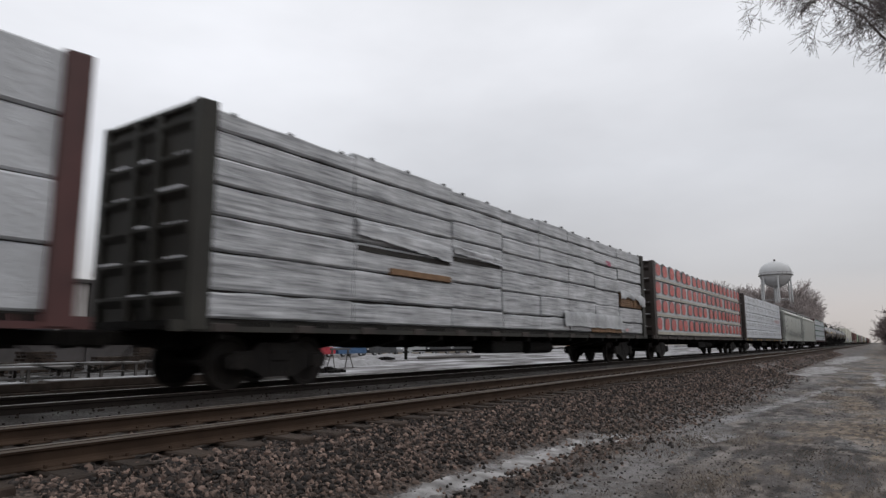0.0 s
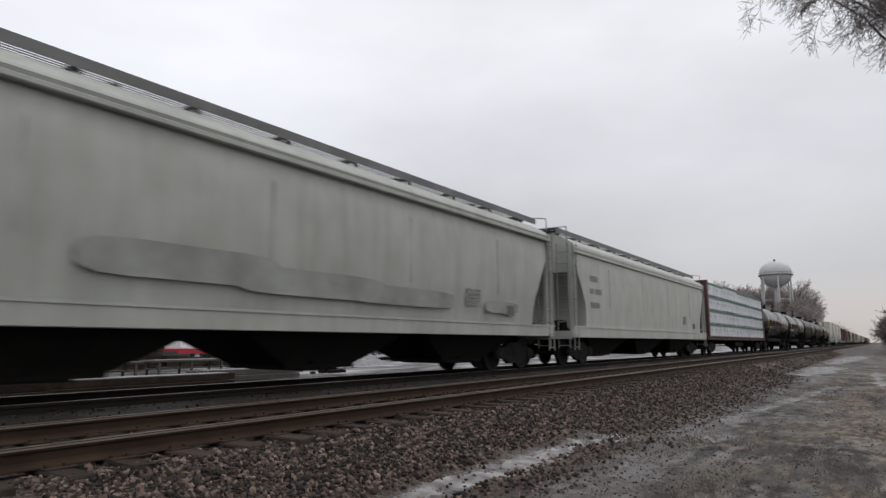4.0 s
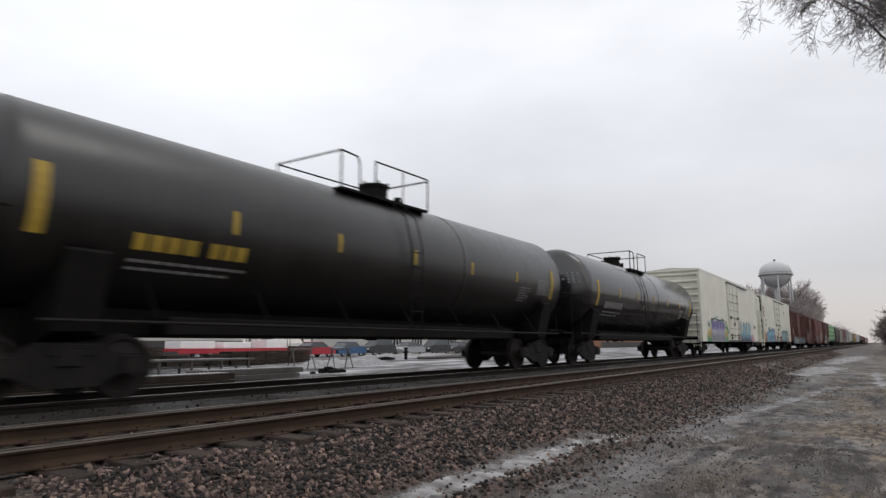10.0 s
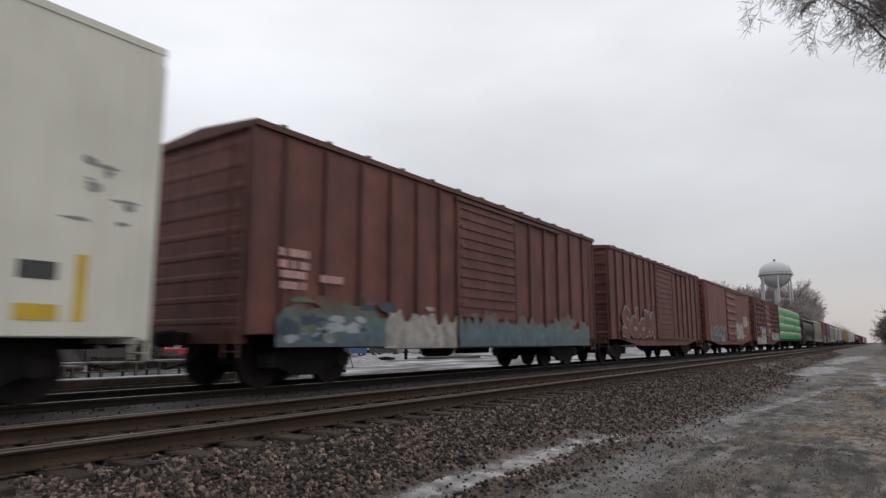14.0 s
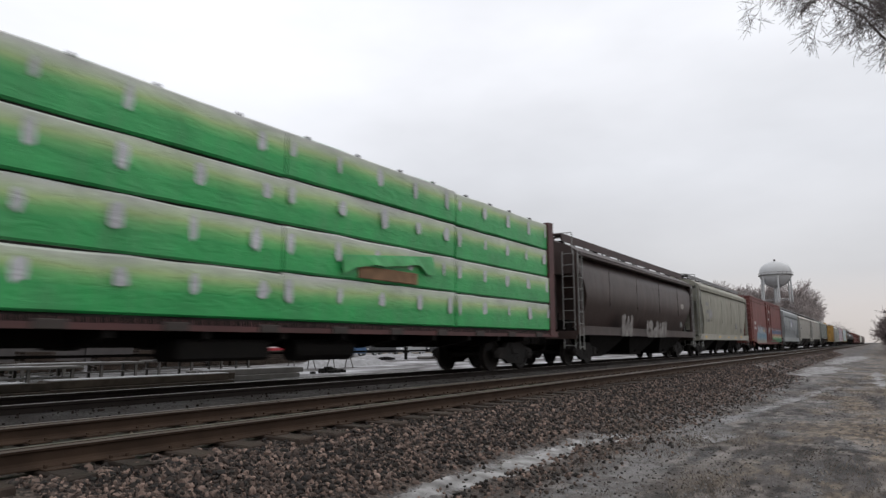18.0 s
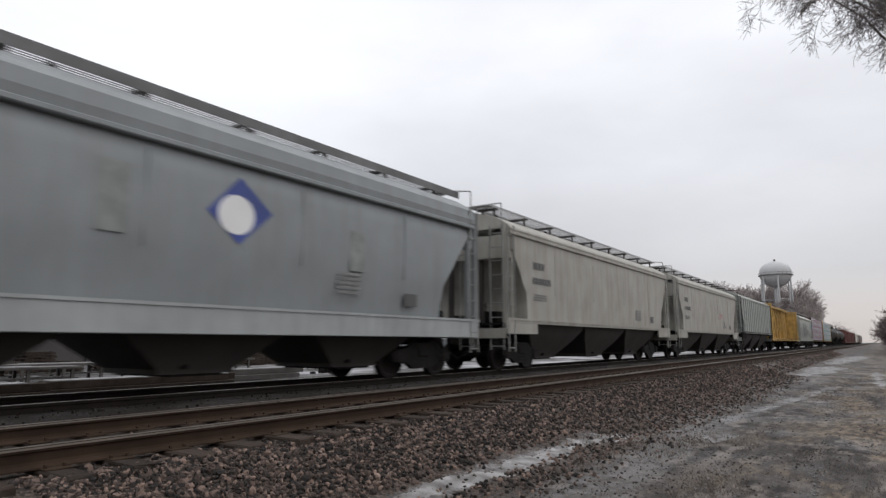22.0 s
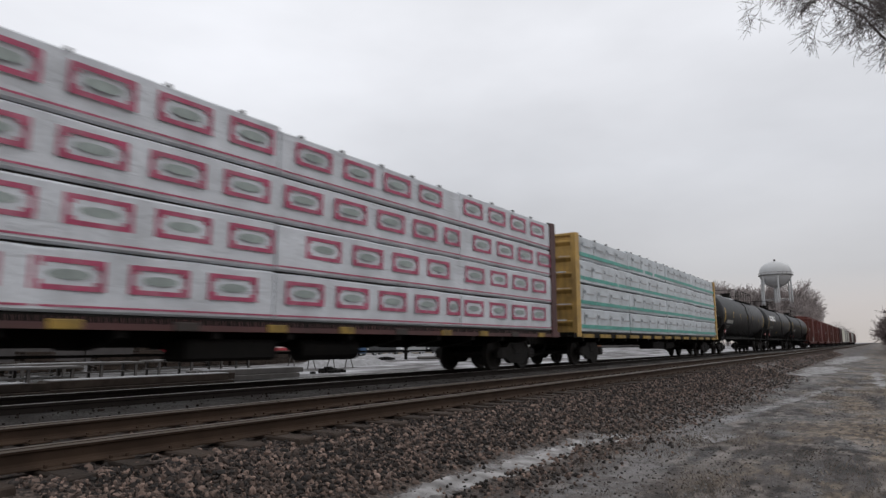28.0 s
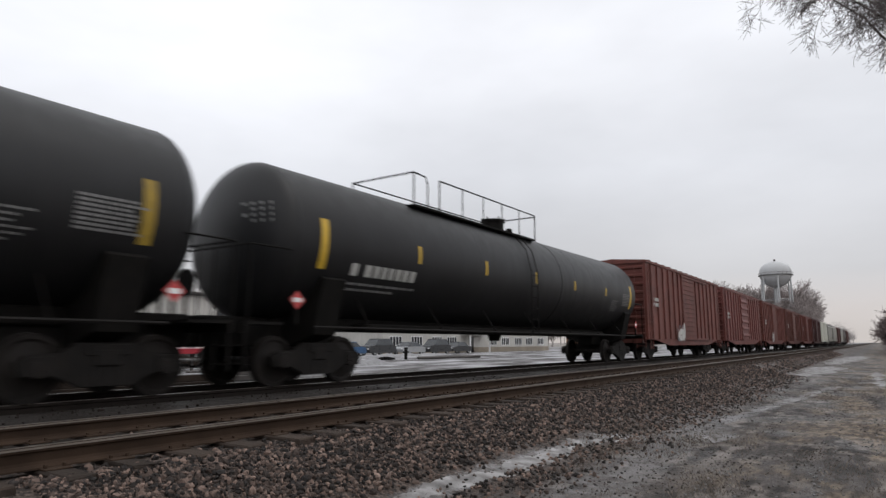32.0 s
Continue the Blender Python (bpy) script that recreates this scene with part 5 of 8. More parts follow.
    o = Solid()
    o.rings([[(mid + rr * math.cos(t), rr * math.sin(t), z) for t in np.linspace(0, 2 * math.pi, 15)[:-1]] for rr, z in ((0.42, zc - rad + 0.08), (0.42, zc - rad - 0.05), (0.22, zc - rad - 0.22), (0.16, 0.85))])
    part("outlet", o, M_UNDER, car)
    lad = Solid()
    for x in (mid - 0.55, mid - 0.15):
        lad.path([(x, -1.62, 1.05), (x, -1.62, 2.9), (x, -1.44, 3.6), (x, -1.02, zt)], 0.016, 5)
    for z in np.arange(1.15, 3.0, 0.33):
        lad.rod((mid - 0.55, -1.62, z), (mid - 0.15, -1.62, z), 0.013, 5)
    part("side_ladder", lad, M_UNDER, car)
    # markings
    r = random.Random(seed)
    skin = rad + 0.007
    yel = M_YELLOWPAINT if marks == "white" else M_BAR_Y
    for x in (s0 + strip, s1 - 1.3):
        q = Solid()
        cyl_patch(q, x, x + 0.2, -23, 13, skin, zc)
        part("reflective_strip", q, yel, car, "yellow reflective strip")
    for k in range(5):
        x = s0 + 1.2 + (s1 - s0 - 2.4) * (k + 1) / 6
        q = Solid()
        cyl_patch(q, x, x + 0.10, -8, 7 - k, skin, zc, 3)
        part("reflective_mark", q, yel, car)
    ink = {"white": M_BAR_W, "yellow": M_BAR_Y, "grey": M_BAR_G}[marks]

    def block_letters(x, x_end, a0, a1):
        """Illegible stencil as plain bars."""
        q = Solid()
        while x < x_end:
            w = r.uniform(0.15, 0.23)
            if r.random() < 0.12:
                x += 0.16
                continue
            cyl_patch(q, x, x + w, a0, a1, skin, zc, 4)
            x += w + 0.06
        return tagged(part("stencil", q, ink, car), kind="stuff")

    block_letters(s0 + 2.05, s0 + 4.2, -25, -15.5)
    q = Solid()
    for row, stop in ((0, 4.1), (1, 3.6)):
        x = s0 + 2.05
        while x < s0 + stop:
            d = r.uniform(0.08, 0.28)
            cyl_patch(q, x, x + d * 0.8, -32.5 - 5 * row, -30.5 - 5 * row, skin, zc, 2)
            x += d
    for row in range(6):
        x = s1 - 3.4
        while x < s1 - 2.75 - 0.1 * (row % 3):
            d = r.uniform(0.06, 0.2)
            cyl_patch(q, x, x + d * 0.8, -14 - 3.0 * row, -12.8 - 3.0 * row, skin, zc, 2)
            x += d
    tagged(part("small_stencil", q, M_BAR_G, car), kind="stuff")
    q = Solid()
    for row in range(8):
        x = s1 - 2.2
        while x < s1 - 1.35 - 0.08 * (row % 3):
            d = r.uniform(0.05, 0.22)
            cyl_patch(q, x, x + d * 0.85, -19 + 2.4 * row, -17.6 + 2.4 * row, skin, zc, 2)
            x += d
    tagged(part("data_panel", q, M_BAR_G, car, "pale data panel of small print"), kind="stuff")
    q = Solid()
    for row in range(4):
        z = 3.30 - 0.11 * row
        k = math.sqrt(max(0.0, 1 - ((z - zc) / rad) ** 2))
        y0 = -rad * k * 0.78
        for c in range(4 - row % 2):
            yy = y0 + 0.17 * c
            e = math.sqrt(max(0.0, 1 - (yy ** 2 + (z - zc) ** 2) / rad ** 2))
            q.box(s0 + bulge * (1 - e) - 0.012, s0 + bulge * (1 - e) + 0.02, yy, yy + 0.13, z, z + 0.06)
    tagged(part("head_stencil", q, M_BAR_G, car), kind="stuff")
    if word:
        x = s0 + 2.05
        for k in range(6):
            g = Solid()
            cyl_patch(g, x, x + 0.17, 4, 22, skin, zc, 4)
            cyl_patch(g, x + 0.17, x + 0.54, 15.5, 22, skin, zc, 2)
            cyl_patch(g, x + 0.17, x + 0.54, 4, 10.5, skin, zc, 2)
            cyl_patch(g, x + 0.39, x + 0.54, 10.5, 15.5, skin, zc, 2)
            part("brand_shape", g, M_PURE_W, car, "white block shape high on the shell")
            x += 0.66
        yb = Solid()
        cyl_patch(yb, s0 + 8.2, s0 + 8.75, -41, -34, skin, zc, 2)
        part("yellow_label", yb, M_YELLOWPAINT, car)
    if placard:
        for xx in (s1 - 0.75, s0 + 0.55):
            pl = Solid()
            pl.add([(xx + 0.17, -1.56, 1.55), (xx, -1.56, 1.38), (xx - 0.17, -1.56, 1.55), (xx, -1.56, 1.72)], [(0, 1, 2, 3)])
            d = part("placard", pl, M_PLACARD, car, "red and white diamond placard")
            part("placard_band", Solid().box(xx - 0.10, xx + 0.10, -1.566, -1.562, 1.51, 1.59), M_PURE_W, d)
            part("placard_holder", Solid().box(xx - 0.02, xx + 0.02, -1.555, -1.5, 1.12, 1.7), M_UNDER, d)
    if snow:
        r2 = random.Random(seed + 1)
        x = s0 + 0.7
        while x < s1 - 0.9:
            d = r2.uniform(0.5, 1.3)
            g = Solid()
            nn = 8
            lim = r2.uniform(14, 30)
            rr = []
            for i in range(nn + 1):
                u = i / nn
                bumpy = 0.035 * math.sin(math.pi * u) + r2.uniform(0, 0.012)
                ring = []
                for k in range(7):
                    ang = radians(90 - lim + (lim + 12) * k / 6)
                    rq = rad - 0.01 + bumpy * math.sin(math.pi * k / 6) * 1.5
                    ring.append((x + d * u, -rq * math.cos(ang), zc + rq * math.sin(ang)))
                rr.append(ring)
            vs = [p for ring in rr for p in ring]
            g.add(vs, [(i * 7 + k, (i + 1) * 7 + k, (i + 1) * 7 + k + 1, i * 7 + k + 1) for i in range(nn) for k in range(6)])
            part("snow", g, M_SNOW, car, "patch of snow along the top of the shell", smooth=60)
            x += d * r2.uniform(0.9, 1.3)
    running_gear(car, f, length, a, b)
    return car


# ---- covered hoppers ----
def hopper_car(f, r, label, body, sill_z=1.3, sill_h=0.34, round_side=0.05, ribs=0, sill_mat=None, opening=1.0, eave=4.15, bays=3, seed=1, walk_mat=None, marks="grey", post_w=0.12, boards=False, open_board=False, walk_dz=0.54, walk_y=1.02, lip=0.22):
    top = eave - lip
    length = r - f
    car = rail_car("covered_hopper", label, "hopper car", f)
    sill_mat = sill_mat or body
    half = 1.56
    rung = M_UNDER if ribs else M_LADDER
    levels = [(sill_z - 0.02, 1.0, 0.0), (sill_z + 0.35, 1.0, 0.35), (sill_z + 0.8, 0.93, 0.75), (2.5, 0.72, 1.0), (2.9, 0.48, 1.0), (3.3, 0.2, 0.9), (3.5, 0.06, 0.8), (top - 0.06, 0.05, 0.3), (top, 0.05, 0.15)]
    rings = []
    for z, inset, bulge in levels:
        xa = 0.32 + opening * inset
        y = half - round_side + round_side * bulge
        rings.append([(xa, -y, z), (length - xa, -y, z), (length - xa, y, z), (xa, y, z)])
    part("body", Solid().rings(rings), body, car, smooth=35)
    roof = Solid()
    h5 = half + 0.05
    edge = [(h5 - 0.02, top - 0.05), (h5, top - 0.03), (h5, top + 0.03), (h5 - 0.03, top + 0.05), (h5 - 0.01, top + 0.3 * lip + 0.05), (h5 - 0.04, eave - 0.04), (h5 - 0.12, eave + 0.03)]
    prof = [(-y, z) for y, z in edge] + [(-1.4, eave + 0.10), (-1.05, eave + 0.30), (-0.5, eave + 0.44), (0.5, eave + 0.44), (1.05, eave + 0.30), (1.4, eave + 0.10)] + edge[::-1]
    roof.prism_x(prof, 0.22, length - 0.22)
    part("roof", roof, body, car)
    trough = Solid()
    trough.box(0.9, length - 0.9, -0.32, 0.32, eave + 0.43, eave + 0.60, 0.03)
    part("hatch_cover", trough, body, car)
    for k in range(int(length / 3.6)):
        c = Solid()
        x = 1.6 + k * 3.6
        c.box(x, x + 0.1, -0.38, 0.38, eave + 0.43, eave + 0.66)
        part("hatch_latch", c, body if ribs else M_UNDER, car)
    wz = eave + walk_dz
    board = walk_mat or (M_GALV if open_board else M_GRATE)
    for y in (-walk_y, walk_y - 0.7):
        wk = Solid()
        if walk_mat:
            wk.box(0.05, length - 0.05, y, y + 0.4, wz, wz + 0.035)
            wk.box(0.05, length - 0.05, y - 0.005 if y < 0 else y + 0.375, y + 0.03 if y < 0 else y + 0.41, wz - 0.24, wz + 0.04)
        else:
            for k in range(9):
                yy = y + 0.084 * k
                wk.box(0.05, length - 0.05, yy, yy + 0.036, wz + 0.02, wz + 0.028)
            drop = 0.01 if open_board else 0.13
            for yy in (y, y + 0.69):
                wk.box(0.05, length - 0.05, yy, yy + 0.015, wz - drop, wz + 0.05)
        walkway = tagged(part("running_board", wk, board, car, "grating walkway along the roof"), kind="stuff")
        x = 0.5
        while x < length - 0.3:
            br = Solid().box(x, x + 0.09, y + 0.01, y + 0.68, wz - 0.05, wz + 0.018)
            for yy in (y + 0.1, y + 0.5):
                br.box(x + 0.02, x + 0.07, yy, yy + 0.06, eave + 0.15, wz - 0.05)
            part("bracket", br, M_STEEL, walkway)
            x += 1.95
    for x in (0.05, length - 0.55):
        wk = Solid()
        for k in range(6):
            wk.box(x + 0.085 * k, x + 0.085 * k + 0.045, -walk_y, walk_y, wz + 0.03, wz + 0.038)
        tagged(part("end_board", wk, board, car, "grating across the end of the roof"), kind="stuff")
    hr = Solid()
    for xe, d in ((0.06, 1), (length - 0.06, -1)):
        hr.path([(xe, -1.4, eave - 0.1), (xe, -1.4, wz + 0.02), (xe + 0.12 * d, -1.0, wz + 0.06), (xe + 0.12 * d, 0.2, wz + 0.06)], 0.018)
        hr.path([(xe, 1.4, eave - 0.1), (xe, 1.4, wz + 0.02)], 0.018)
    tagged(part("end_handrail", hr, rung, car), kind="stuff")
    sl = Solid()
    for y in (-half - 0.03, half - 0.07):
        sl.box(0.0, length, y, y + 0.10, sill_z - sill_h, sill_z, 0.012)
    sl.box(0.0, length, -half - 0.05, -half + 0.05, sill_z - 0.03, sill_z + 0.02)
    if sill_h < 0.2:
        for xe, d in ((0.0, 1), (length, -1)):
            x0, x1 = sorted((xe + 0.02 * d, xe + 1.9 * d))
            sl.box(x0, x1, -half - 0.025, -half + 0.05, sill_z - 0.42, sill_z - 0.05, 0.012)
    part("side_sill", sl, M_UNDER if ribs else sill_mat, car)
    if ribs:
        # a thin pale line along the foot of the body
        part("sill_ledge", Solid().box(0.9, length - 0.9, -half - 0.12, -half - 0.02, sill_z - 0.045, sill_z - 0.015, 0.006), M_BAR_W, car, "thin bright ledge along the side sill")
        # dark strips on the body stand for the shaded recess above the sill
        for k in range(9):
            x = 1.3 + (length - 3.2) * k / 8
            part("joint_seal", Solid().box(x, x + (length - 3.2) / 8 - 0.22, -half - 0.012, -half, sill_z + 0.02, sill_z + 0.10), M_UNDER, car, "dark strip for the shaded recess above the side sill")
    for xe, d in ((0.0, 1), (length, -1)):
        e = Solid()
        x0, x1 = sorted((xe + 0.22 * d, xe + 0.34 * d))
        e.box(x0, x1, -half + 0.02, half - 0.02, 3.2, eave - 0.05, 0.02)
        ep = part("end_sheet", e, body, car)
        part("end_sill", Solid().box(min(xe, xe + 0.1 * d), max(xe, xe + 0.1 * d), -1.5, 1.5, 0.92, 1.2), body, ep)
        for y in (-half + 0.02, half - 0.14):
            p = Solid()
            x0, x1 = sorted((xe + 0.05 * d, xe + (0.05 + post_w) * d))
            p.box(x0, x1, y - 0.02, y + 0.14, sill_z - 0.1, eave - 0.05)
            x0, x1 = sorted((xe + 0.36 * d, xe + 0.46 * d))
            p.box(x0, x1, y, y + 0.1, sill_z - 0.1, 3.4)
            part("end_post", p, body, ep)
        for y in (-0.6, 0.45):
            p = Solid()
            x0, x1 = sorted((xe + 0.3 * d, xe + 0.42 * d))
            p.box(x0, x1, y, y + 0.14, 1.0, 3.3)
            # the dark bay colour carries the shade at the car's end
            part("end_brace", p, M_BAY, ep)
        pl = Solid()
        x0, x1 = sorted((xe, xe + 1.5 * d))
        pl.box(x0, x1, -1.45, 1.45, sill_z - 0.16, sill_z - 0.11)
        pl.box(x0, x1, -0.35, 0.35, 0.75, sill_z - 0.16)
        part("end_platform", pl, M_UNDER, ep)
        ladder(ep, xe + 0.08 * d if d > 0 else xe - 0.42, -half - 0.03, 0.55, eave, 0.36, rung, "x", 0.4)
        ladder(ep, xe + 0.03 * d, -1.45, 0.6, eave, 0.42, rung, "y", 0.4)
        bk = Solid()
        bk.rod((xe + 0.9 * d, 0.3, sill_z), (xe + 0.9 * d, 0.9, sill_z), 0.17, 12)
        bk.rod((xe + 0.5 * d, -0.6, sill_z), (xe + 0.5 * d, -0.6, sill_z + 0.5), 0.03, 6)
        bk.box(min(xe + 0.6 * d, xe + 1.1 * d), max(xe + 0.6 * d, xe + 1.1 * d), -0.9, -0.4, sill_z - 0.1, sill_z + 0.25, 0.03)
        part("brake_gear", bk, M_UNDER, ep)
    lo, hi = 0.32 + opening + 0.35, length - 0.32 - opening - 0.35
    w = (hi - lo) / bays
    for k in range(bays):
        x0 = lo + k * w
        b = Solid()
        rr = []
        for z, ix, y in ((sill_z + 0.02, 0.0, 1.40), (1.22, 0.03 * w, 1.34), (0.92, 0.11 * w, 1.18), (0.62, 0.22 * w, 1.0), (0.38, 0.34 * w - 0.1, 0.84), (0.30, 0.34 * w - 0.1, 0.84)):
            rr.append([(x0 + ix, -y, z), (x0 + w - ix, -y, z), (x0 + w - ix, y, z), (x0 + ix, y, z)])
        b.rings(rr)
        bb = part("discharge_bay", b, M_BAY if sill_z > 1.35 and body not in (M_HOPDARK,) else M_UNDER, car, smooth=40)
        g = Solid()
        g.box(x0 + 0.5 * w - 0.5, x0 + 0.5 * w + 0.5, -0.8, 0.8, 0.26, 0.33)
        g.rod((x0 + 0.5 * w - 0.3, -0.95, 0.42), (x0 + 0.5 * w - 0.3, 0.95, 0.42), 0.04, 8)
        part("outlet_gate", g, M_UNDER, bb)
    cs = Solid()
    cs.box(0.1, length - 0.1, -0.3, 0.3, 0.95, sill_z)
    part("centre_sill", cs, M_UNDER, car)
    for k in range(ribs):
        x = 1.55 + (length - 3.1) * k / (ribs - 1)
        part("side_post", Solid().box(x - 0.04, x + 0.04, -half - 0.05, -half + 0.02, sill_z + 0.01, eave - 0.1, 0.015), body, car)
        part("side_post", Solid().box(x - 0.04, x + 0.04, half - 0.02, half + 0.05, sill_z + 0.01, eave - 0.1, 0.015), body, car)
    ysd = -half - 0.004 - (round_side * 0)
    if not ribs:
        ln = Solid()
        for k in range(4):
            x = 1.6 + (length - 3.2) * (k + 0.5) / 4
            ln.box(x, x + 0.02, -half - 0.006, -half + 0.01, sill_z + 0.8, 3.6)
        part("weld_seams", ln, body, car)
    ink = {"grey": M_BAR_G, "dark": M_BAR_D, "white": M_BAR_W, "faint": M_SMEAR}[marks]
    if body is not M_HOPDARK:
        stencil(car, 1.7, 3.0, 0.8, 0.22, -half - 0.006, ink, seed)
        stencil(car, 1.65, 2.55, 1.3, 0.2, -half - 0.006, ink, seed + 1)
        stencil(car, 1.7, 2.2, 0.9, 0.05, -half - 0.006, M_BAR_G, seed + 2, rows=3)
    if boards:
        for x in boards:
            q = Solid()
            plate(q, x, x + 0.34, 1.83, 2.13, -half - 0.002, 0.012)
            part("notice_board", q, M_CARDARK, car, "dark square notice board")
    elif body is not M_HOPDARK:
        stencil(car, length - 5.2, 2.1, 0.7, 0.06, -half - 0.006, M_BAR_G, seed + 3, rows=5)
    tag = Solid()
    plate(tag, length - 3.1, length - 2.65, sill_z + 0.22, sill_z + 0.5, -half - 0.002, 0.006)
    part("routing_board", tag, M_BAR_D, car)
    running_gear(car, f, length, 1.75, length - 1.75)
    return car


# ---- boxcars ----
def box_car(f, r, label, body, rib_mat, door, ribs=(), style="rib", eave=4.42, seed=1, name="boxcar", half=1.55, sill=0.93, door_style="corrugated", end_ribs=9, roof_mat=None, belly=True, roof_h=0.18, trucks=(1.85, 1.85), front=0.0, end_depth=0.12, side_ladder=True, stripe=False):
    length = r - f
    car = rail_car(name, label, "boxcar", f)
    b = Solid()
    b.box(0.12, length - 0.12, -half, half, sill, eave, 0.02)
    part("body", b, body, car)
    rf = Solid()
    ov = 0.015 if name == "refrigerator_car" else 0.06
    rf.prism_x([(-half - ov, eave - 0.06), (-half - ov, eave + 0.05), (0, eave + roof_h), (half + ov, eave + 0.05), (half + ov, eave - 0.06)], 0.02, length - 0.02)
    roof = part("roof", rf, roof_mat or rib_mat, car)
    rr = Solid()
    x = 0.6
    while x < length - 0.3 and style != "smooth":
        rr.prism_x([(-half - 0.07, eave + 0.03), (-half - 0.06, eave + 0.10), (0, eave + roof_h + 0.05), (half + 0.06, eave + 0.10), (half + 0.07, eave + 0.03)], x, x + 0.09)
        x += 1.15
    if style != "smooth":
        part("roof_ribs", rr, roof_mat or rib_mat, roof)
    for x in ribs:
        for sg in (-1, 1):
            q = Solid()
            wd = 0.11 if style == "panel" else 0.05
            q.prism_x([(sg * half, sill + 0.02), (sg * (half + 0.07), sill + 0.06), (sg * (half + 0.07), eave - 0.12), (sg * half, eave - 0.08)], x - wd, x + wd)
            part("side_post", q, rib_mat, car)
    if style == "panel":
        edges = [0.15] + list(ribs) + [length - 0.15]
        for a, c in zip(edges, edges[1:]):
            if c - a > 2.2 or c - a < 0.3:
                continue
            for k in range(8):
                z = sill + 0.22 + (eave - sill - 0.62) * k / 7
                p = Solid()
                p.prism_x([(-half + 0.002, z - 0.03), (-half - 0.045, z + 0.02), (-half - 0.045, z + 0.15), (-half + 0.002, z + 0.2)], a + 0.12, c - 0.12)
                part("side_corrugation", p, body, car)
    d0, d1 = door
    dm = body
    ds = Solid()
    ds.box(d0, d1, -half - 0.05, -half + 0.01, sill + 0.1, eave - 0.22, 0.01)
    dr = part("door", ds, dm, car)
    if door_style == "corrugated":
        for k in range(13):
            z = sill + 0.25 + (eave - sill - 0.65) * k / 12
            q = Solid()
            q.prism_y([(d0 + 0.06, z), (d1 - 0.06, z), (d1 - 0.1, z + 0.09), (d0 + 0.1, z + 0.09)], -half - 0.085, -half - 0.045)
            part("door_rib", q, dm, dr)
    elif door_style == "panel":
        for k in range(6):
            z = sill + 0.35 + (eave - sill - 1.0) * k / 5
            q = Solid()
            q.prism_x([(-half - 0.045, z - 0.05), (-half - 0.10, z), (-half - 0.10, z + 0.09), (-half - 0.045, z + 0.22)], d0 + 0.06, d1 - 0.06)
            part("door_rib", q, dm, dr)
        if stripe:
            ys = Solid()
            plate(ys, d0 + 0.08, d0 + 1.5, 2.42, 2.52, -half - 0.105)
            plate(ys, d0 + 1.62, d1 - 0.06, 2.42, 2.52, -half - 0.105)
            part("door_stripe", ys, M_BAR_Y, dr)
    else:
        fr = Solid()
        for x in (d0 + 0.04, (d0 + d1) / 2 - 0.04, d1 - 0.12):
            fr.box(x, x + 0.07, -half - 0.09, -half - 0.045, sill + 0.12, eave - 0.25)
        fr.box(d0, d1, -half - 0.075, -half - 0.045, sill + 0.12, sill + 0.2)
        part("door_frame", fr, dm, dr)
        bar_mat = M_BAR_D if name == "refrigerator_car" else body
        mid = (d0 + d1) / 2
        for z, thick, split in ((1.28, 0.034, False), (1.75, 0.014, False), (2.5, 0.030, True), (3.02, 0.014, False), (3.6, 0.026, True), (4.15, 0.018, False)):
            if z > eave - 0.4:
                continue
            for xa, xb in (((d0 + 0.3, mid - 0.12), (mid + 0.12, d1 - 0.12)) if split else ((d0 + 0.08, d1 - 0.08),)):
                part("lock_bar", Solid().rod((xa, -half - 0.11, z), (xb, -half - 0.11, z), thick, 6), bar_mat, dr)
        for x in (d0 + 0.62, d1 - 0.62):
            part("lock_rod", Solid().rod((x, -half - 0.10, sill + 0.15), (x, -half - 0.10, eave - 0.3), 0.018, 6), dm, dr)
            for z in (sill + 0.16, 1.24, 2.44):
                part("latch", Solid().box(x - 0.1, x + 0.1, -half - 0.15, -half - 0.05, z, z + 0.17, 0.02), bar_mat, dr)
        for xa in (d0 + 0.6, mid + 0.15):
            part("handle_bar", Solid().box(xa, xa + 0.95, -half - 0.13, -half - 0.10, 2.16, 2.24, 0.008), dm, dr)
        part("latch_box", Solid().box(mid - 0.1, mid + 0.16, -half - 0.12, -half - 0.05, 1.95, 2.2, 0.02), bar_mat, dr)
        for xa in (d0 + 0.15, d1 - 0.28):
            tag = Solid()
            plate(tag, xa, xa + 0.12, 1.75, 2.3, -half - 0.052, 0.004)
            part("worn_label", tag, M_BAR_Y, dr)
    tr = Solid()
    t1 = min(length - 0.6, d1 + (d1 - d0) + 0.2)
    tr.box(d0 - 0.15, t1, -half - 0.10, -half, eave - 0.22, eave - 0.14)
    lowtr = Solid().box(d0 - 0.1, t1 - 0.2, -half - 0.09, -half, sill + 0.02, sill + 0.10)
    part("door_track", lowtr, M_BAR_D if name == "refrigerator_car" else rib_mat, car)
    part("door_track", tr, M_BAR_D if name == "refrigerator_car" else rib_mat, car)
    for xe, d in ((0.0, 1), (length, -1)):
        e = Solid()
        for k in range(end_ribs):
            z = sill + 0.22 + (eave - sill - 0.5) * k / max(1, end_ribs - 1)
            xa, xb = xe + (0.14 - end_depth) * d, xe + 0.14 * d
            e.prism_y([(xb, z - 0.09), (xa, z - 0.02), (xa, z + 0.05), (xb, z + 0.12)], -half + 0.12, half - 0.12)
        en = part("end_corrugation", e, body, car)
        cp = Solid()
        for y in (-half, half - 0.1):
            x0, x1 = sorted((xe + 0.04 * d, xe + 0.2 * d))
            cp.box(x0, x1, y - 0.01, y + 0.11, sill, eave - 0.02)
        x0, x1 = sorted((xe, xe + 0.25 * d))
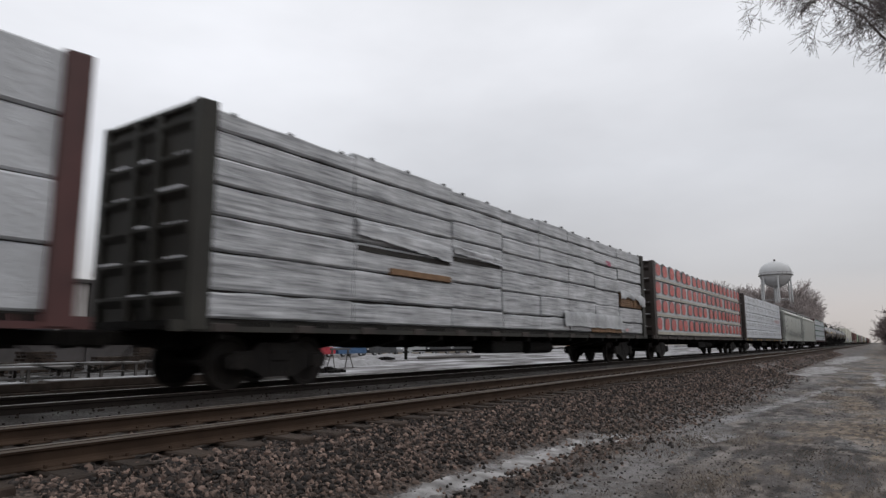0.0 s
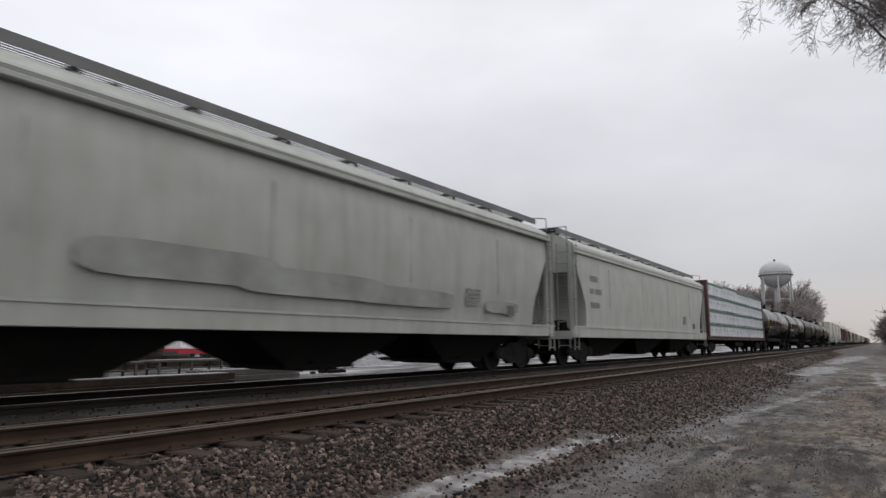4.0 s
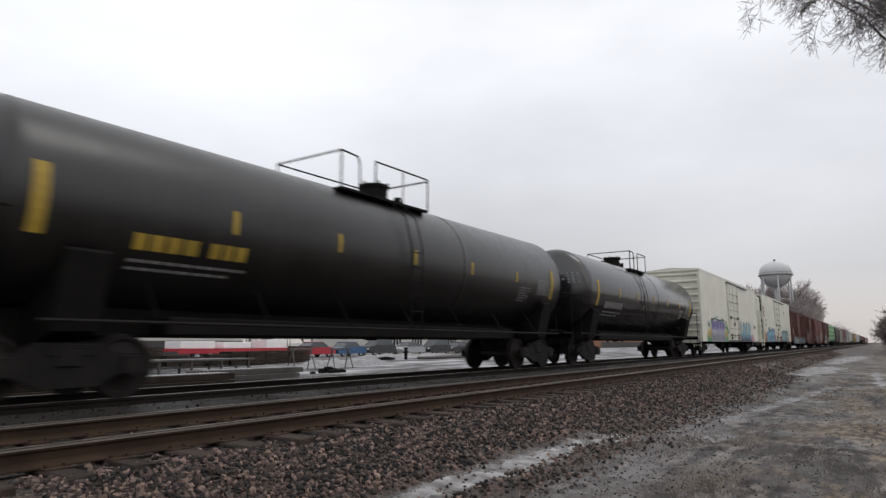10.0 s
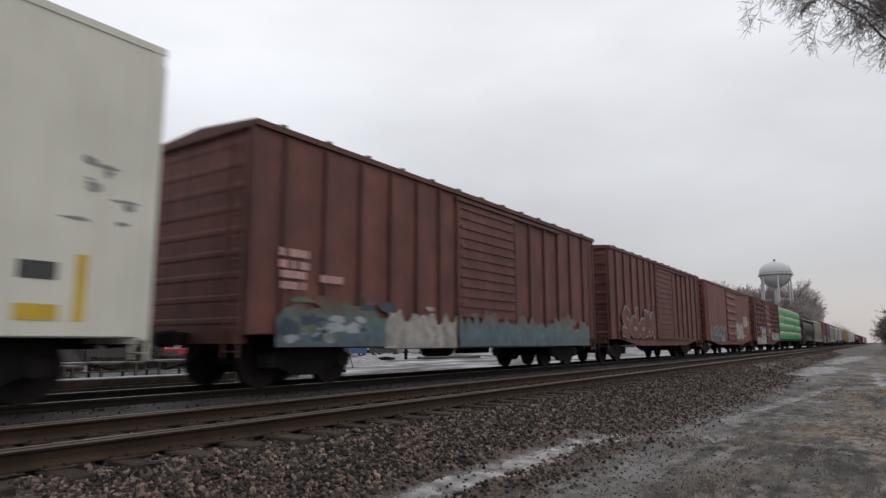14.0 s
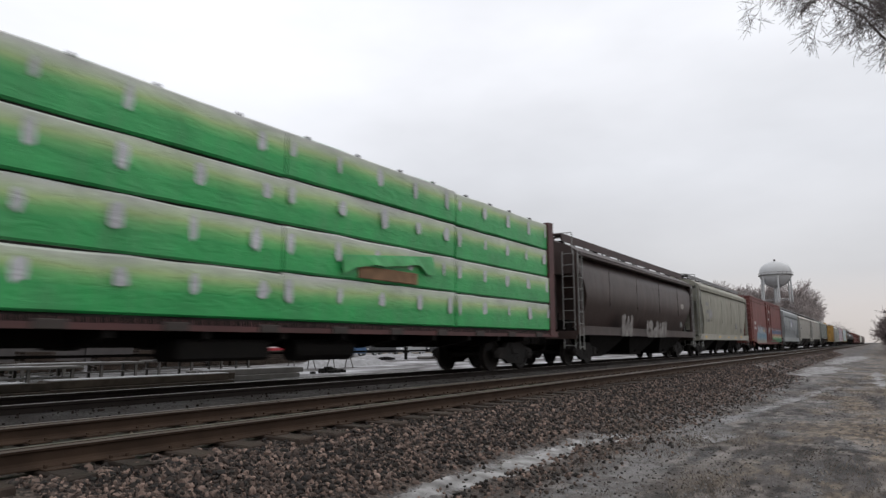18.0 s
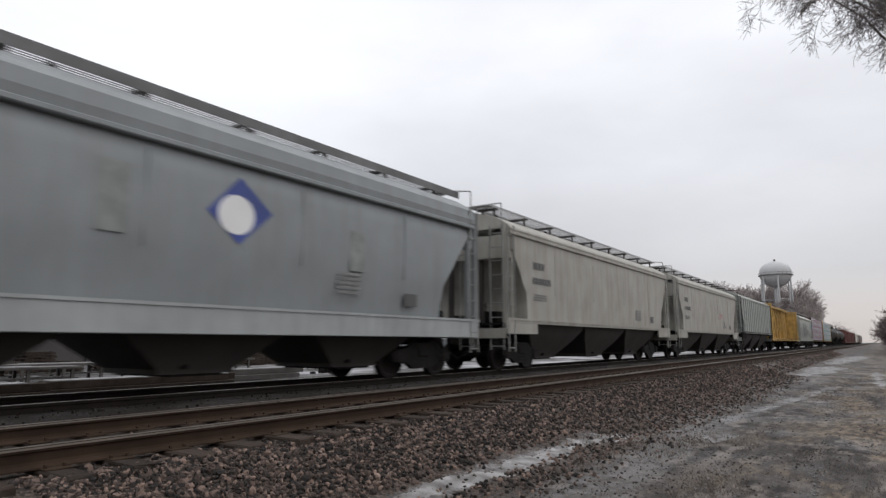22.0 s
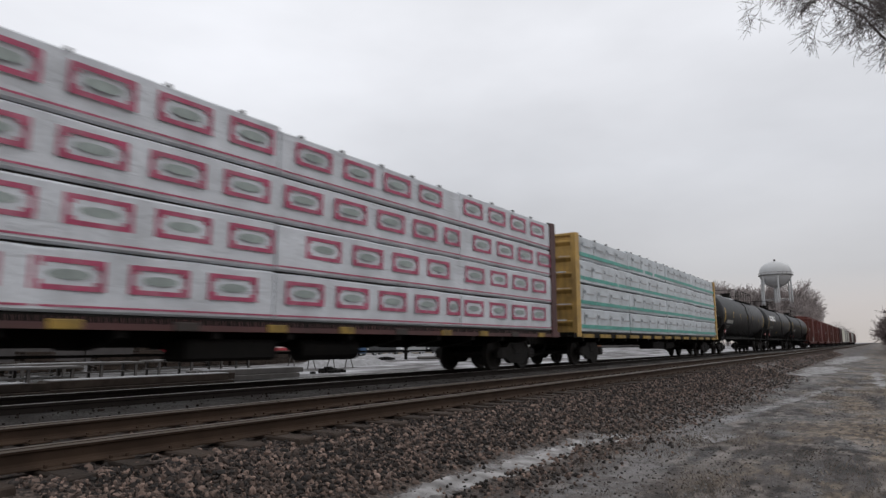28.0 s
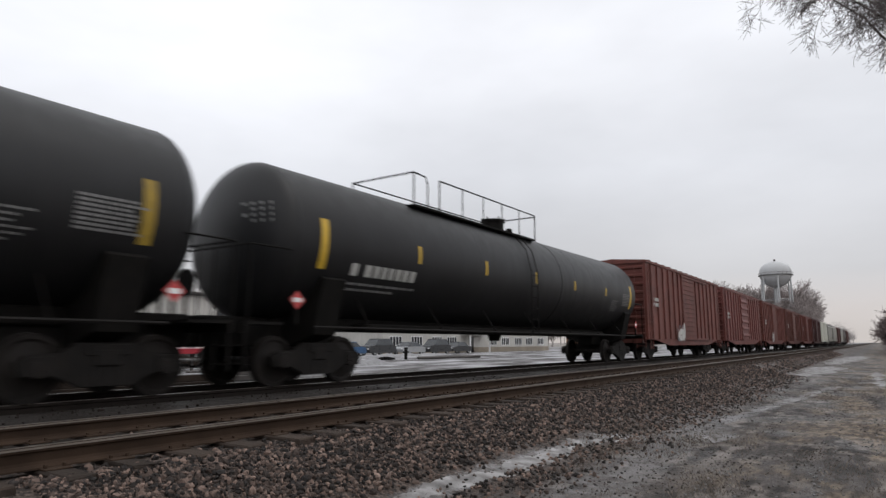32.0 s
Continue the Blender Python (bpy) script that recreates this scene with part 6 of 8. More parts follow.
        cp.box(x0, x1, -1.3, 1.3, 0.78, 0.98)
        part("end_frame", cp, rib_mat, en)
        if side_ladder or (side_ladder is not None and d < 0):
            ladder(en, xe + (0.22 if d > 0 else -0.62), -half - 0.05, 0.5, eave - 0.2, 0.40, rib_mat, "x", 0.38)
        ladder(en, xe - 0.03 * d, -half + 0.1, 0.55, eave - 0.2, 0.40, rib_mat, "y", 0.38)
    us = Solid()
    if belly:
        for y in (-half + 0.01, half - 0.05):
            us.prism_y([(1.0, sill + 0.02), (3.6, 0.66), (length - 3.6, 0.66), (length - 1.0, sill + 0.02)], y, y + 0.04)
        part("side_sill", us, body, car)
    cs = Solid()
    cs.box(0.05, length - 0.05, -0.3, 0.3, 0.7, sill)
    frame_bar = part("centre_sill", cs, M_UNDER, car)
    for x in np.arange(1.0, length - 0.8, 1.5):
        part("crossbearer", Solid().box(x, x + 0.1, -1.35, 1.35, sill - 0.14, sill), M_UNDER, frame_bar)
    part("brake_box", Solid().box(length * 0.5, length * 0.5 + 0.9, -1.1, -0.5, 0.52, 0.8, 0.04), M_UNDER, car)
    part("air_tank", Solid().rod((length * 0.38, -0.9, 0.66), (length * 0.44, -0.9, 0.66), 0.2, 12), M_UNDER, car)
    running_gear(car, f, length, trucks[0], length - trucks[1], front)
    return car


# ---- the cars in running order ----
def fill_with(tiers, lengths, material, seed, printer=None, **k):
    def go(car, length):
        load(car, length, tiers, lengths, material, seed, printer, **k)
    return go


def torn_load(car, length):
    lengths = (3.55, 3.6, 2.55, 2.45, 2.25, 2.45, 2.6, 3.2)
    load(car, length, 7, lengths, M_WRAP_MOTTLE, 11, levels=(1.17, 1.62, 2.25, 2.84, 3.36, 3.82, 4.26, 4.65), skip=((2, 7),), uneven=0.05, slack=0.022, pitch=0.45)
    part("bare_board", Solid().box(4.85, 7.2, -1.455, -1.3, 2.26, 2.40, 0.01), M_LUMBER, car)
    r = random.Random(5)
    x0, x1 = length - 3.2, length - 0.2
    # the bared pack, board by board
    for row in range(7):
        for a, c in ((x0, x0 + 1.7), (x0 + 1.71, x1)):
            z = 2.28 + 0.078 * row
            part("bare_board", Solid().box(a + r.uniform(0, 0.03), c - r.uniform(0, 0.03), -1.40 + r.uniform(-0.02, 0.02), -0.1, z, z + 0.072, 0.005), M_LUMBER, car)
    n = 16
    fl = Solid()
    top = [(x0 - 0.1 + (x1 - x0 + 0.2) * i / n, -1.44 + r.uniform(-0.02, 0.01), 2.97 - 0.15 * i / n + r.uniform(-0.03, 0.03)) for i in range(n + 1)]
    mid = [(x + r.uniform(-0.05, 0.05), -1.50 + r.uniform(-0.05, 0.03), z - 0.14 + r.uniform(-0.04, 0.04)) for x, y, z in top]
    low = [(x + r.uniform(-0.08, 0.08), -1.48 + r.uniform(-0.06, 0.02), z - r.uniform(0.06, 0.14) - (0.2 if i > 11 else 0.02 if i > 3 else 0.1)) for i, (x, y, z) in enumerate(mid)]
    k = n + 1
    fl.add(top + mid + low, [(q * k + i, q * k + i + 1, (q + 1) * k + i + 1, (q + 1) * k + i) for q in range(2) for i in range(n)])
    part("torn_wrap", fl, M_WRAP_LOOSE, car, "ragged flap of torn silver wrap", smooth=80)
    # a wind-lifted edge of wrap over a dark box standing for the gap's shade, and one crumpled tier
    for a0, a1, za, zb, tall, seed in ((7.3, 9.75, 3.02, 2.92, 0.20, 3), (3.75, 7.2, 2.98, 2.76, 0.36, 4)):
        rw = random.Random(seed)
        fold = Solid()
        cols = 22
        pts = []
        for q in range(4):
            for i in range(cols + 1):
                u = i / cols
                pts.append((a0 + (a1 - a0) * u, -1.43 - (0.0, 0.07, 0.035, 0.05)[q] - rw.uniform(0, 0.025), za + (zb - za) * u + tall * (1 - q / 3) + rw.uniform(-0.022, 0.022)))
        w = cols + 1
        fold.add(pts, [(q * w + i, q * w + i + 1, (q + 1) * w + i + 1, (q + 1) * w + i) for q in range(3) for i in range(cols)])
        part("slack_wrap", fold, M_WRAP_MOTTLE, car, "creased slack silver wrap", smooth=80)
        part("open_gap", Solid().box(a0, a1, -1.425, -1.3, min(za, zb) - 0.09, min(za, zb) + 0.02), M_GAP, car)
    for cx, cz, rx, rz in ((18.5, 3.88, 0.2, 0.1), (18.25, 3.95, 0.1, 0.06), (20.4, 1.32, 0.24, 0.07)):
        q = Solid()
        blob(q, cx, cz, rx, rz, -1.452, 14, 2.0, 0.006, wob=0.3, rnd=r)
        part("red_smear", q, M_PINK if cz < 2 else M_PRINT_C, car, "faded red spray mark")
    # slack wrap over the lowest packs further forward
    sag = Solid()
    a0, a1 = length - 9.0, length - 3.25
    rows = []
    for q, (z, out) in enumerate(((1.86, 0.0), (1.72, 0.05), (1.52, 0.03), (1.36, 0.06))):
        rows += [(a0 + (a1 - a0) * i / 24, -1.435 - out - r.uniform(0, 0.03), z + r.uniform(-0.03, 0.03) - (0.03 * i / 24 if q == 3 else 0)) for i in range(25)]
    sag.add(rows, [(q * 25 + i, q * 25 + i + 1, (q + 1) * 25 + i + 1, (q + 1) * 25 + i) for q in range(3) for i in range(24)])
    part("slack_wrap", sag, M_WRAP_LOOSE, car, "slack wind-torn silver wrap", smooth=80)
    part("bare_board", Solid().box(a0 + 2.5, a1, -1.44, -1.3, 1.18, 1.34, 0.01), M_LUMBER, car)


def label_plate(car, x0, x1, z0, z1, y):
    q = Solid()
    plate(q, x0, x1, z0, z1, y)
    part("yellow_label", q, M_YELLOWPAINT, car)


centre_beam_flat(-18.9, 4.07, "maroon centre-beam flat car stacked with plain grey wrapped lumber", M_MAROON, fill_with(4, (5, 5, 5, 5), M_WRAP_G, 10), M_TAB)
centre_beam_flat(5.72, 28.72, "sooty dark centre-beam flat car loaded with torn silver-wrapped lumber", M_OLIVE, torn_load, M_BROWNEND)
centre_beam_flat(30.2, 53.08, "dark brown centre-beam flat car with red-printed white lumber wraps", M_BROWNEND, fill_with(4, (4.9, 6.2, 5.0, 6.2), M_WRAP_G, 12, print_barrels, stagger=True), M_BROWNEND)
centre_beam_flat(54.75, 77.59, "brown centre-beam flat car with five tiers of white-wrapped lumber", M_BROWNEND, fill_with(5, (6, 5, 5, 6), M_WRAP_W, 13, print_text(M_PRINT_G, 2, 1.35, 0.95, 0.085)), M_TAB)
scrawl = CARS[-1][0]
graffiti(scrawl, 17.2, 2.75, 3.6, 0.34, PY, None, M_PINK, None, None, 29, 9, "faded red sprayed scrawl", fat=0.1, cloud=False)
hop = hopper_car(78.95, 97.9, "pale grey covered hopper with a dirty faded emblem", M_HOPGREY, 1.32, 0.33, 0.12, seed=21, eave=4.24, lip=0.2)
re = random.Random(17)
for cx, cz, rx, rz in ((6.0, 1.98, 1.7, 0.27), (8.7, 1.86, 1.9, 0.24), (11.3, 1.8, 1.9, 0.2), (15.6, 1.75, 0.9, 0.16)):
    q = Solid()
    blob(q, cx, cz, rx, rz, -1.562, 30, 5.0, 0.003 + 0.001 * (cx > 7) + 0.001 * (cx > 10), wob=0.015, rnd=re)
    part("faded_emblem", q, M_SMEAR, hop, "dull grey-green faded emblem")
hopper_car(99.4, 119.39, "pale green-grey smooth-sided covered hopper", M_HOPGREEN, 1.34, 0.37, 0.04, seed=22, eave=4.22, lip=0.28)
centre_beam_flat(120.9, 143.93, "maroon centre-beam flat car with green-striped white lumber wraps", M_MAROON, fill_with(4, (5.0, 5.0, 4.6, 2.8, 5.0), M_WRAP_W, 14, print_green_stripe), M_MAROON)

tank_car(145.30, 146.70, 161.20, 162.50, "glossy black tank car with white stencils", M_BLACK, "white", 31, (153.5, 155.4), 154.1, low_sill=True, placard=False)
tank_car(163.90, 165.20, 179.80, 181.20, "glossy black tank car with white stencils", M_BLACK, "white", 32, (172.1, 174.1), 172.7, low_sill=True, placard=False)
tank_car(182.90, 184.00, 198.10, 199.40, "sooty black tank car with faded yellow stencils", M_BLACK_DIRTY, "yellow", 33, (189.3, 192.5), 191.7, low_sill=True, placard=False)
tank_car(200.95, 202.40, 216.60, 218.10, "sooty black tank car with faded yellow stencils", M_BLACK_DIRTY, "yellow", 34, (207.6, 210.7), 209.8, low_sill=True, placard=False, girth=1.49, strip=0.65)
tank_car(219.70, 220.90, 234.70, 236.10, "dull black tank car with pale stencils", M_BLACK, "grey", 35, (226.4, 228.7), 226.9, low_sill=True, placard=False)

reefer = box_car(237.28, 257.83, "white insulated boxcar tagged with violet and grey graffiti", M_REEFER, M_REEFER, (8.0, 11.8), (), "smooth", eave=5.10, name="refrigerator_car", half=1.58, sill=0.86, door_style="plug", end_ribs=10, trucks=(2.2, 1.75), belly=False, roof_mat=M_REEFER, side_ladder=None)
graffiti(reefer, 2.65, 0.88, 3.85, 1.42, -1.59, M_LAVENDER, M_S_VIOLET, M_S_VIOLET, M_G_ORANGE, 3, 4, "violet and grey block graffiti", fat=0.19, full=(0.84, 0.95))
graffiti(reefer, 6.1, 0.88, 1.5, 1.3, -1.582, None, M_S_LEMON, None, None, 4, 0, "yellow and green sprayed cloud", full=(0.5, 0.95), hill=0.5)
graffiti(reefer, 1.35, 0.88, 1.6, 1.2, -1.582, None, M_S_LEMON, None, None, 8, 0, "yellow and green sprayed cloud", full=(0.5, 0.95), hill=0.5)
rg = random.Random(14)
for nm, mat, n, spread in (("green_spray", M_G_GREEN, 16, 0.26), ("black_scrawl", M_G_BLACK, 9, 0.12)):
    q = Solid()
    for k in range(n):
        u = rg.random()
        gx = 1.2 + 6.6 * u
        gz = (2.38 - 1.0 * abs(2 * u - 1) ** 2.2 if nm == "green_spray" else rg.choice((1.95, 2.1))) + rg.uniform(-0.1, 0.12)
        if nm == "black_scrawl":
            gx = rg.choice((1.9, 7.3)) + rg.uniform(-0.3, 0.4)
        blob(q, gx, gz, spread * rg.uniform(0.5, 1.1), 0.1 * rg.uniform(0.5, 1.1), -1.596 - 0.0012 * k, 10, 1.8, 0.0, wob=0.4, rnd=rg)
    tagged(part("graffiti", q, mat, reefer, "loose sprayed flecks round the block"), kind="stuff")
top_line = Solid()
stroke(top_line, [(2.6 + 0.55 * k, 2.24 + rg.uniform(-0.06, 0.08)) for k in range(8)], 0.045, -1.6, 0.9, 0.0003)
tagged(part("graffiti", top_line, M_G_BLACK, reefer, "black sprayed line over the block"), kind="stuff")
graffiti(reefer, 11.6, 0.88, 1.2, 0.95, -1.58, None, M_PINK, None, None, 45, 0, "pink sprayed cloud", hill=0.6)
graffiti(reefer, 16.9, 0.88, 1.6, 0.9, -1.58, None, M_PINK, None, None, 46, 0, "pink sprayed cloud", hill=0.6)
graffiti(reefer, 12.7, 0.9, 4.3, 1.45, -1.59, M_F_NAVY, M_S_ICE, M_S_ICE, M_G_WHITE, 5, 4, "pale blue bubble graffiti", fat=0.16, full=(0.3, 0.5))
stencil(reefer, 18.6, 1.9, 0.9, 0.25, -1.585, M_BAR_D, 41)

reefer = box_car(261.75, 282.49, "white refrigerated boxcar tagged with blue and red graffiti", M_REEFER, M_REEFER, (7.35, 11.05), (), "smooth", eave=5.10, name="refrigerator_car", half=1.58, sill=0.86, door_style="plug", end_ribs=9, trucks=(2.4, 2.1), front=-2.2, belly=False, roof_mat=M_REEFER, side_ladder=None)
cool = part("cooling_unit", Solid().box(-1.2, -0.6, -1.45, 1.5, 3.5, 4.9, 0.14), M_REEFER, reefer, "white cooling unit on the end platform")
part("unit_cabinet", Solid().box(-1.25, -0.78, -1.42, 1.45, 1.05, 3.52, 0.05), M_REEFER, cool)
part("unit_opening", Solid().box(-0.62, 0.1, -1.42, 1.45, 3.6, 4.95), M_UNDER, cool, "dark open side of the cooling unit")
part("engine_bay", Solid().box(-0.8, 0.1, -1.40, 1.4, 1.05, 3.0), M_UNDER, cool, "dark engine bay under the unit")
part("bay_header", Solid().box(-0.8, 0.1, -1.44, 1.44, 2.98, 3.6, 0.02), M_REEFER, cool)
for x, z0, z1 in ((-1.14, 2.3, 2.75), (-1.14, 1.3, 1.9)):
    part("side_hatch", Solid().box(x, x + 0.26, -1.428, -1.40, z0, z1, 0.01), M_BAR_D, cool)
for y in (-1.0, -0.35):
    part("vent", Solid().box(-1.262, -1.25, y, y + 0.5, 2.65, 2.95), M_BAR_D, cool)
part("platform", Solid().box(-2.0, 0.1, -1.45, 1.45, 0.86, 1.04, 0.02), M_REEFER, cool)
for x in (-1.3, -0.06):
    part("frame_post", Solid().box(x, x + 0.08, -1.55, -1.47, 0.5, 3.6), M_REEFER, cool)
for z in (0.62, 1.05, 1.5, 2.0, 2.45, 2.9):
    part("rung", Solid().rod((-1.26, -1.51, z), (-0.02, -1.51, z), 0.02, 6), M_REEFER, cool)
for y in (-1.5, -0.5, 0.6, 1.4):
    part("frame_post", Solid().box(-1.36, -1.28, y, y + 0.08, 1.0, 2.6), M_REEFER, cool)
part("top_bar", Solid().box(-1.36, -1.28, -1.5, 1.45, 2.42, 2.5), M_REEFER, cool)
graffiti(reefer, 1.2, 0.9, 1.5, 0.95, -1.58, M_G_BLACK, M_S_SEA, M_G_CYAN, M_G_WHITE, 47, 2, "blue sprayed shapes")
graffiti(reefer, 2.5, 0.9, 4.1, 1.3, -1.585, M_G_BLACK, M_S_SEA, M_S_SEA, M_G_YEL, 6, 4, "blue bubble graffiti", fat=0.2, full=(0.5, 0.75))
graffiti(reefer, 0.15, 0.88, 1.9, 1.15, -1.579, None, M_G_RED, None, None, 7, 0, "red sprayed cloud", full=(0.6, 0.9), hill=0.7)
graffiti(reefer, 12.4, 0.9, 5.0, 1.25, -1.585, M_F_NAVY, M_S_PALE, M_S_PALE, M_G_WHITE, 9, 7, "pale teal graffiti", fat=0.15, full=(0.55, 0.85))
graffiti(reefer, 6.2, 0.88, 1.6, 1.1, -1.579, None, M_G_RED, None, None, 10, 0, "red sprayed cloud", full=(0.6, 0.9), hill=0.7)
graffiti(reefer, 11.2, 0.88, 1.3, 1.0, -1.579, None, M_G_RED, None, None, 12, 0, "red sprayed cloud", full=(0.6, 0.9), hill=0.7)
for k in range(4):
    graffiti(reefer, 0.02 + 0.04 * k, 3.85 - 0.24 * k, 0.75, 0.26, -1.585, None, M_G_RED, None, None, 60 + k, 3, "red sprayed scrawl", fat=0.11, cloud=False)
rs = random.Random(64)
scrawl = Solid()
for k in range(5):
    cx, cz = 8.7 + 0.24 * k, 1.62 + rs.uniform(-0.08, 0.08)
    stroke(scrawl, [(cx + rs.uniform(-0.17, 0.17), cz + rs.uniform(-0.22, 0.22)) for _ in range(4)], 0.028, -1.665 - 0.002 * k, 1.3, 0.0002)
tagged(part("graffiti", scrawl, M_PLACARD_DULL, reefer, "dark red sprayed scrawl on the door"), kind="stuff")
graffiti(reefer, 17.0, 0.88, 1.5, 0.85, -1.579, None, M_G_RED, None, None, 66, 0, "red sprayed cloud", full=(0.5, 0.8), hill=0.7)
part("side_slot", Solid().box(15.22, 15.34, -1.6, -1.57, 3.9, 4.16, 0.01), M_STEEL, reefer)
stencil(reefer, 0.95, 2.72, 0.85, 0.2, -1.585, M_BAR_G, 43)
stencil(reefer, 0.95, 2.3, 0.75, 0.2, -1.585, M_BAR_G, 44)
label_plate(reefer, 0.28, 0.42, 1.1, 2.0, -1.584)
label_plate(reefer, 0.95, 1.4, 1.2, 1.4, -1.61)
label_plate(reefer, 19.68, 19.82, 1.07, 1.93, -1.584)
rs = random.Random(77)
q = Solid()
for _ in range(9):
    blob(q, rs.uniform(19.6, 20.5), rs.uniform(2.3, 3.4), rs.uniform(0.05, 0.2), rs.uniform(0.02, 0.08), -1.583, 10, 2.0, 0.003, wob=0.35, rnd=rs)
tagged(part("grime_smear", q, M_FADED, reefer, "grey smeared grime near the end"), kind="stuff")
q = Solid()
plate(q, 19.0, 19.45, 1.58, 1.8, -1.584, 0.006)
part("notice_board", q, M_CARDARK, reefer, "dark square notice board")
label_plate(reefer, 19.0, 19.5, 1.07, 1.27, -1.584)

BOX_RIBS = (0.75, 1.75, 2.75, 3.7, 4.65, 5.55, 6.3, 9.35, 10.3, 11.3, 12.3, 13.3, 14.4)
box = box_car(284.13, 299.72, "weathered brown ribbed boxcar with blue and white graffiti", M_BOXBROWN, M_BOXRIB, (6.35, 9.3), BOX_RIBS, seed=51, eave=4.55, end_depth=0.035, side_ladder=False)
graffiti(box, 0.7, 0.74, 3.0, 1.15, -1.623, None, M_S_RUB, None, None, 13, 0, "faded blue and green graffiti", full=(0.6, 0.95), hill=0.4)
rs = random.Random(49)
for mat in (M_F_GREEN, M_F_NAVY, M_F_CREAM):
    q = Solid()
    for k in range(7):
        blob(q, rs.uniform(0.9, 3.6), rs.uniform(0.85, 1.6), rs.uniform(0.1, 0.32), rs.uniform(0.05, 0.16), -1.628 - 0.001 * k, 12, 1.8, 0.0, wob=0.4, rnd=rs)
    tagged(part("graffiti", q, mat, box, "faded sprayed streaks"), kind="stuff")
graffiti(box, 3.6, 0.7, 2.5, 1.0, -1.623, None, M_F_WHITE, None, None, 14, 0, "faded white graffiti")
graffiti(box, 6.4, 0.72, 8.2, 1.05, -1.645, None, M_S_RUB, None, None, 15, 0, "faded blue graffiti")
stencil(box, 0.62, 2.3, 0.7, 0.14, -1.62, M_PINK, 52, rows=2)
stencil(box, 0.66, 1.92, 0.6, 0.13, -1.62, M_PINK, 521, rows=2)
stencil(box, 1.6, 1.9, 0.65, 0.14, -1.62, M_PINK, 522)
box = box_car(301.3, 316.4, "weathered brown ribbed boxcar with white outline graffiti", M_BOXBROWN, M_BOXRIB, (6.2, 9.0), tuple(x * 0.97 for x in BOX_RIBS), seed=53, eave=4.55, end_depth=0.05, side_ladder=False)
graffiti(box, 1.2, 1.0, 4.2, 1.3, -1.623, M_F_WHITE, M_BOXBROWN, None, M_F_WHITE, 16, 4, "white outline graffiti", cloud=False)
box = box_car(317.7, 333.96, "oxide red smooth boxcar with white sprayed letters", M_BOXRED, M_BOXRED, (6.5, 9.6), (), "smooth", eave=4.55, seed=54, door_style="panel")
graffiti(box, 9.7, 0.9, 2.6, 1.4, -1.555, M_F_WHITE, M_F_WHITE, M_F_WHITE, M_G_WHITE, 17, 2, "fat white sprayed letters")
graffiti(box, 1.5, 0.9, 4.0, 1.0, -1.555, M_F_WHITE, M_F_BLUE, M_F_WHITE, M_F_WHITE, 18, 3, "pale blue graffiti")
stencil(box, 13.0, 2.7, 1.6, 0.07, -1.555, M_BAR_W, 55, rows=8)
stencil(box, 14.1, 2.35, 0.6, 0.08, -1.556, M_BAR_W, 56, rows=3)
label_plate(box, 15.1, 15.25, 1.5, 2.6, -1.554)
label_plate(box, 13.0, 13.7, 1.22, 1.34, -1.554)
box = box_car(335.69, 351.27, "brown boxcar with panelled sides and white graffiti", M_BOXBROWN, M_BOXRIB, (6.5, 9.4), (0.7, 1.7, 2.6, 3.55, 4.5, 5.45, 6.35, 9.5, 10.4, 11.3, 12.2, 13.1, 14.0, 14.9), "panel", seed=57, door_style="panel", eave=4.56, stripe=True)
graffiti(box, 3.5, 0.68, 2.4, 1.55, -1.63, None, M_CHIPPED, None, None, 19, 0, "chipped white graffiti", full=(0.86, 1.0))
graffiti(box, 0.8, 0.68, 2.6, 0.6, -1.63, None, M_CHIPPED, None, None, 23, 0, "chipped white graffiti", full=(0.8, 0.98))
rb = random.Random(26)
# sprayed shapes on the white: centre, half width, half height, squareness
for mat, shapes in ((M_G_PURPLE, ((3.9, 2.1, 0.38, 0.09, 2.4), (4.6, 2.12, 0.4, 0.07, 2.4), (5.4, 2.18, 0.5, 0.08, 2.4))),
                    (M_F_GREEN, ((4.23, 1.52, 0.24, 0.2, 2.0), (4.05, 1.1, 0.2, 0.17, 1.3), (5.65, 1.44, 0.32, 0.21, 2.2), (5.45, 1.7, 0.16, 0.1, 1.4), (1.5, 0.82, 0.3, 0.12, 2.0), (3.0, 0.8, 0.16, 0.1, 1.5), (5.85, 0.85, 0.14, 0.2, 2.0), (3.7, 2.0, 0.14, 0.1, 2.0))),
                    (M_F_BROWNGREY, ((4.76, 1.6, 0.24, 0.23, 9.0), (3.86, 1.55, 0.15, 0.1, 4.0), (4.95, 1.2, 0.08, 0.14, 2.0), (3.3, 1.22, 0.2, 0.04, 2.0), (5.2, 1.92, 0.3, 0.04, 2.0), (2.2, 1.0, 0.2, 0.08, 2.0))),
                    (M_G_ORANGE, ((5.54, 0.9, 0.19, 0.055, 4.0), (2.6, 0.88, 0.24, 0.06, 4.0), (1.1, 0.9, 0.25, 0.07, 3.0)))):
    q = Solid()
    for k, (cx, cz, rx, rz, power) in enumerate(shapes):
        blob(q, cx, cz, rx, rz, -1.638 - 0.0012 * k, 18, power, 0.0, wob=0.03 if power > 5 else 0.2, rnd=rb)
    tagged(part("graffiti", q, mat, box, "ragged sprayed patches on chipped white"), kind="stuff")
graffiti(box, 9.5, 1.0, 5.3, 0.85, -1.63, M_BOXRIB, M_F_WHITE, None, M_F_WHITE, 20, 9, "white sprayed shapes", fat=0.2, cloud=False)
stencil(box, 7.8, 1.9, 0.9, 0.16, -1.66, M_F_WHITE, 581, rows=2)
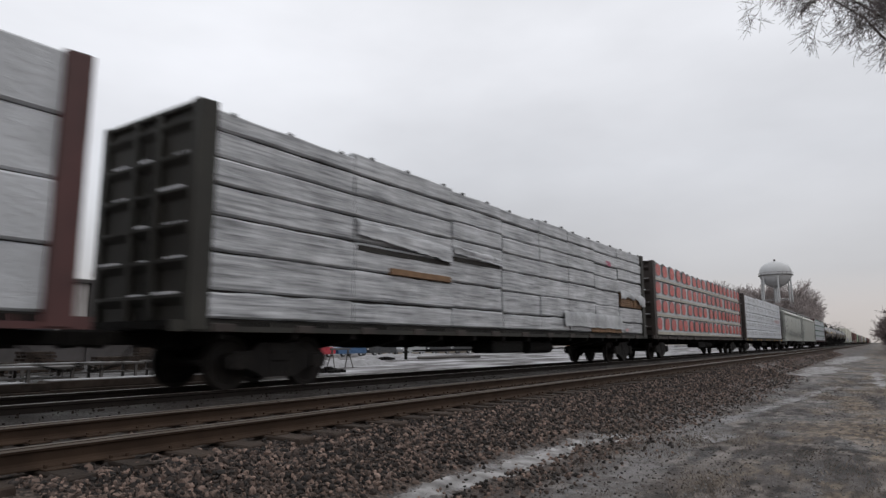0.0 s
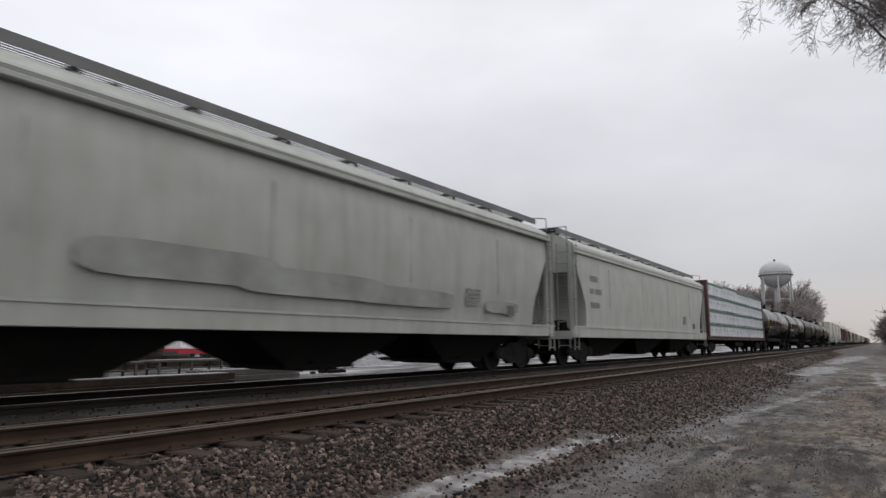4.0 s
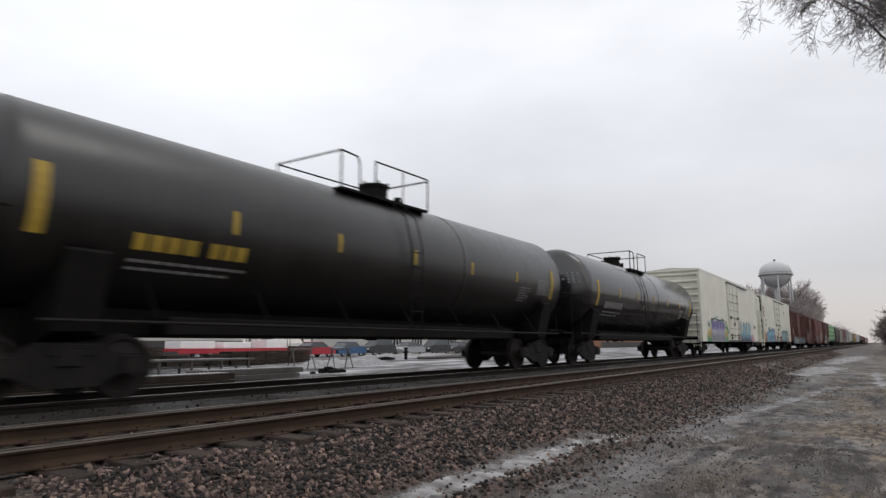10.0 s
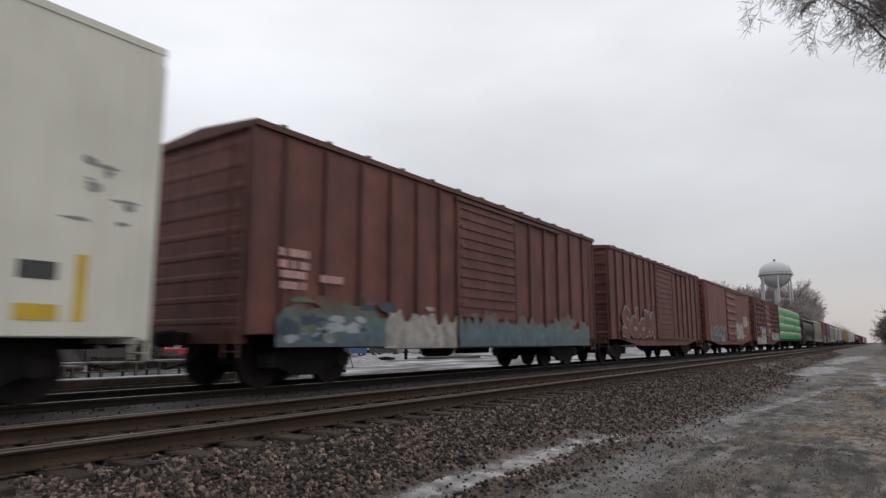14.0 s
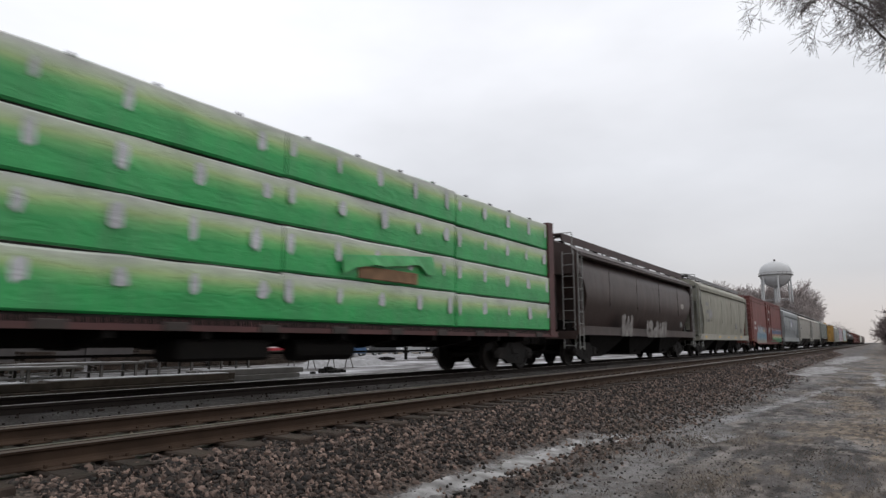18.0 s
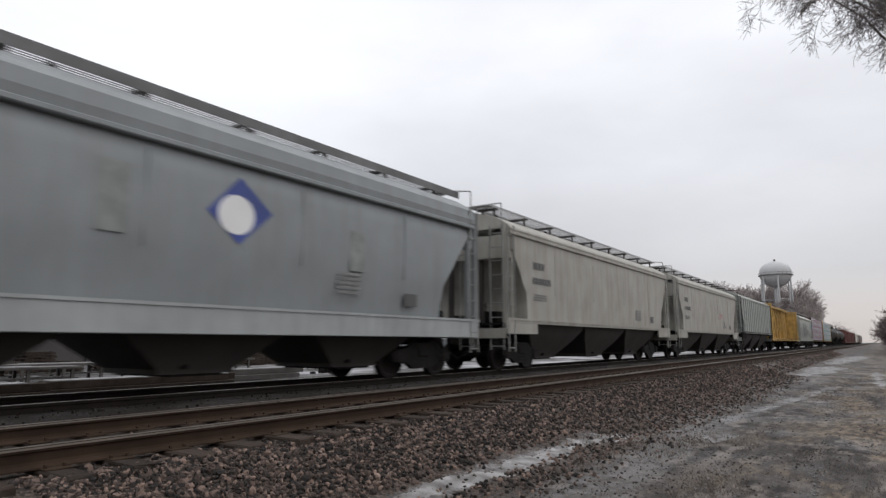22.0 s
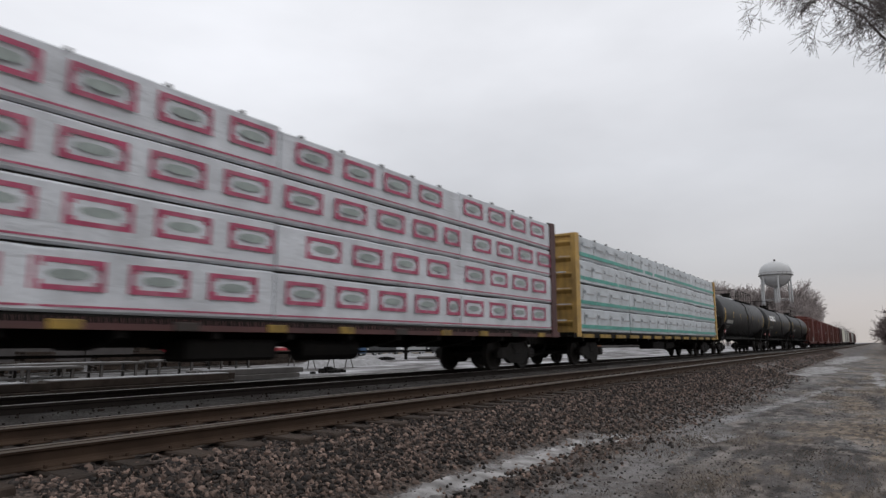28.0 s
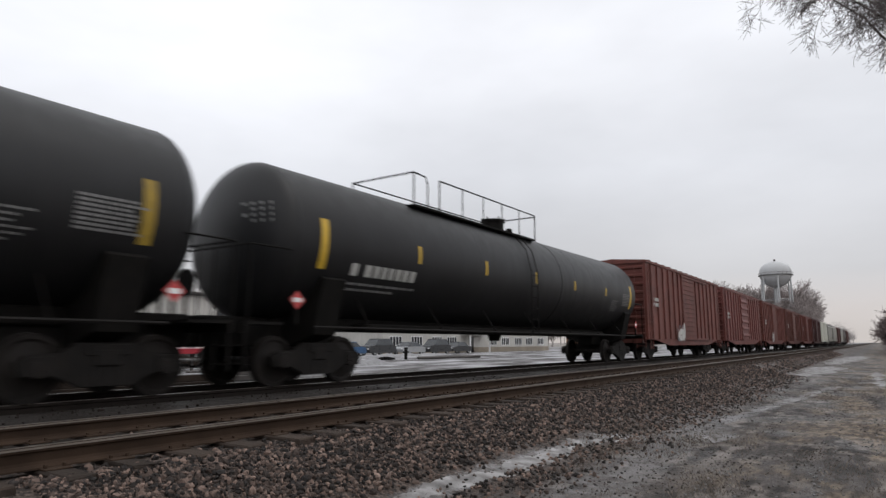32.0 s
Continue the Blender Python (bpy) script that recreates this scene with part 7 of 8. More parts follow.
stencil(box, 2.6, 1.92, 0.62, 0.28, -1.64, M_F_WHITE, 58)
stencil(box, 2.66, 1.66, 0.5, 0.11, -1.64, M_PINK, 59)
stencil(box, 2.72, 1.36, 0.38, 0.06, -1.64, M_PINK, 60)

def green_load(car, length):
    load(car, length, 4, (5, 5, 5, 5), M_WRAP_GREEN, 15, print_green)
    t = Solid()
    top = [(12.9 + 0.31 * i, -1.44, 2.52 + 0.03 * i) for i in range(11)]
    r = random.Random(9)
    low = [(x, -1.50 - r.uniform(0, 0.05), z - 0.2 - r.uniform(0, 0.08) - (0.16 if i in (0, 9, 10) else 0)) for i, (x, y, z) in enumerate(top)]
    t.add(top + low, [(i, i + 1, 12 + i, 11 + i) for i in range(10)])
    part("torn_flap", t, M_GREEN, car, "torn green flap of wrap")
    part("bare_board", Solid().box(13.4, 15.4, -1.445, -1.39, 2.1, 2.36, 0.01), M_LUMBER, car)


centre_beam_flat(352.85, 375.7, "maroon centre-beam flat car with bright green-printed lumber wraps", M_MAROON, green_load, M_BROWNEND)
hop = hopper_car(377.3, 394.0, "dark brown round-sided covered hopper with white scrawls", M_HOPDARK, 1.36, 0.30, 0.42, seed=61, walk_dz=0.62, walk_mat=M_HOPBOARD, marks="grey", eave=4.0, lip=0.1, opening=0.8)
graffiti(hop, 4.35, 1.05, 1.3, 0.95, -1.6, None, M_F_CHALK, None, None, 22, 3, "faded white sprayed shape", fat=0.26, cloud=False)
graffiti(hop, 7.6, 1.03, 3.1, 0.78, -1.6, None, M_F_CHALK, None, None, 23, 6, "faded white sprayed shapes", fat=0.22, cloud=False)
q = Solid()
blob(q, 14.3, 2.68, 0.3, 0.16, -1.57, 14, 2.4, 0.004, wob=0.3, rnd=random.Random(4))
tagged(part("graffiti", q, M_F_WHITE, hop, "small chalky white smear"), kind="stuff")
hop = hopper_car(395.47, 411.58, "olive-grey covered hopper with a pale patched sill", M_HOPOLIVE, 1.29, 0.33, 0.10, sill_mat=M_SILLGREY, seed=62, eave=4.2, lip=0.26)
emb = Solid()
blob(emb, 2.9, 2.55, 0.55, 0.3, -1.566, 12, 2.4)
part("faded_emblem", emb, M_BAR_G, hop)
for x in (1.1, 5.0, 7.9, 10.4):
    label_plate(hop, x, x + 0.42, 1.08, 1.2, -1.592)
label_plate(hop, 12.6, 13.2, 1.13, 1.28, -1.592)
box = box_car(413.57, 432.7, "brick red smooth boxcar with colourful graffiti", M_REDBOX, M_REDBOX, (8.4, 11.2), (), "smooth", eave=4.55, seed=63, door_style="plug", end_ribs=9)
band = Solid()
plate(band, 0.2, 18.9, 4.16, 4.22, -1.552, 0.02)
part("upper_ridge", band, M_BOXRIB, box)
graffiti(box, 2.6, 0.78, 5.2, 1.5, -1.555, M_F_CREAM, M_S_SKY, M_S_SKY, M_F_NAVY, 24, 7, "pale blue block graffiti", fat=0.14, full=(0.6, 0.95), hill=0.62)
graffiti(box, 11.0, 0.88, 8.0, 1.35, -1.555, M_F_NAVY, M_S_SUNSET, M_S_SUNSET, M_G_WHITE, 25, 7, "blue, orange and green graffiti", fat=0.17, full=(0.62, 0.9), hill=0.25)
label_plate(box, 6.24, 6.63, 1.72, 1.96, -1.6)
stencil(box, 9.1, 3.68, 1.1, 0.09, -1.66, M_BAR_W, 631, rows=2)
for x0, x1, z0, z1, m in ((8.92, 9.44, 2.85, 3.0, M_G_WHITE), (8.76, 9.33, 1.64, 2.05, M_G_GREY), (9.42, 9.73, 1.91, 2.26, M_G_WHITE), (8.2, 8.35, 4.0, 4.2, M_G_WHITE)):
    q = Solid()
    plate(q, x0, x1, z0, z1, -1.665, 0.006)
    part("notice_plate", q, m, box)
stencil(box, 1.6, 2.3, 0.95, 0.25, -1.556, M_BAR_W, 64)
stencil(box, 1.6, 1.9, 0.95, 0.22, -1.556, M_BAR_W, 65)
label_plate(box, 0.3, 0.8, 0.96, 1.16, -1.554)
label_plate(box, 16.9, 17.5, 1.0, 1.25, -1.554)
hop = hopper_car(434.72, 449.97, "blue-grey covered hopper with a white diamond emblem", M_HOPBLUE, 1.36, 0.44, 0.12, sill_mat=M_SILLBLUE, opening=1.3, seed=66, eave=4.22, lip=0.46)
dm = Solid()
dm.add([(7.75, -1.57, 2.38), (8.42, -1.57, 2.98), (7.73, -1.57, 3.50), (7.12, -1.57, 2.86)], [(0, 1, 2, 3)])
em = part("emblem", dm, M_EMBLEM, hop, "blue diamond emblem with a pale leaf shape")
dm = Solid()
blob(dm, 7.68, 2.86, 0.36, 0.33, -1.57, 16, 2.0, 0.004)
part("emblem_leaf", dm, M_PURE_W, em)
for x, z0, z1 in ((5.45, 2.3, 3.3), (10.4, 2.2, 3.0)):
    q = Solid()
    plate(q, x, x + 0.42, z0, z1, -1.566, 0.003)
    part("faded_panel", q, M_FADED, hop, "darker grey weathered patch")
hopper_car(451.5, 468.12, "dusty beige covered hopper with a high side sill", M_HOPBEIGE, 1.46, 0.12, 0.02, seed=67, eave=4.15, open_board=True, walk_dz=0.6, marks="dark")
hop = hopper_car(469.7, 486.58, "dusty beige covered hopper with faded red stencils", M_HOPBEIGE, 1.46, 0.12, 0.02, seed=68, eave=4.15, open_board=True, walk_dz=0.6, marks="dark")
stencil(hop, 10.6, 2.5, 1.0, 0.12, -1.566, M_PINK, 69, rows=2)
hopper_car(488.2, 504.57, "grey ribbed covered hopper with rusty streaks", M_HOPRIB, 1.56, 0.12, 0.0, ribs=15, seed=70, eave=4.3, lip=0.12, opening=1.1, walk_dz=0.4, walk_y=0.7, boards=(12.2, 13.12))


def empty_flat(f, r):
    length = r - f
    car = rail_car("lumber_flatcar", "empty yellow centre-beam flat car with an open truss", "flat car", f)
    flat_deck(car, length, M_YELLOW, M_YELLOW, 1.4)
    bulkhead(car, 0.24, -1, M_YELLOW, snow=False)
    bulkhead(car, length - 0.24, 1, M_YELLOW, snow=False)
    top = Solid()
    x = 0.4
    while x < length - 0.4:
        solid_end = min(x + 1.95, length - 0.4)
        top.box(x, solid_end, -0.42, 0.42, 4.76, 4.82)
        x = solid_end + 0.5
    for y in (-0.42, 0.2):
        top.box(0.4, length - 0.4, y, y + 0.22, 4.755, 4.825)
    for y in (-0.44, 0.40):
        top.box(0.4, length - 0.4, y, y + 0.04, 4.64, 4.86, 0.01)
    part("top_chord", top, M_YELLOW, car, "slotted yellow top chord")
    posts = [1.2 + 1.225 * k for k in range(int((length - 3.6 - 1.2) / 1.225) + 1)]
    for x in posts:
        p = Solid()
        p.prism_y([(x - 0.26, 1.28), (x - 0.19, 1.9), (x - 0.11, 2.6), (x - 0.08, 4.76), (x + 0.08, 4.76), (x + 0.11, 2.6), (x + 0.19, 1.9), (x + 0.26, 1.28)], -0.14, -0.11)
        p.prism_y([(x - 0.26, 1.28), (x - 0.19, 1.9), (x - 0.11, 2.6), (x - 0.08, 4.76), (x + 0.08, 4.76), (x + 0.11, 2.6), (x + 0.19, 1.9), (x + 0.26, 1.28)], 0.11, 0.14)
        p.prism_y([(x - 0.05, 1.28), (x - 0.05, 4.76), (x + 0.05, 4.76), (x + 0.05, 1.28)], -0.11, 0.11)
        part("beam_post", p, M_YELLOW, car)
    for k in range(1, 9, 2):
        for a, b in ((posts[k], posts[k + 2]), (posts[min(k + 9, len(posts) - 1)], posts[min(k + 7, len(posts) - 1)])):
            if a != b:
                d = Solid().rod((a, -0.165, 1.35), (b, -0.165, 4.55), 0.06, 6)
                bar = part("diagonal", d, M_YELLOW, car)
                part("gusset", Solid().box(b - 0.14, b + 0.14, -0.155, -0.142, 4.3, 4.6), M_YELLOW, bar)
    web = Solid()
    web.box(length - 3.45, length - 0.2, -0.19, -0.14, 1.28, 4.76)
    web.box(length - 3.45, length - 0.2, 0.14, 0.19, 1.28, 4.76)
    for x in (length - 2.6, length - 1.5):
        web.box(x, x + 0.05, -0.23, -0.19, 1.3, 4.6)
    part("end_web", web, M_YELLOW, car)
    web = Solid()
    web.box(0.3, 1.0, -0.5, 0.5, 1.15, 4.5)
    part("end_web", web, M_YELLOW, car)
    low = Solid()
    low.box(0.3, length - 0.3, -0.42, 0.42, 1.15, 1.28)
    part("bottom_chord", low, M_YELLOW, car)
    running_gear(car, f, length, 2.15, length - 2.15, -0.25, length + 0.25)


empty_flat(506.2, 529.73)
hop = hopper_car(530.9, 549.78, "pale grey covered hopper with a blue patch and grey graffiti", M_HOPGREEN, 1.40, 0.40, 0.12, seed=71, eave=4.2, open_board=True, walk_dz=0.6, marks="faint")
rq = random.Random(33)
for nm, mat, cx, cz, rx, rz, n, wide, tall in (("blue_panel", M_TEAL_PATCH, 17.0, 3.15, 0.95, 0.36, 1, 0, 0), ("blue_panel", M_F_BLUE, 17.0, 2.86, 0.95, 0.09, 1, 0, 0), ("graffiti", M_SMEAR, 7.2, 2.6, 0.6, 0.55, 9, 2.1, 0.6), ("graffiti", M_FADED, 7.4, 1.95, 0.5, 0.3, 8, 2.1, 0.25), ("graffiti", M_F_GREEN, 6.5, 2.9, 0.3, 0.34, 6, 1.2, 0.4), ("graffiti", M_FADED, 7.4, 2.5, 0.22, 0.4, 7, 1.8, 0.6), ("graffiti", M_SMEAR, 11.6, 2.15, 0.5, 0.22, 4, 1.0, 0.25)):
    q = Solid()
    for k in range(n):
        blob(q, cx + rq.uniform(-wide, wide), cz + rq.uniform(-tall, tall), rx * rq.uniform(0.6, 1.2) if n > 1 else rx, rz * rq.uniform(0.5, 1.2) if n > 1 else rz, -1.564 - 0.0009 * k - 0.0025 * rq.random(), 22, 6.0 if nm == "blue_panel" else 2.4, 0.003, wob=0.03 if nm == "blue_panel" else 0.22, rnd=rq)
    tagged(part(nm, q, mat, hop, "worn sprayed patch" if nm == "graffiti" else "worn turquoise panel"), kind="stuff")
stencil(hop, 10.0, 2.2, 3.0, 0.3, -1.566, M_SMEAR, 28)
centre_beam_flat(551.2, 574.01, "maroon centre-beam flat car with crimson-printed white lumber wraps", M_MAROON, fill_with(4, (5.2, 5.0, 5.6, 5.2), M_WRAP_W, 16, print_brackets), M_TAB)
centre_beam_flat(575.7, 598.92, "yellow centre-beam flat car with teal-lined white lumber wraps", M_YELLOW, fill_with(4, (5.4, 5.4, 5.4, 5.4), M_WRAP_T, 17, print_teal), M_TAB, sill_mat=M_UNDER, tab_len=1.1)

tank_car(600.30, 601.70, 618.60, 619.80, "black tank car with snow on its shell", M_BLACK_DULL, "white", 36, (608.9, 615.9), 610.3, mesh_rails=True, snow=True)
tank_car(621.10, 622.70, 638.90, 640.30, "black tank car with white block shapes high on its side", M_BLACK_DULL, "grey", 37, (625.8, 632.3), 631.1, word=True)
tank_car(641.40, 643.00, 660.40, 661.80, "dull black tank car with pale stencils", M_BLACK_DULL, "white", 38, (646.1, 652.7), 651.7)
DOORS = ((6.2, 9.0), (6.4, 9.2), (6.2, 9.0), (6.3, 9.1), (6.2, 9.0), (6.4, 9.2))
for k in range(6):
    s = 662.75 + 17.35 * k
    body = (M_BOXRED, M_REDBOX, M_BOXRED, M_BOXBROWN, M_BOXRED, M_MAROON)[k]
    box = box_car(s, s + 15.7, ("oxide red ribbed boxcar with a grey-streaked door", "faded brick red ribbed boxcar", "oxide red ribbed boxcar with white scrawls", "dull brown ribbed steel boxcar", "faded oxide red ribbed boxcar", "dark maroon ribbed steel boxcar")[k], body, body, DOORS[k], BOX_RIBS, seed=80 + k, eave=4.48, door_style="panel" if k % 2 else "corrugated")
    stencil(box, 0.9, 2.7, 0.8, 0.16, -1.62, M_BAR_W, 90 + k, rows=2)
    if k in (0, 2):
        graffiti(box, 5.0, 0.9, 1.2, 1.0, -1.62, body, M_G_WHITE, M_G_GREY, M_PINK, 30 + k, 1, "small white graffiti")
for k, (d, style) in enumerate(((17.5, "w"), (17.2, "h"), (17.2, "h"), (17.2, "b"), (17.2, "h"), (17.2, "d"), (17.2, "b"))):
    s = 767.2 + 17.4 * k
    if style == "w":
        box_car(s, s + 15.8, "white insulated boxcar far down the train", M_REEFER, M_REEFER, (6.5, 9.2), (), "smooth", seed=100 + k, belly=False)
    elif style == "h":
        hopper_car(s, s + 15.8, "pale grey covered hopper far down the train", M_HOPBEIGE, 1.36, 0.3, 0.1, seed=110 + k)
    elif style == "d":
        hopper_car(s, s + 15.8, "dark brown covered hopper far down the train", M_HOPDARK, 1.36, 0.3, 0.3, seed=110 + k)
    else:
        box_car(s, s + 15.8, "brown boxcar far down the train", M_BOXBROWN, M_BOXRIB, (6.2, 9.0), BOX_RIBS, seed=120 + k)


# ---- trees ----
def limb(vs, fs, a, b, ra, rb, n=4):
    d = (b - a).normalized()
    u = d.cross(Vector((0.3, 0.2, 0.93))).normalized()
    w = d.cross(u)
    k = len(vs)
    for p, q in ((a, ra), (b, rb)):
        for i in range(n):
            t = 2 * math.pi * i / n
            vs.append(tuple(p + u * (q * math.cos(t)) + w * (q * math.sin(t))))
    for i in range(n):
        fs.append((k + i, k + (i + 1) % n, k + n + (i + 1) % n, k + n + i))


def grow(r, out, a, d, length, rad, depth, spread, droop, kids=(2, 3)):
    """Adds a bending limb and its forks; out: lists of segments by depth."""
    segs = 3
    p = a.copy()
    for i in range(segs):
        d = (d + Vector((r.gauss(0, 0.16), r.gauss(0, 0.16), r.gauss(0, 0.12) - droop))).normalized()
        q = p + d * (length / segs)
        k0, k1 = 1 - 0.35 * i / segs, 1 - 0.35 * (i + 1) / segs
        out.append((p, q, rad * k0, rad * k1, depth))
        if depth > 0 and (i > 0 or depth < 3):
            for _ in range(r.randint(*kids) - 1):
                s = (d + Vector((r.gauss(0, spread), r.gauss(0, spread), r.gauss(0.05, spread * 0.7)))).normalized()
                grow(r, out, q, s, length * r.uniform(0.55, 0.8), rad * 0.55, depth - 1, spread, droop * 1.15, kids)
        p = q
    if depth > 0:
        grow(r, out, p, d, length * 0.7, rad * 0.6, depth - 1, spread, droop * 1.15, kids)


def bare_tree_mesh(seed, height, depth, spread=0.55, kids=(2, 3), thick=0.02, min_r=0.012):
    r = random.Random(seed)
    out = []
    grow(r, out, Vector((0, 0, -0.3)), Vector((0, 0, 1)), height * 0.36, height * thick, depth, spread, -0.02, kids)
    tv, tf, cv, cf = [], [], [], []
    for a, b, ra, rb, dp in out:
        if dp >= depth - 1:
            limb(tv, tf, a, b, max(ra, min_r * 2), max(rb, min_r * 2), 6)
        else:
            limb(cv, cf, a, b, max(ra, min_r), max(rb, min_r * 0.7), 3)
    return (tv, tf), (cv, cf)


def make_mesh(name, vf, material):
    me = bpy.data.meshes.new(name)
    me.from_pydata(vf[0], [], vf[1])
    me.materials.append(material)
    return me


def tree_kind(seed, height, depth, label, mat_t, mat_c, **k):
    t, c = bare_tree_mesh(seed, height, depth, **k)
    root = thing("bare_tree", label, "tree", "bare winter trees")
    part("trunk", make_mesh("trunk", t, mat_t), None, root)
    part("crown", make_mesh("crown", c, mat_c), None, root, "crown of bare twigs")
    return root


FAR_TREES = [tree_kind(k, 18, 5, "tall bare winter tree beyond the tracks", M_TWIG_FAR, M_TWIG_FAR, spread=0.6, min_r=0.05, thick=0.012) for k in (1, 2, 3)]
SHRUBS = [tree_kind(k, 7, 4, "bushy bare shrub tree beside the track", M_TWIG, M_TWIG, spread=0.75, kids=(3, 4), min_r=0.022, thick=0.014) for k in (11, 12)]
for o in FAR_TREES + SHRUBS:
    o.location = (-300, 400, -1)


def plant(kind, x, y, scale, turn, z=None):
    m = Matrix.LocRotScale((x, y, (lay(y) if z is None else z)), Euler((0, 0, turn)), None)
    o = copy_thing(kind, m)
    o.scale = (scale, scale, scale)
    return o


rt = random.Random(21)
for x, y, s in ((338, 42.5, 1.75), (352, 41, 1.7), (330, 33.5, 1.6), (345, 34, 1.75), (325, 30.5, 1.5), (342, 29.5, 1.45), (330, 55, 1.6), (318, 58, 1.6), (345, 50, 1.5), (300, 60, 1.45), (310, 66, 1.5), (285, 41, 0.95), (292, 31.5, 0.9), (270, 36, 0.75), (360, 27, 1.3), (290, 68, 1.2), (296, 37, 1.0), (280, 33, 0.85), (300, 29, 1.15), (288, 45, 1.1), (296, 50, 1.3), (280, 52, 1.2), (305, 46, 1.4), (316, 26, 1.2), (300, 55, 1.4), (278, 58, 1.2), (322, 62, 1.7), (312, 52, 1.6), (330, 66, 1.7), (296, 63, 1.4), (318, 48, 1.6)):
    plant(rt.choice(FAR_TREES), x, y, s * rt.uniform(0.92, 1.05), rt.uniform(0, 6))
for k in range(26):
    y = rt.uniform(95, 150)
    plant(rt.choice(FAR_TREES), rt.uniform(0.3, 1.7) * y, y, rt.uniform(0.55, 0.95), rt.uniform(0, 6))
for k in range(16):
    y = rt.uniform(70, 90)
    plant(rt.choice(SHRUBS), rt.uniform(0.55, 2.2) * y, y, rt.uniform(0.9, 1.4), rt.uniform(0, 6))
for x, y, s in ((96, -3.2, 1.0), (104, -2.6, 1.15), (112, -4.0, 1.2), (122, -3.0, 1.1), (135, -4.5, 1.2), (150, -3.5, 1.3), (88, -5.5, 1.0), (170, -4.5, 1.4), (195, -5, 1.5), (230, -5, 1.6), (118, -7, 1.3), (270, -4, 1.7), (92, -4.6, 1.05), (99, -5.4, 1.15), (106, -4.8, 1.25), (116, -4.2, 1.25), (126, -5.2, 1.35), (140, -4.2, 1.35), (158, -5.0, 1.5), (182, -5.0, 1.6), (95, -6.2, 1.2), (102, -6.0, 1.3), (110, -5.6, 1.35), (120, -5.4, 1.4), (131, -6.2, 1.5), (146, -5.2, 1.5), (166, -6.0, 1.7), (190, -6.0, 1.8), (215, -6.5, 1.9)):
    plant(rt.choice(SHRUBS), x, y - 0.5, s, rt.uniform(0, 6))


def far_wood(name, x0, x1, y0, y1, count, seed, height, material, label):
    """A distant belt of bare trees as one mesh."""
    r = random.Random(seed)
    vs, fs = [], []
    for _ in range(count):
        x, y = r.uniform(x0, x1), r.uniform(y0, y1)
        h = height * r.uniform(0.6, 1.1)
        limb(vs, fs, Vector((x, y, -1.5)), Vector((x, y, h * 0.6)), 0.25, 0.12, 3)
        for _ in range(70):
            z = h * r.uniform(0.3, 1.0)
            k = (1.15 - abs(z / h - 0.6)) * h * 0.28
            a = Vector((x + r.gauss(0, k * 0.5), y + r.gauss(0, k * 0.5), z))
            limb(vs, fs, a, a + Vector((r.gauss(0, 0.9), r.gauss(0, 0.9), r.uniform(0.4, 1.8))), 0.10, 0.03, 3)
    me = make_mesh(name, (vs, fs), material)
    tagged(new(name, me), label, "trees", kind="stuff")


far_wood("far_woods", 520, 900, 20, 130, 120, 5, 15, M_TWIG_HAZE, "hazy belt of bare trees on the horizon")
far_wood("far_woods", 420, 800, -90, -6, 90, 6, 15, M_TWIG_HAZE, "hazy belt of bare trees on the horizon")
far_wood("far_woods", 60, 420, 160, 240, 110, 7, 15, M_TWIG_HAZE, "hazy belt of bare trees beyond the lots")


def overhang_tree():
    """The tree beside the camera's path whose twigs hang into view."""
    root = thing("bare_tree", "bare tree whose thin twigs hang over the track side", "tree", "bare winter trees", at=(15.0, -5.0, -0.72))
    r = random.Random(8)
    tv, tf, cv, cf = [], [], [], []
    out = []
    grow(r, out, Vector((0, 0, -0.3)), Vector((-0.02, 0.05, 1)), 4.6, 0.24, 1, 0.4, 0.0)
    for a, b, ra, rb, dp in out[:3]:
        limb(tv, tf, a, b, ra, rb, 8)
    fork = out[2][1]
    base = Vector((15.0, -5.0, -0.72))
    # each bough's tip: how far out, and how far aside and up for each metre out from the path
    tips = [(r.uniform(14.2, 17.5), r.uniform(-0.09, 0.01), r.uniform(0.505, 0.556)) for _ in range(8)]
    tips += [(15.2, 0.05, 0.568), (15.6, 0.10, 0.583), (16.4, 0.135, 0.592), (15.9, 0.075, 0.575), (15.0, -0.03, 0.528), (16.0, -0.06, 0.52), (15.5, 0.0, 0.548)]
    for far, aside, up in tips:
        out = []
        goal = Vector((far, far * aside, EYE[2] + far * up)) - base
        mid = fork.lerp(goal, 0.55) + Vector((0, 0, 1.2))
        limb(tv, tf, fork, mid, 0.06, 0.022, 6)
        bend = mid.lerp(goal, 0.5) + Vector((r.uniform(-0.2, 0.2), 0.1, 0.3))
        limb(tv, tf, mid, bend, 0.022, 0.012, 5)
        limb(tv, tf, bend, goal, 0.012, 0.005, 5)
        for q in range(5):
            p = mid.lerp(goal, 0.34 + 0.155 * q)
            d = Vector((r.uniform(-1, 1), r.uniform(-0.3, 1), r.uniform(-0.9, 0.3))).normalized()
            grow(r, out, p, d, r.uniform(0.4, 0.75), 0.010, 3, 0.7, 0.03, (2, 3))
        for a, b, ra, rb, dp in out:
            limb(cv, cf, a, b, max(ra, 0.0042), max(rb, 0.003), 3)
    part("trunk", make_mesh("trunk", (tv, tf), M_BARK), None, root)
    part("crown", make_mesh("crown", (cv, cf), M_TWIG_NEAR), None, root, "drooping bare twigs")


overhang_tree()


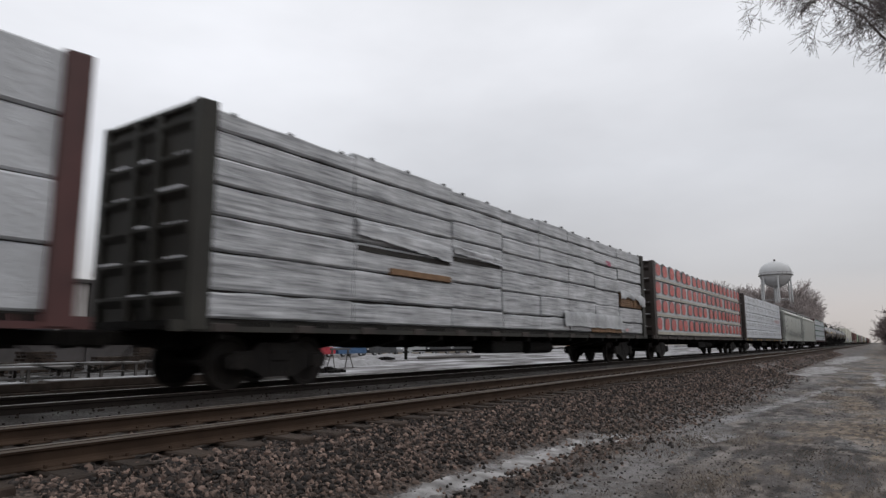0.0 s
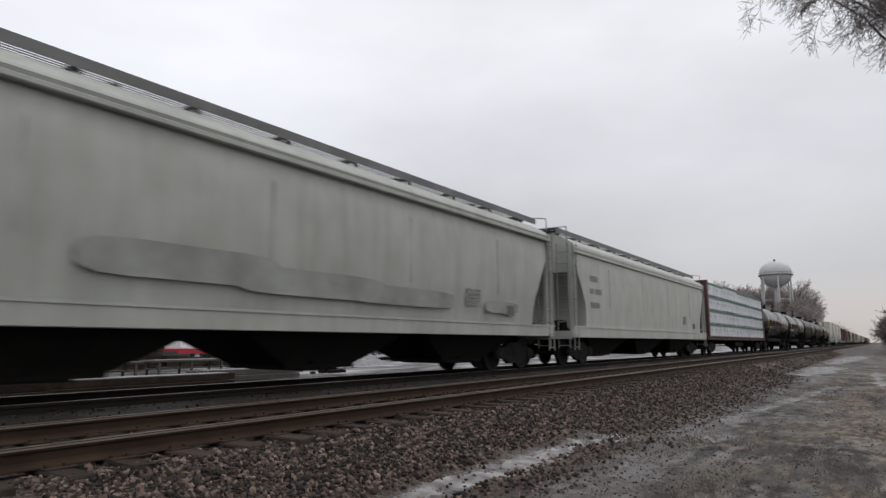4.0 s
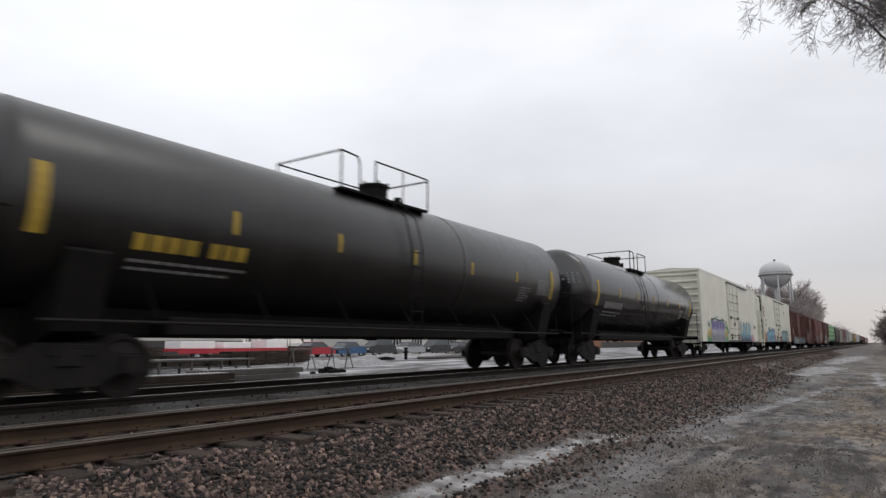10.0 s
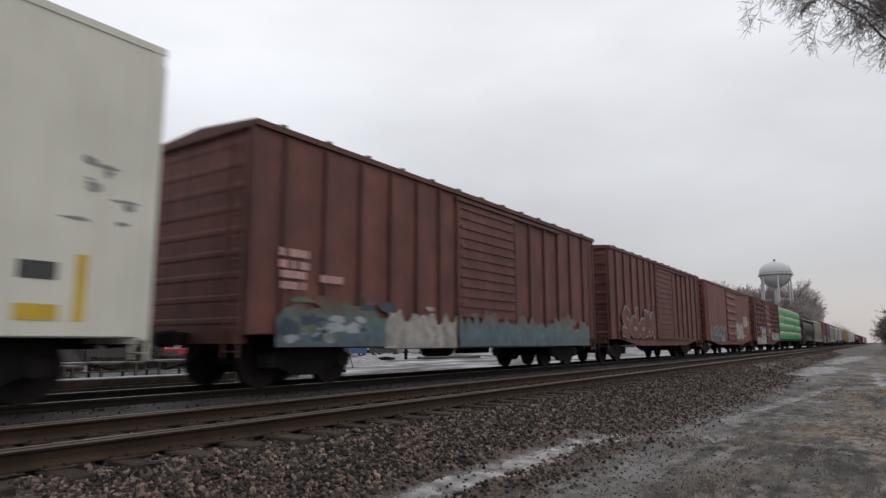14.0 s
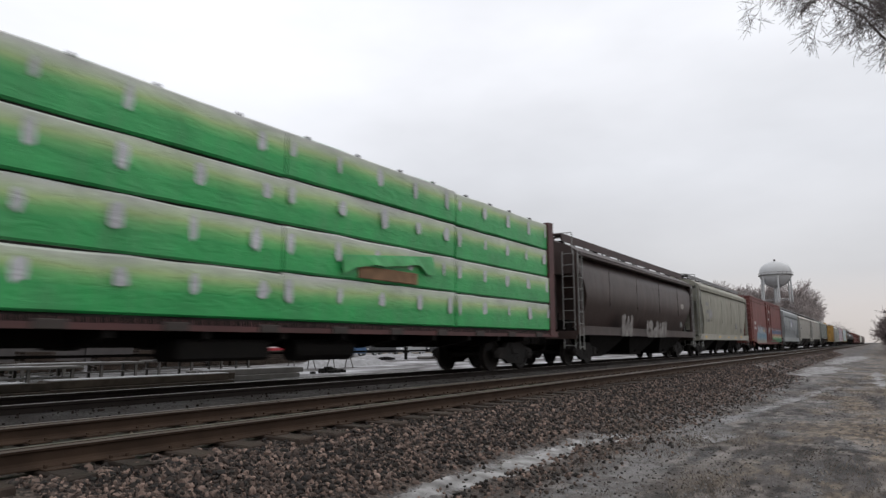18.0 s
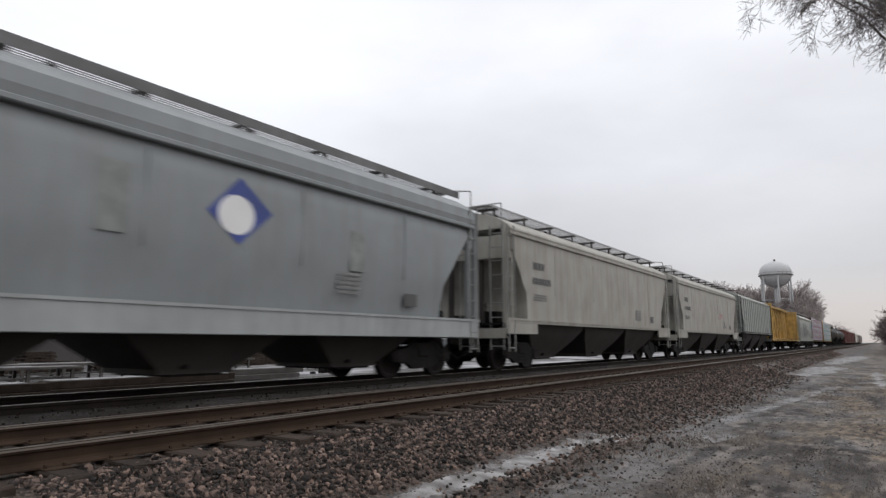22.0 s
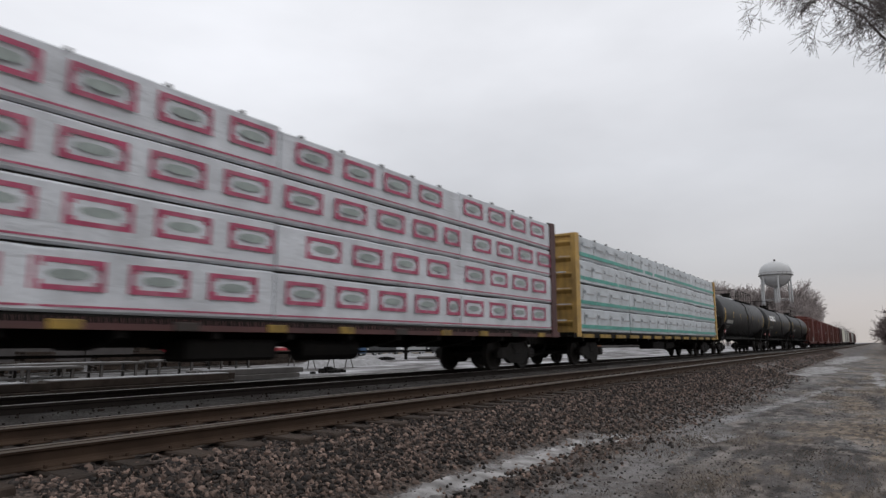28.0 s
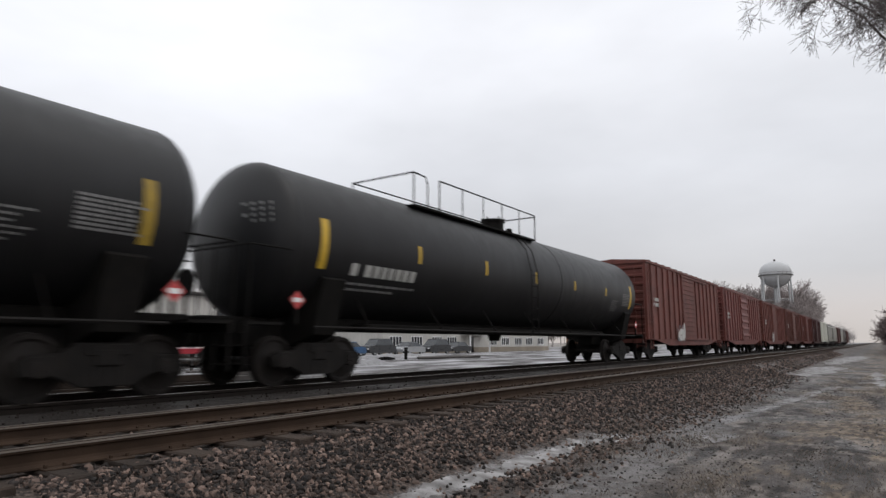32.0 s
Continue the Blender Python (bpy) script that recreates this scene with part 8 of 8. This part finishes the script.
# ---- water tower ----
def water_tower(x, y):
    root = thing("water_tower", "pale grey multi-legged water tower with a domed tank", "water tower", at=(x, y, -0.9))
    n = 32
    prof = [(0.3, 36.6), (2.2, 36.3), (4.0, 35.5), (5.3, 34.5), (5.95, 33.4), (6.3, 32.4), (6.3, 30.4), (6.1, 29.4), (5.4, 28.1), (4.4, 26.9), (3.0, 25.9), (1.6, 25.3), (0.8, 25.2)]
    t = Solid().rings([[(a * math.cos(2 * math.pi * i / n), a * math.sin(2 * math.pi * i / n), z) for i in range(n)] for a, z in prof])
    tank = part("tank", t, M_TOWER, root, smooth=50)
    b = Solid().rings([[(a * math.cos(2 * math.pi * i / n), a * math.sin(2 * math.pi * i / n), z) for i in range(n)] for a, z in ((6.25, 30.3), (6.85, 30.3), (6.85, 30.55), (6.25, 30.55))])
    part("balcony", b, M_STEEL, tank)
    rl = Solid()
    for i in range(24):
        c, d = 6.8 * math.cos(2 * math.pi * i / 24), 6.8 * math.sin(2 * math.pi * i / 24)
        e, g = 6.8 * math.cos(2 * math.pi * (i + 1) / 24), 6.8 * math.sin(2 * math.pi * (i + 1) / 24)
        rl.rod((c, d, 30.5), (c, d, 31.5), 0.04, 4)
        rl.rod((c, d, 31.5), (e, g, 31.5), 0.04, 4)
    part("railing", rl, M_STEEL, tank)
    f = Solid().rod((0, 0, 36.4), (0, 0, 37.6), 0.4, 8)
    part("finial", f, M_STEEL, tank)
    for k in range(6):
        a = 2 * math.pi * k / 6 + 0.25
        s = Solid().rod((5.9 * math.cos(a), 5.9 * math.sin(a), 30.2), (7.0 * math.cos(a), 7.0 * math.sin(a), 0), 0.34, 10)
        part("leg", s, M_TOWER, root)
    r = Solid().rod((0, 0, 26), (0, 0, 0), 0.5, 14)
    part("riser", r, M_TOWER, root)
    br = Solid()
    for z in (10, 20):
        for k in range(6):
            a, b_ = 2 * math.pi * k / 6 + 0.25, 2 * math.pi * (k + 1) / 6 + 0.25
            q = 7.0 - 1.1 * z / 30.2
            br.rod((q * math.cos(a), q * math.sin(a), z), (q * math.cos(b_), q * math.sin(b_), z), 0.12, 5)
    part("brace", br, M_TOWER, root)


water_tower(306.0, 34.8)


# ---- buildings across the lot ----
def wall_window(parent, x, z, w, h, y, frame_mat, panes=2):
    fr = Solid()
    t = 0.09
    fr.box(x, x + w, y - 0.07, y, z, z + t)
    fr.box(x, x + w, y - 0.07, y, z + h - t, z + h)
    for k in range(panes + 1):
        q = x + (w - t) * k / panes
        fr.box(q, q + t, y - 0.07, y, z + t, z + h - t)
    win = part("window", fr, frame_mat, parent)
    for k in range(panes):
        q = Solid()
        x0 = x + (w - t) * k / panes + t
        q.box(x0, x0 + (w - t) / panes - t, y - 0.03, y - 0.005, z + t, z + h - t)
        part("pane", q, M_GLASS, win)


def long_office():
    b = thing("office_building", "long low white office building with white-framed windows", "building", at=(60.0, 50.0, -0.6))
    w = Solid().box(0, 47, 0, 12, 0, 3.9)
    part("wall", w, M_WALLWHITE, b)
    part("base_course", Solid().box(-0.05, 47.05, -0.06, 0.0, 0, 0.75), M_WALLBEIGE, b)
    part("roof", Solid().box(-0.5, 47.5, -0.6, 12.5, 3.9, 4.25, 0.05), M_ROOF, b)
    part("awning", Solid().box(17.5, 23.5, -1.6, 0, 2.5, 2.7, 0.03), M_WALLWHITE, b)
    for x in (17.7, 23.2):
        part("awning_post", Solid().box(x, x + 0.18, -1.55, -1.37, 0, 2.5), M_PURE_W, b)
    for x in (1.2, 5.6, 10.2, 13.9, 25.5, 29.5, 34.0, 38.0, 42.5):
        wall_window(b, x, 1.0, 2.5, 1.25, -0.005, M_PURE_W, 4)
    d = Solid().box(19.8, 21.0, -0.06, -0.004, 0, 2.2)
    part("door", d, M_BAR_D, b)


def workshop(x, y, w, h, material, windows, posts, label, depth=10):
    b = thing("workshop", label, "building", "workshops across the lot", at=(x, y, -0.6))
    part("wall", Solid().box(0, w, 0, depth, 0, h), material, b)
    part("roof", Solid().box(-0.3, w + 0.3, -0.4, depth + 0.3, h, h + 0.28, 0.04), M_ROOF, b)
    part("plinth", Solid().box(-0.04, w + 0.04, -0.05, 0.0, 0, 1.6), M_ROOF, b, "dark painted lower wall")
    for k in posts:
        part("post", Solid().box(k, k + 0.3, -0.3, -0.01, 0, h), M_ROOF, b)
    for q in windows:
        wall_window(b, *q, -0.004, M_ROOF, 2)
    return b


long_office()
workshop(12.5, 48.0, 12.6, 5.75, M_WALLGREY, ((2.6, 1.2, 2.4, 1.6), (6.6, 1.2, 2.4, 1.6)), (2.0, 11.2), "grey flat-roofed workshop with dark corner posts")
workshop(25.6, 50.0, 13.6, 5.6, M_WALLWHITE, ((10.6, 2.9, 1.4, 1.5), (12.1, 2.9, 1.0, 1.5)), (), "white flat-roofed workshop with upper windows")
workshop(166.0, 62.0, 36.0, 3.2, M_BRICK, ((4, 1, 2, 1.2), (10, 1, 2, 1.2), (16, 1, 2, 1.2)), (), "low orange brick building beyond the lot")


# ---- parked cars and yard clutter ----
def parked_car(x, y, paint, label, turn=0.0, tall=False):
    c = thing("parked_car", label, "car", "cars parked by the workshops", at=(x, y, -0.58))
    h = 0.35 if tall else 0.0
    body = Solid()
    prof = [(-2.2, 0.3), (-2.25, 0.65), (-2.1, 0.85 + h * 0.5), (-1.2, 0.95 + h * 0.5), (1.6, 0.98 + h * 0.5), (2.2, 0.88 + h * 0.5), (2.28, 0.5), (2.2, 0.3)]
    body.prism_y(prof, -0.88, 0.88)
    part("body", body, paint, c)
    cab = Solid()
    lo, hi = 0.95 + h * 0.5, 1.45 + h
    cab.rings([[(-1.25, -0.82, lo), (1.75 if tall else 1.5, -0.82, lo), (1.75 if tall else 1.5, 0.82, lo), (-1.25, 0.82, lo)], [(-0.55, -0.68, hi), (1.5 if tall else 0.8, -0.68, hi), (1.5 if tall else 0.8, 0.68, hi), (-0.55, 0.68, hi)]])
    top = part("cabin", cab, M_GLASS, c, "dark windows")
    rf = Solid().box(-0.6, 1.55 if tall else 0.85, -0.7, 0.7, hi - 0.02, hi + 0.04, 0.02)
    part("roof", rf, paint, top)
    for wx in (-1.4, 1.4):
        for wy in (-0.86, 0.70):
            w = part("wheel", Solid().rod((wx, wy, 0.32), (wx, wy + 0.16, 0.32), 0.32, 14), M_TYRE, c)
            part("rim", Solid().rod((wx, wy - 0.01, 0.32), (wx, wy + 0.17, 0.32), 0.19, 10), M_CARSILVER, w)
    for wy in (-0.7, 0.5):
        part("headlight", Solid().box(-2.27, -2.2, wy, wy + 0.2, 0.66, 0.78), M_PURE_W, c)
        part("tail_light", Solid().box(2.22, 2.29, wy, wy + 0.2, 0.66, 0.78), M_CARRED, c)
    c.rotation_euler = (0, 0, turn)
    return c


parked_car(43.5, 45.0, M_CARRED, "red saloon parked on the snowy lot")
parked_car(48.6, 45.4, M_CARBLUE, "blue saloon parked on the snowy lot", 0.05)
parked_car(53.8, 45.6, M_CARDARK, "dark sport utility car parked on the snowy lot", 0.0, True)
parked_car(58.9, 45.2, M_CARSILVER, "silver saloon parked on the snowy lot", 0.04)
parked_car(64.0, 45.0, M_CARDARK, "dark estate car parked on the snowy lot", 0.0, True)
parked_car(70.5, 46.0, M_CARDARK, "dark saloon parked by the office", 0.0)
parked_car(38.2, 46.0, M_CARSILVER, "silver saloon parked by the workshops", 0.0)


def trailer():
    t = thing("flat_trailer", "long red flat trailer carrying white boxes", "trailer", at=(27.0, 41.5, -0.58))
    part("bed", Solid().box(0, 10.5, 0, 2.4, 0.75, 0.95, 0.02), M_CARRED, t)
    part("side_rail", Solid().box(0, 10.5, -0.05, 0.0, 0.6, 0.95), M_CARRED, t)
    for x in (1.6, 2.7, 8.0, 9.1):
        w = part("wheel", Solid().rod((x, 0.05, 0.42), (x, 0.3, 0.42), 0.42, 14), M_TYRE, t)
        part("rim", Solid().rod((x, 0.03, 0.42), (x, 0.31, 0.42), 0.22, 10), M_CARSILVER, w)
    for x0, x1, z in ((0.3, 3.2, 1.5), (4.0, 6.6, 1.45), (8.2, 10.3, 1.65)):
        part("box_load", Solid().box(x0, x1, 0.2, 2.2, 0.96, z, 0.03), M_PURE_W, t)


trailer()


def rack_bench(x, y, w, label):
    b = thing("storage_rack", label, "rack", "steel racks beside the far track", at=(x, y, lay(y)))
    part("top", Solid().box(0, w, 0, 1.1, 0.56, 0.64, 0.01), M_STEEL, b)
    part("snow", Solid().box(0.3, w * 0.7, 0.1, 0.7, 0.64, 0.66, 0.008), M_SNOW_DIRTY, b, "thin snow on the rack")
    part("lower_shelf", Solid().box(0.1, w - 0.1, 0.1, 1.0, 0.26, 0.30), M_STEEL, b)
    for k in range(4):
        for y0 in (0.05, 0.97):
            xx = 0.25 + (w - 0.6) * k / 3
            part("leg", Solid().box(xx, xx + 0.09, y0, y0 + 0.08, 0, 0.56), M_STEEL, b)


rack_bench(9.6, 24.0, 4.6, "long low steel rack dusted with snow")
rack_bench(15.2, 25.0, 5.2, "long low steel rack dusted with snow")
rack_bench(6.0, 21.0, 4.4, "long low steel rack dusted with snow")


def beam_stack(x, y, w, n, label, material, seed):
    r = random.Random(seed)
    b = thing("beam_stack", label, "beams", "stacked beams beside the far track", at=(x, y, lay(y)))
    for row in range(2):
        for k in range(n - row):
            y0 = k * 0.28 + row * 0.14
            x0 = r.uniform(-0.25, 0.25)
            part("beam", Solid().box(x0, x0 + w + r.uniform(-0.2, 0.2), y0, y0 + 0.24, 0.2 * row, 0.2 * row + 0.19, 0.012), material, b)
    part("snow", Solid().box(0.2, w - 0.2, 0.18, 0.26 * (n - 1), 0.39, 0.415, 0.01), M_SNOW_DIRTY, b, "thin snow on the stack")


beam_stack(7.6, 17.0, 5.6, 4, "stack of dark timber beams dusted with snow", M_TIE, 3)
beam_stack(13.6, 19.2, 4.6, 4, "stack of weathered steel beams dusted with snow", M_STEEL, 4)
beam_stack(4.6, 16.5, 2.6, 4, "stack of dark timber beams dusted with snow", M_TIE, 5)


def pallet_stack(x, y, n, turn, seed):
    r = random.Random(seed)
    b = thing("pallet_stack", "weathered dark stack of timber pallets", "pallets", "pallet stacks on the lot", at=(x, y, lay(y)))
    for k in range(n):
        o = r.uniform(-0.04, 0.04)
        s = Solid()
        for q in (-0.55, 0.0, 0.45):
            s.box(-0.6 + o, 0.6 + o, q, q + 0.1, 0.145 * k, 0.145 * k + 0.1)
        for q in range(6):
            s.box(-0.6 + o + 0.2 * q, -0.48 + o + 0.2 * q, -0.55, 0.55, 0.145 * k + 0.1, 0.145 * k + 0.125)
        tagged(part("pallet", s, M_TIE, b), kind="stuff")
    b.rotation_euler = (0, 0, turn)


rp = random.Random(31)
for k in range(17):
    pallet_stack(9.0 + 1.45 * k + rp.uniform(-0.3, 0.3), 30.0 + 0.25 * k + rp.uniform(-0.6, 0.6), rp.randint(4, 8), rp.uniform(-0.3, 0.3), 60 + k)


def trestle(x, y):
    t = thing("trestle", "dark steel trestle stand on the snow", "trestle", "trestles on the snow", at=(x, y, lay(y)))
    part("crossbar", Solid().box(-0.5, 1.0, -0.05, 0.05, 0.98, 1.08, 0.01), M_STEEL, t)
    for k in (-0.35, 0.85):
        for d in (-0.3, 0.3):
            part("leg", Solid().rod((k, 0, 1.0), (k + 0.12 * (1 if k > 0 else -1), d, 0), 0.028, 6), M_STEEL, t)


trestle(22.6, 24.4)
trestle(25.0, 24.0)


def scrap_pile(x, y, seed, label):
    r = random.Random(seed)
    s = Solid()
    for k in range(26):
        a, d = r.uniform(0, 6.28), r.uniform(0, 0.75)
        cx, cy, w = d * math.cos(a) * 1.5, d * math.sin(a) * 0.5, r.uniform(0.06, 0.16)
        s.box(cx - w, cx + w, cy - w * 0.7, cy + w * 0.7, 0, max(0.05, 0.26 - 0.22 * d + r.uniform(-0.05, 0.05)), 0.02)
    o = lone("scrap_pile", s, M_UNDER, label, "scrap", group="low piles beside the far track")
    o.location = (x, y, lay(y))


scrap_pile(21.3, 20.9, 1, "low dark pile of scrap iron on the snow")
scrap_pile(40.0, 33.0, 2, "low dark pile of scrap iron on the snow")


def snow_bank(x0, x1, y, h, seed):
    s = Solid()
    rings = []
    for k in range(15):
        u = k / 14
        x = x0 + (x1 - x0) * u
        q = h * (0.35 + 0.65 * abs(noise.noise((x * 0.6, seed, 1.0))) * 1.6) * min(1, 5 * u + 0.05, 5 * (1 - u) + 0.05)
        w = 0.9
        rings.append([(x, y - w, -0.02), (x, y - w * 0.55, q * 0.7), (x, y, q), (x, y + w * 0.6, q * 0.75), (x, y + w, -0.02)])
    s.rings(rings)
    o = lone("snow_bank", s, M_SNOW_DIRTY, "ploughed bank of dirty snow on the lot", "snow", group="snow banks on the lot", smooth=50)
    o.location = (0, 0, lay(y))


snow_bank(24.5, 33.0, 26.5, 0.55, 2.0)
snow_bank(46.0, 62.0, 41.5, 0.5, 5.0)


def bollard(x, y):
    b = thing("hydrant", "small dark post with a stub arm standing in the snow", "post", at=(x, y, lay(y)))
    part("post", Solid().rod((0, 0, 0), (0, 0, 0.9), 0.13, 10), M_UNDER, b)
    part("cap", Solid().rod((0, 0, 0.9), (0, 0, 1.0), 0.17, 10), M_UNDER, b)
    part("arm", Solid().rod((-0.3, 0, 0.6), (0.3, 0, 0.6), 0.08, 8), M_UNDER, b)


bollard(42.0, 32.5)
part_log = lone("fallen_pole", Solid().rod((43.0, 32.0, -0.45), (50.5, 30.5, -0.43), 0.12, 8), M_STEEL, "grey pole lying on the snowy lot", "pole")


# ---- what moves ----
def motions():
    times = (0.0, 8.0, 16.0, 24.0, 32.0)
    for car, s in CARS:
        walk(car, [(t, pose(s - SPEED * t, TRACK_FAR, 0)) for t in times])
    turn = math.degrees(SPEED / FPS / 0.457)
    for w, dx, s in WHEELSETS:
        k0 = max(0, int((s - 27.0) / SPEED * FPS))
        k1 = min(960, int((s + 1.0) / SPEED * FPS))
        if k1 <= 3 or k0 >= 957:
            continue
        rows = [(0.0, pose(dx, 0, 0.457))] if k0 > 0 else []
        for k in range(k0, k1 + 1):
            rows.append((k / FPS, pose(dx, 0, 0.457, 0, -turn * (k - k0), 0)))
        if k1 < 960:
            rows.append((32.0, pose(dx, 0, 0.457, 0, -turn * (k1 - k0), 0)))
        walk(w, rows)


motions()
